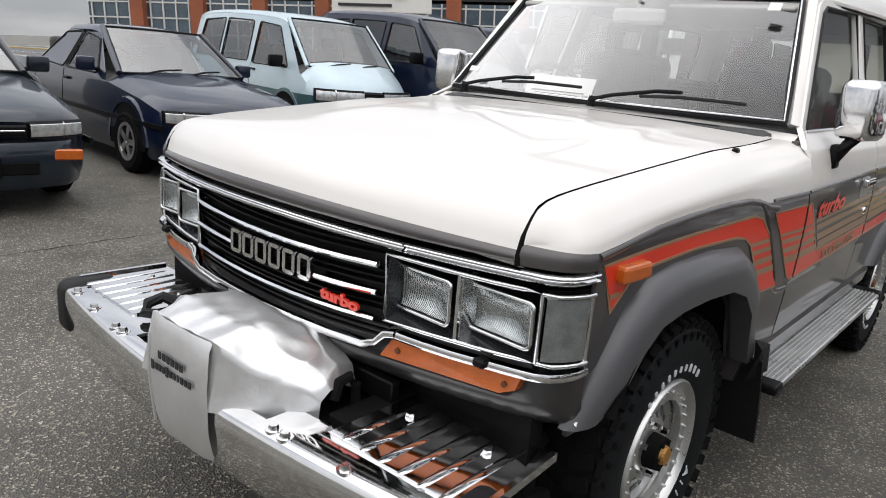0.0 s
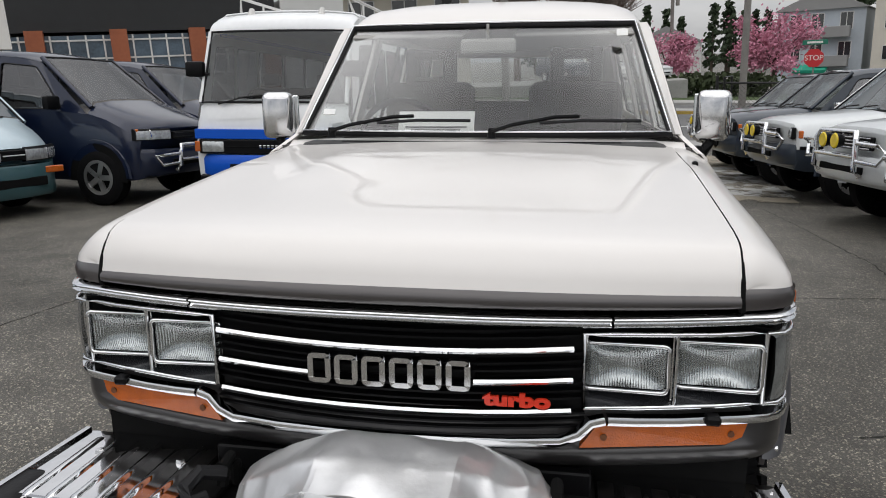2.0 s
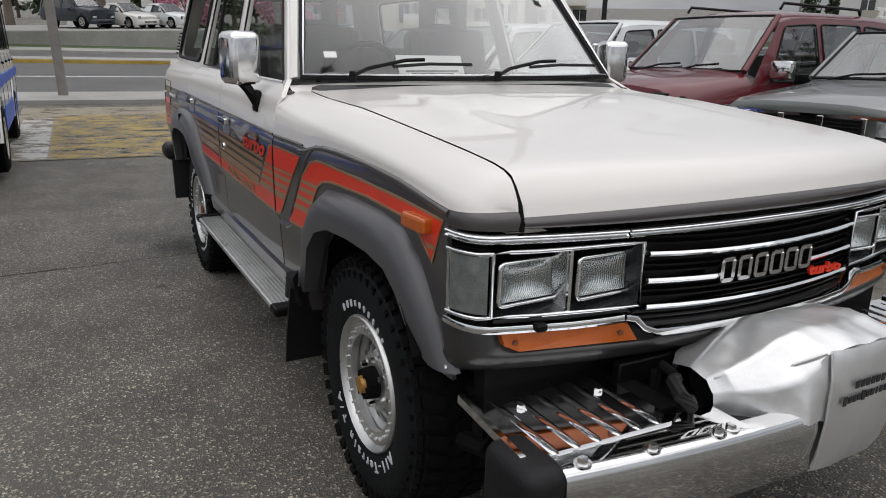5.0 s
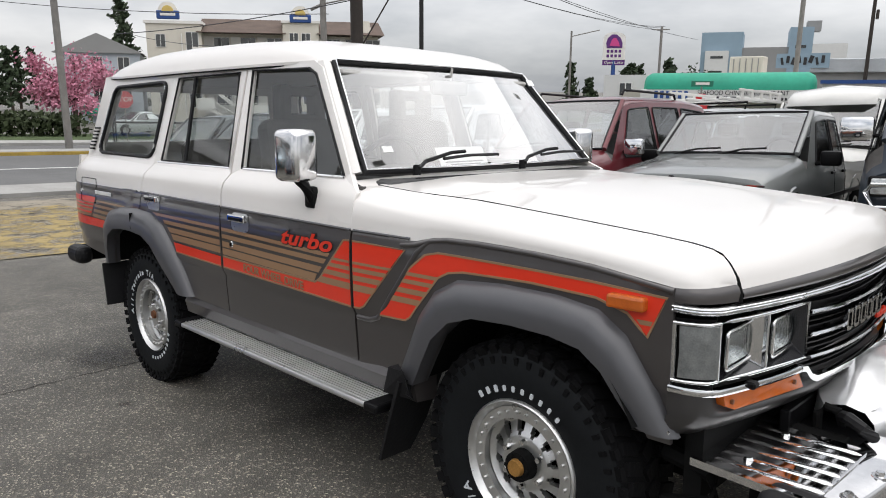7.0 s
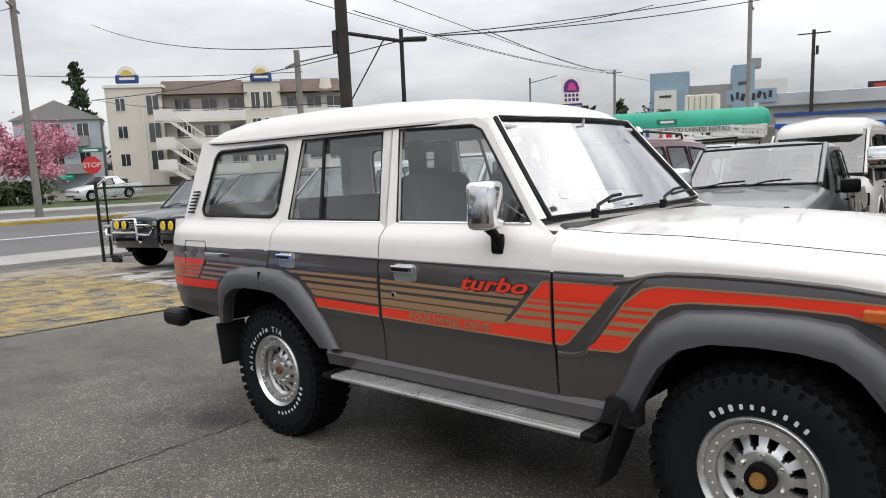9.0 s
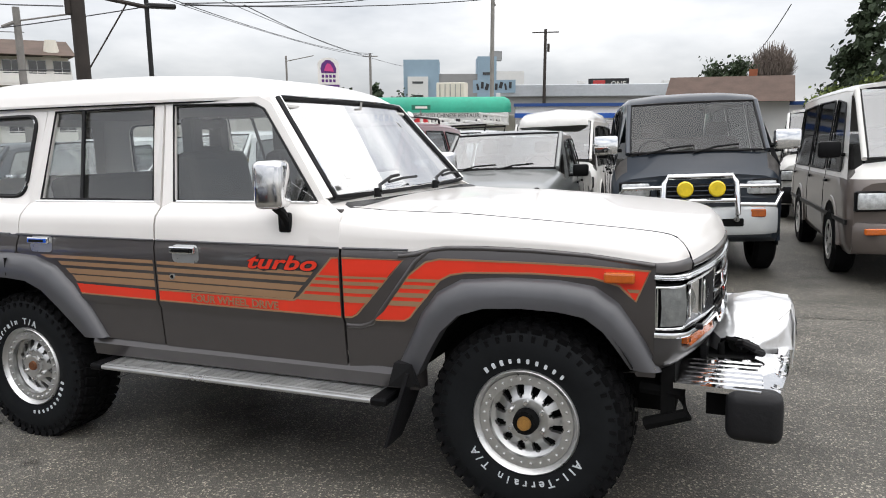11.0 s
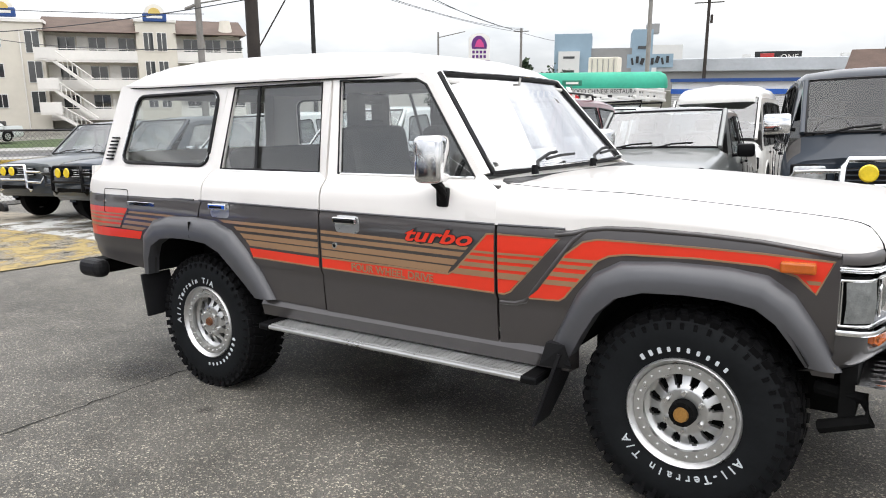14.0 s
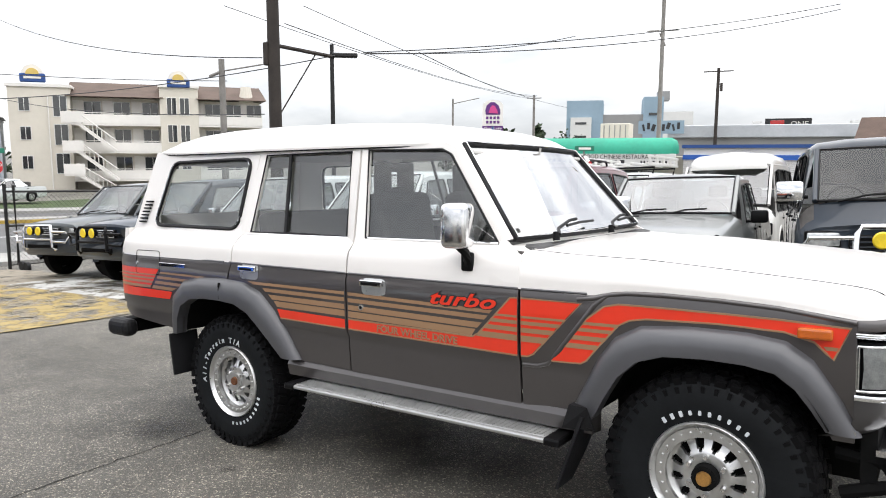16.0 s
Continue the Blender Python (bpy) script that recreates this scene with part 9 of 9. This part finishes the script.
def limb_mesh(bm, a, b, r0, r1, n=5):
    a, b = Vector(a), Vector(b)
    d = (b - a).normalized()
    u = d.orthogonal().normalized()
    v = d.cross(u)
    ring = [[bm.verts.new(p + u * r * math.cos(2 * math.pi * k / n) + v * r * math.sin(2 * math.pi * k / n)) for k in range(n)] for p, r in ((a, r0), (b, r1))]
    for k in range(n):
        bm.faces.new((ring[0][k], ring[0][(k + 1) % n], ring[1][(k + 1) % n], ring[1][k]))


def tree(x, y, label, height, crown_r, crown_z, leaf, kind="round", count=2600, size=0.22, seed=0, base=None, trunk_r=0.22):
    rnd = random.Random(seed)
    x, y = far(x, y)
    z = ground_z(x, y) if base is None else base
    t = thing("tree", Matrix.Translation((x, y, z)), label, "tree", "trees")
    bm = bmesh.new()
    limb_mesh(bm, (0, 0, -0.2), (0, 0, height * (0.95 if kind == "conifer" else 0.5)), trunk_r, trunk_r * (0.15 if kind == "conifer" else 0.6))
    tips = []
    if kind == "conifer":
        for k in range(46):
            h = height * (0.14 + 0.84 * (k / 46))
            a = rnd.uniform(0, 2 * math.pi)
            L = crown_r * (1.02 - h / height) * rnd.uniform(0.65, 1.1) + 0.15
            e = (L * math.cos(a), L * math.sin(a), h - L * 0.18)
            limb_mesh(bm, (0, 0, h), e, 0.035, 0.01)
            tips.append((Vector((0, 0, h)), Vector(e), 0.28 + 0.12 * L))
    else:
        for k in range(16):
            h = height * rnd.uniform(0.28, 0.5)
            a = rnd.uniform(0, 2 * math.pi)
            rr = crown_r * rnd.uniform(0.45, 0.92)
            e = Vector((rr * math.cos(a), rr * math.sin(a), crown_z + rnd.uniform(-0.65, 0.75) * crown_r * 0.8))
            limb_mesh(bm, (0, 0, h), e * 0.55 + Vector((0, 0, h)) * 0.45, trunk_r * 0.35, trunk_r * 0.2)
            limb_mesh(bm, e * 0.55 + Vector((0, 0, h)) * 0.45, e, trunk_r * 0.2, 0.02)
            tips.append((Vector((0, 0, h)) * 0.4 + e * 0.6, e, crown_r * rnd.uniform(0.24, 0.42)))
        if kind == "bare":
            for k in range(420):
                a = rnd.uniform(0, 2 * math.pi)
                rr = crown_r * math.sqrt(rnd.uniform(0, 1)) * 0.95
                top = crown_z + crown_r * math.sqrt(max(0.05, 1 - (rr / crown_r) ** 2)) * 1.1
                s0 = Vector((rr * 0.35 * math.cos(a), rr * 0.35 * math.sin(a), height * 0.42))
                e = Vector((rr * math.cos(a), rr * math.sin(a), top * rnd.uniform(0.8, 1.0)))
                limb_mesh(bm, s0, s0.lerp(e, 0.5), 0.055, 0.04)
                limb_mesh(bm, s0.lerp(e, 0.5), e, 0.04, 0.015)
                for j in range(3):
                    b0 = s0.lerp(e, rnd.uniform(0.4, 0.8))
                    limb_mesh(bm, b0, b0 + Vector((rnd.uniform(-0.4, 0.4), rnd.uniform(-0.4, 0.4), rnd.uniform(0.5, 1.1))), 0.025, 0.010)
    part("trunk", bm, TWIG if kind == "bare" else BARK, t)
    if kind == "bare":
        return t
    bm = bmesh.new()
    for k in range(count):
        a, e, rr = rnd.choice(tips)
        q = a.lerp(e, rnd.uniform(0.15, 1.12))
        d = Vector((rnd.gauss(0, 1), rnd.gauss(0, 1), rnd.gauss(0, 0.75)))
        c = q + d * rr * 0.5
        u = Vector((rnd.gauss(0, 1), rnd.gauss(0, 1), rnd.gauss(0, 1))).normalized()
        v = u.orthogonal().normalized()
        w = u.cross(v)
        sz = size * rnd.uniform(0.5, 1.2)
        f = [bm.verts.new(c + v * sz * p2 + w * sz * q2 * 0.6) for p2, q2 in ((-0.5, -0.2), (0, -0.5), (0.5, 0), (0.1, 0.5), (-0.4, 0.35))]
        bm.faces.new(f)
    tagged(part("crown", bm, leaf, t), kind="stuff")
    return t


tree(8.7, 27.5, "big dark evergreen behind the vans", 11, 3.6, 5.6, LEAF_DARK, "round", 9000, 0.34, 1, trunk_r=0.35)
tree(5.6, 41.0, "dark evergreen behind a tiled roof", 7.6, 2.4, 4.2, LEAF_DARK, "conifer", 5000, 0.34, 2)
tree(4.7, 36.0, "light green shrub beside the house", 4.0, 1.5, 2.4, LEAF_LIGHT, "round", 2600, 0.22, 3)
tree(-2.6, 66.5, "distant dark pine tree", 8.0, 2.0, 5.5, LEAF_DARK, "round", 2200, 0.36, 4)
tree(0.9, 71.5, "tall distant bare poplar tree", 10.5, 2.2, 6.0, LEAF_DARK, "bare", 0, 0.3, 5)
tree(-49.7, 14.8, "pink flowering cherry tree across the street", 5.2, 2.6, 3.2, BLOSSOM, "round", 7000, 0.22, 6)
tree(-54.0, 8.5, "pink flowering cherry tree across the street", 4.6, 2.2, 2.8, BLOSSOM, "round", 4500, 0.22, 7)
tree(-85.8, 32.4, "tall dark conifer behind the inn", 13.5, 3.0, 6, LEAF_DARK, "conifer", 2600, 0.5, 8)
tree(-56.4, 3.3, "large bare tree with upright branches", 11.5, 4.1, 5.6, LEAF_DARK, "bare", 0, 0.3, 9, trunk_r=0.4)
tree(-58.4, -2.4, "bare tree with upright branches", 9.6, 2.5, 5.6, LEAF_DARK, "bare", 0, 0.3, 10, trunk_r=0.35)
for k in range(16):
    rnd = random.Random(100 + k)
    tree(-112 + rnd.uniform(-8, 8), -4 + 2.6 * k + rnd.uniform(-1, 1), "distant dark conifer behind the roofs", rnd.uniform(6, 10), rnd.uniform(1.5, 2.4), 4, LEAF_DARK, "conifer", 500, 0.8, 40 + k)
for k in range(12):
    rnd = random.Random(200 + k)
    tree(-68 + 2.7 * k + rnd.uniform(-1, 1), 96 + rnd.uniform(-4, 6), "distant dark conifer behind the roofs", rnd.uniform(5, 8.5), rnd.uniform(1.5, 2.6), 4, LEAF_DARK, "conifer", 500, 0.8, 70 + k)
tree(-31.0, 60.5, "dark tree behind the roadside sign", 6.0, 1.9, 3.6, LEAF_DARK, "round", 2200, 0.3, 11)


def hedge(x0, y0, x1, y1, h, label, seed):
    rnd = random.Random(seed)
    (x0, y0), (x1, y1) = far(x0, y0), far(x1, y1)
    bm = bmesh.new()
    L = math.hypot(x1 - x0, y1 - y0)
    for k in range(int(L * 260)):
        t = rnd.uniform(0, 1)
        c = Vector((x0 + (x1 - x0) * t, y0 + (y1 - y0) * t, 0)) + Vector((rnd.gauss(0, 0.45), rnd.gauss(0, 0.45), 0))
        c.z = ground_z(c.x, c.y) + h * math.sqrt(rnd.uniform(0, 1)) * (0.85 + 0.15 * math.sin(t * 23))
        u = Vector((rnd.gauss(0, 1), rnd.gauss(0, 1), rnd.gauss(0, 1))).normalized()
        v = u.orthogonal()
        w = u.cross(v)
        bm.faces.new([bm.verts.new(c + v * 0.13 * p2 + w * 0.10 * q2) for p2, q2 in ((-1, -0.4), (0, -1), (1, 0), (0, 1))])
    tagged(part("hedge", bm, mat("hedge_leaves", (0.038, 0.052, 0.020), 0.85, 0, 1.0, 0.5)), label, "hedge", kind="stuff")


hedge(-45.5, 8.5, -45.0, 13.2, 1.5, "dark green clipped hedge across the street", 1)
hedge(-46.5, -4.0, -45.8, 8.0, 1.3, "dark green hedge across the street", 2)
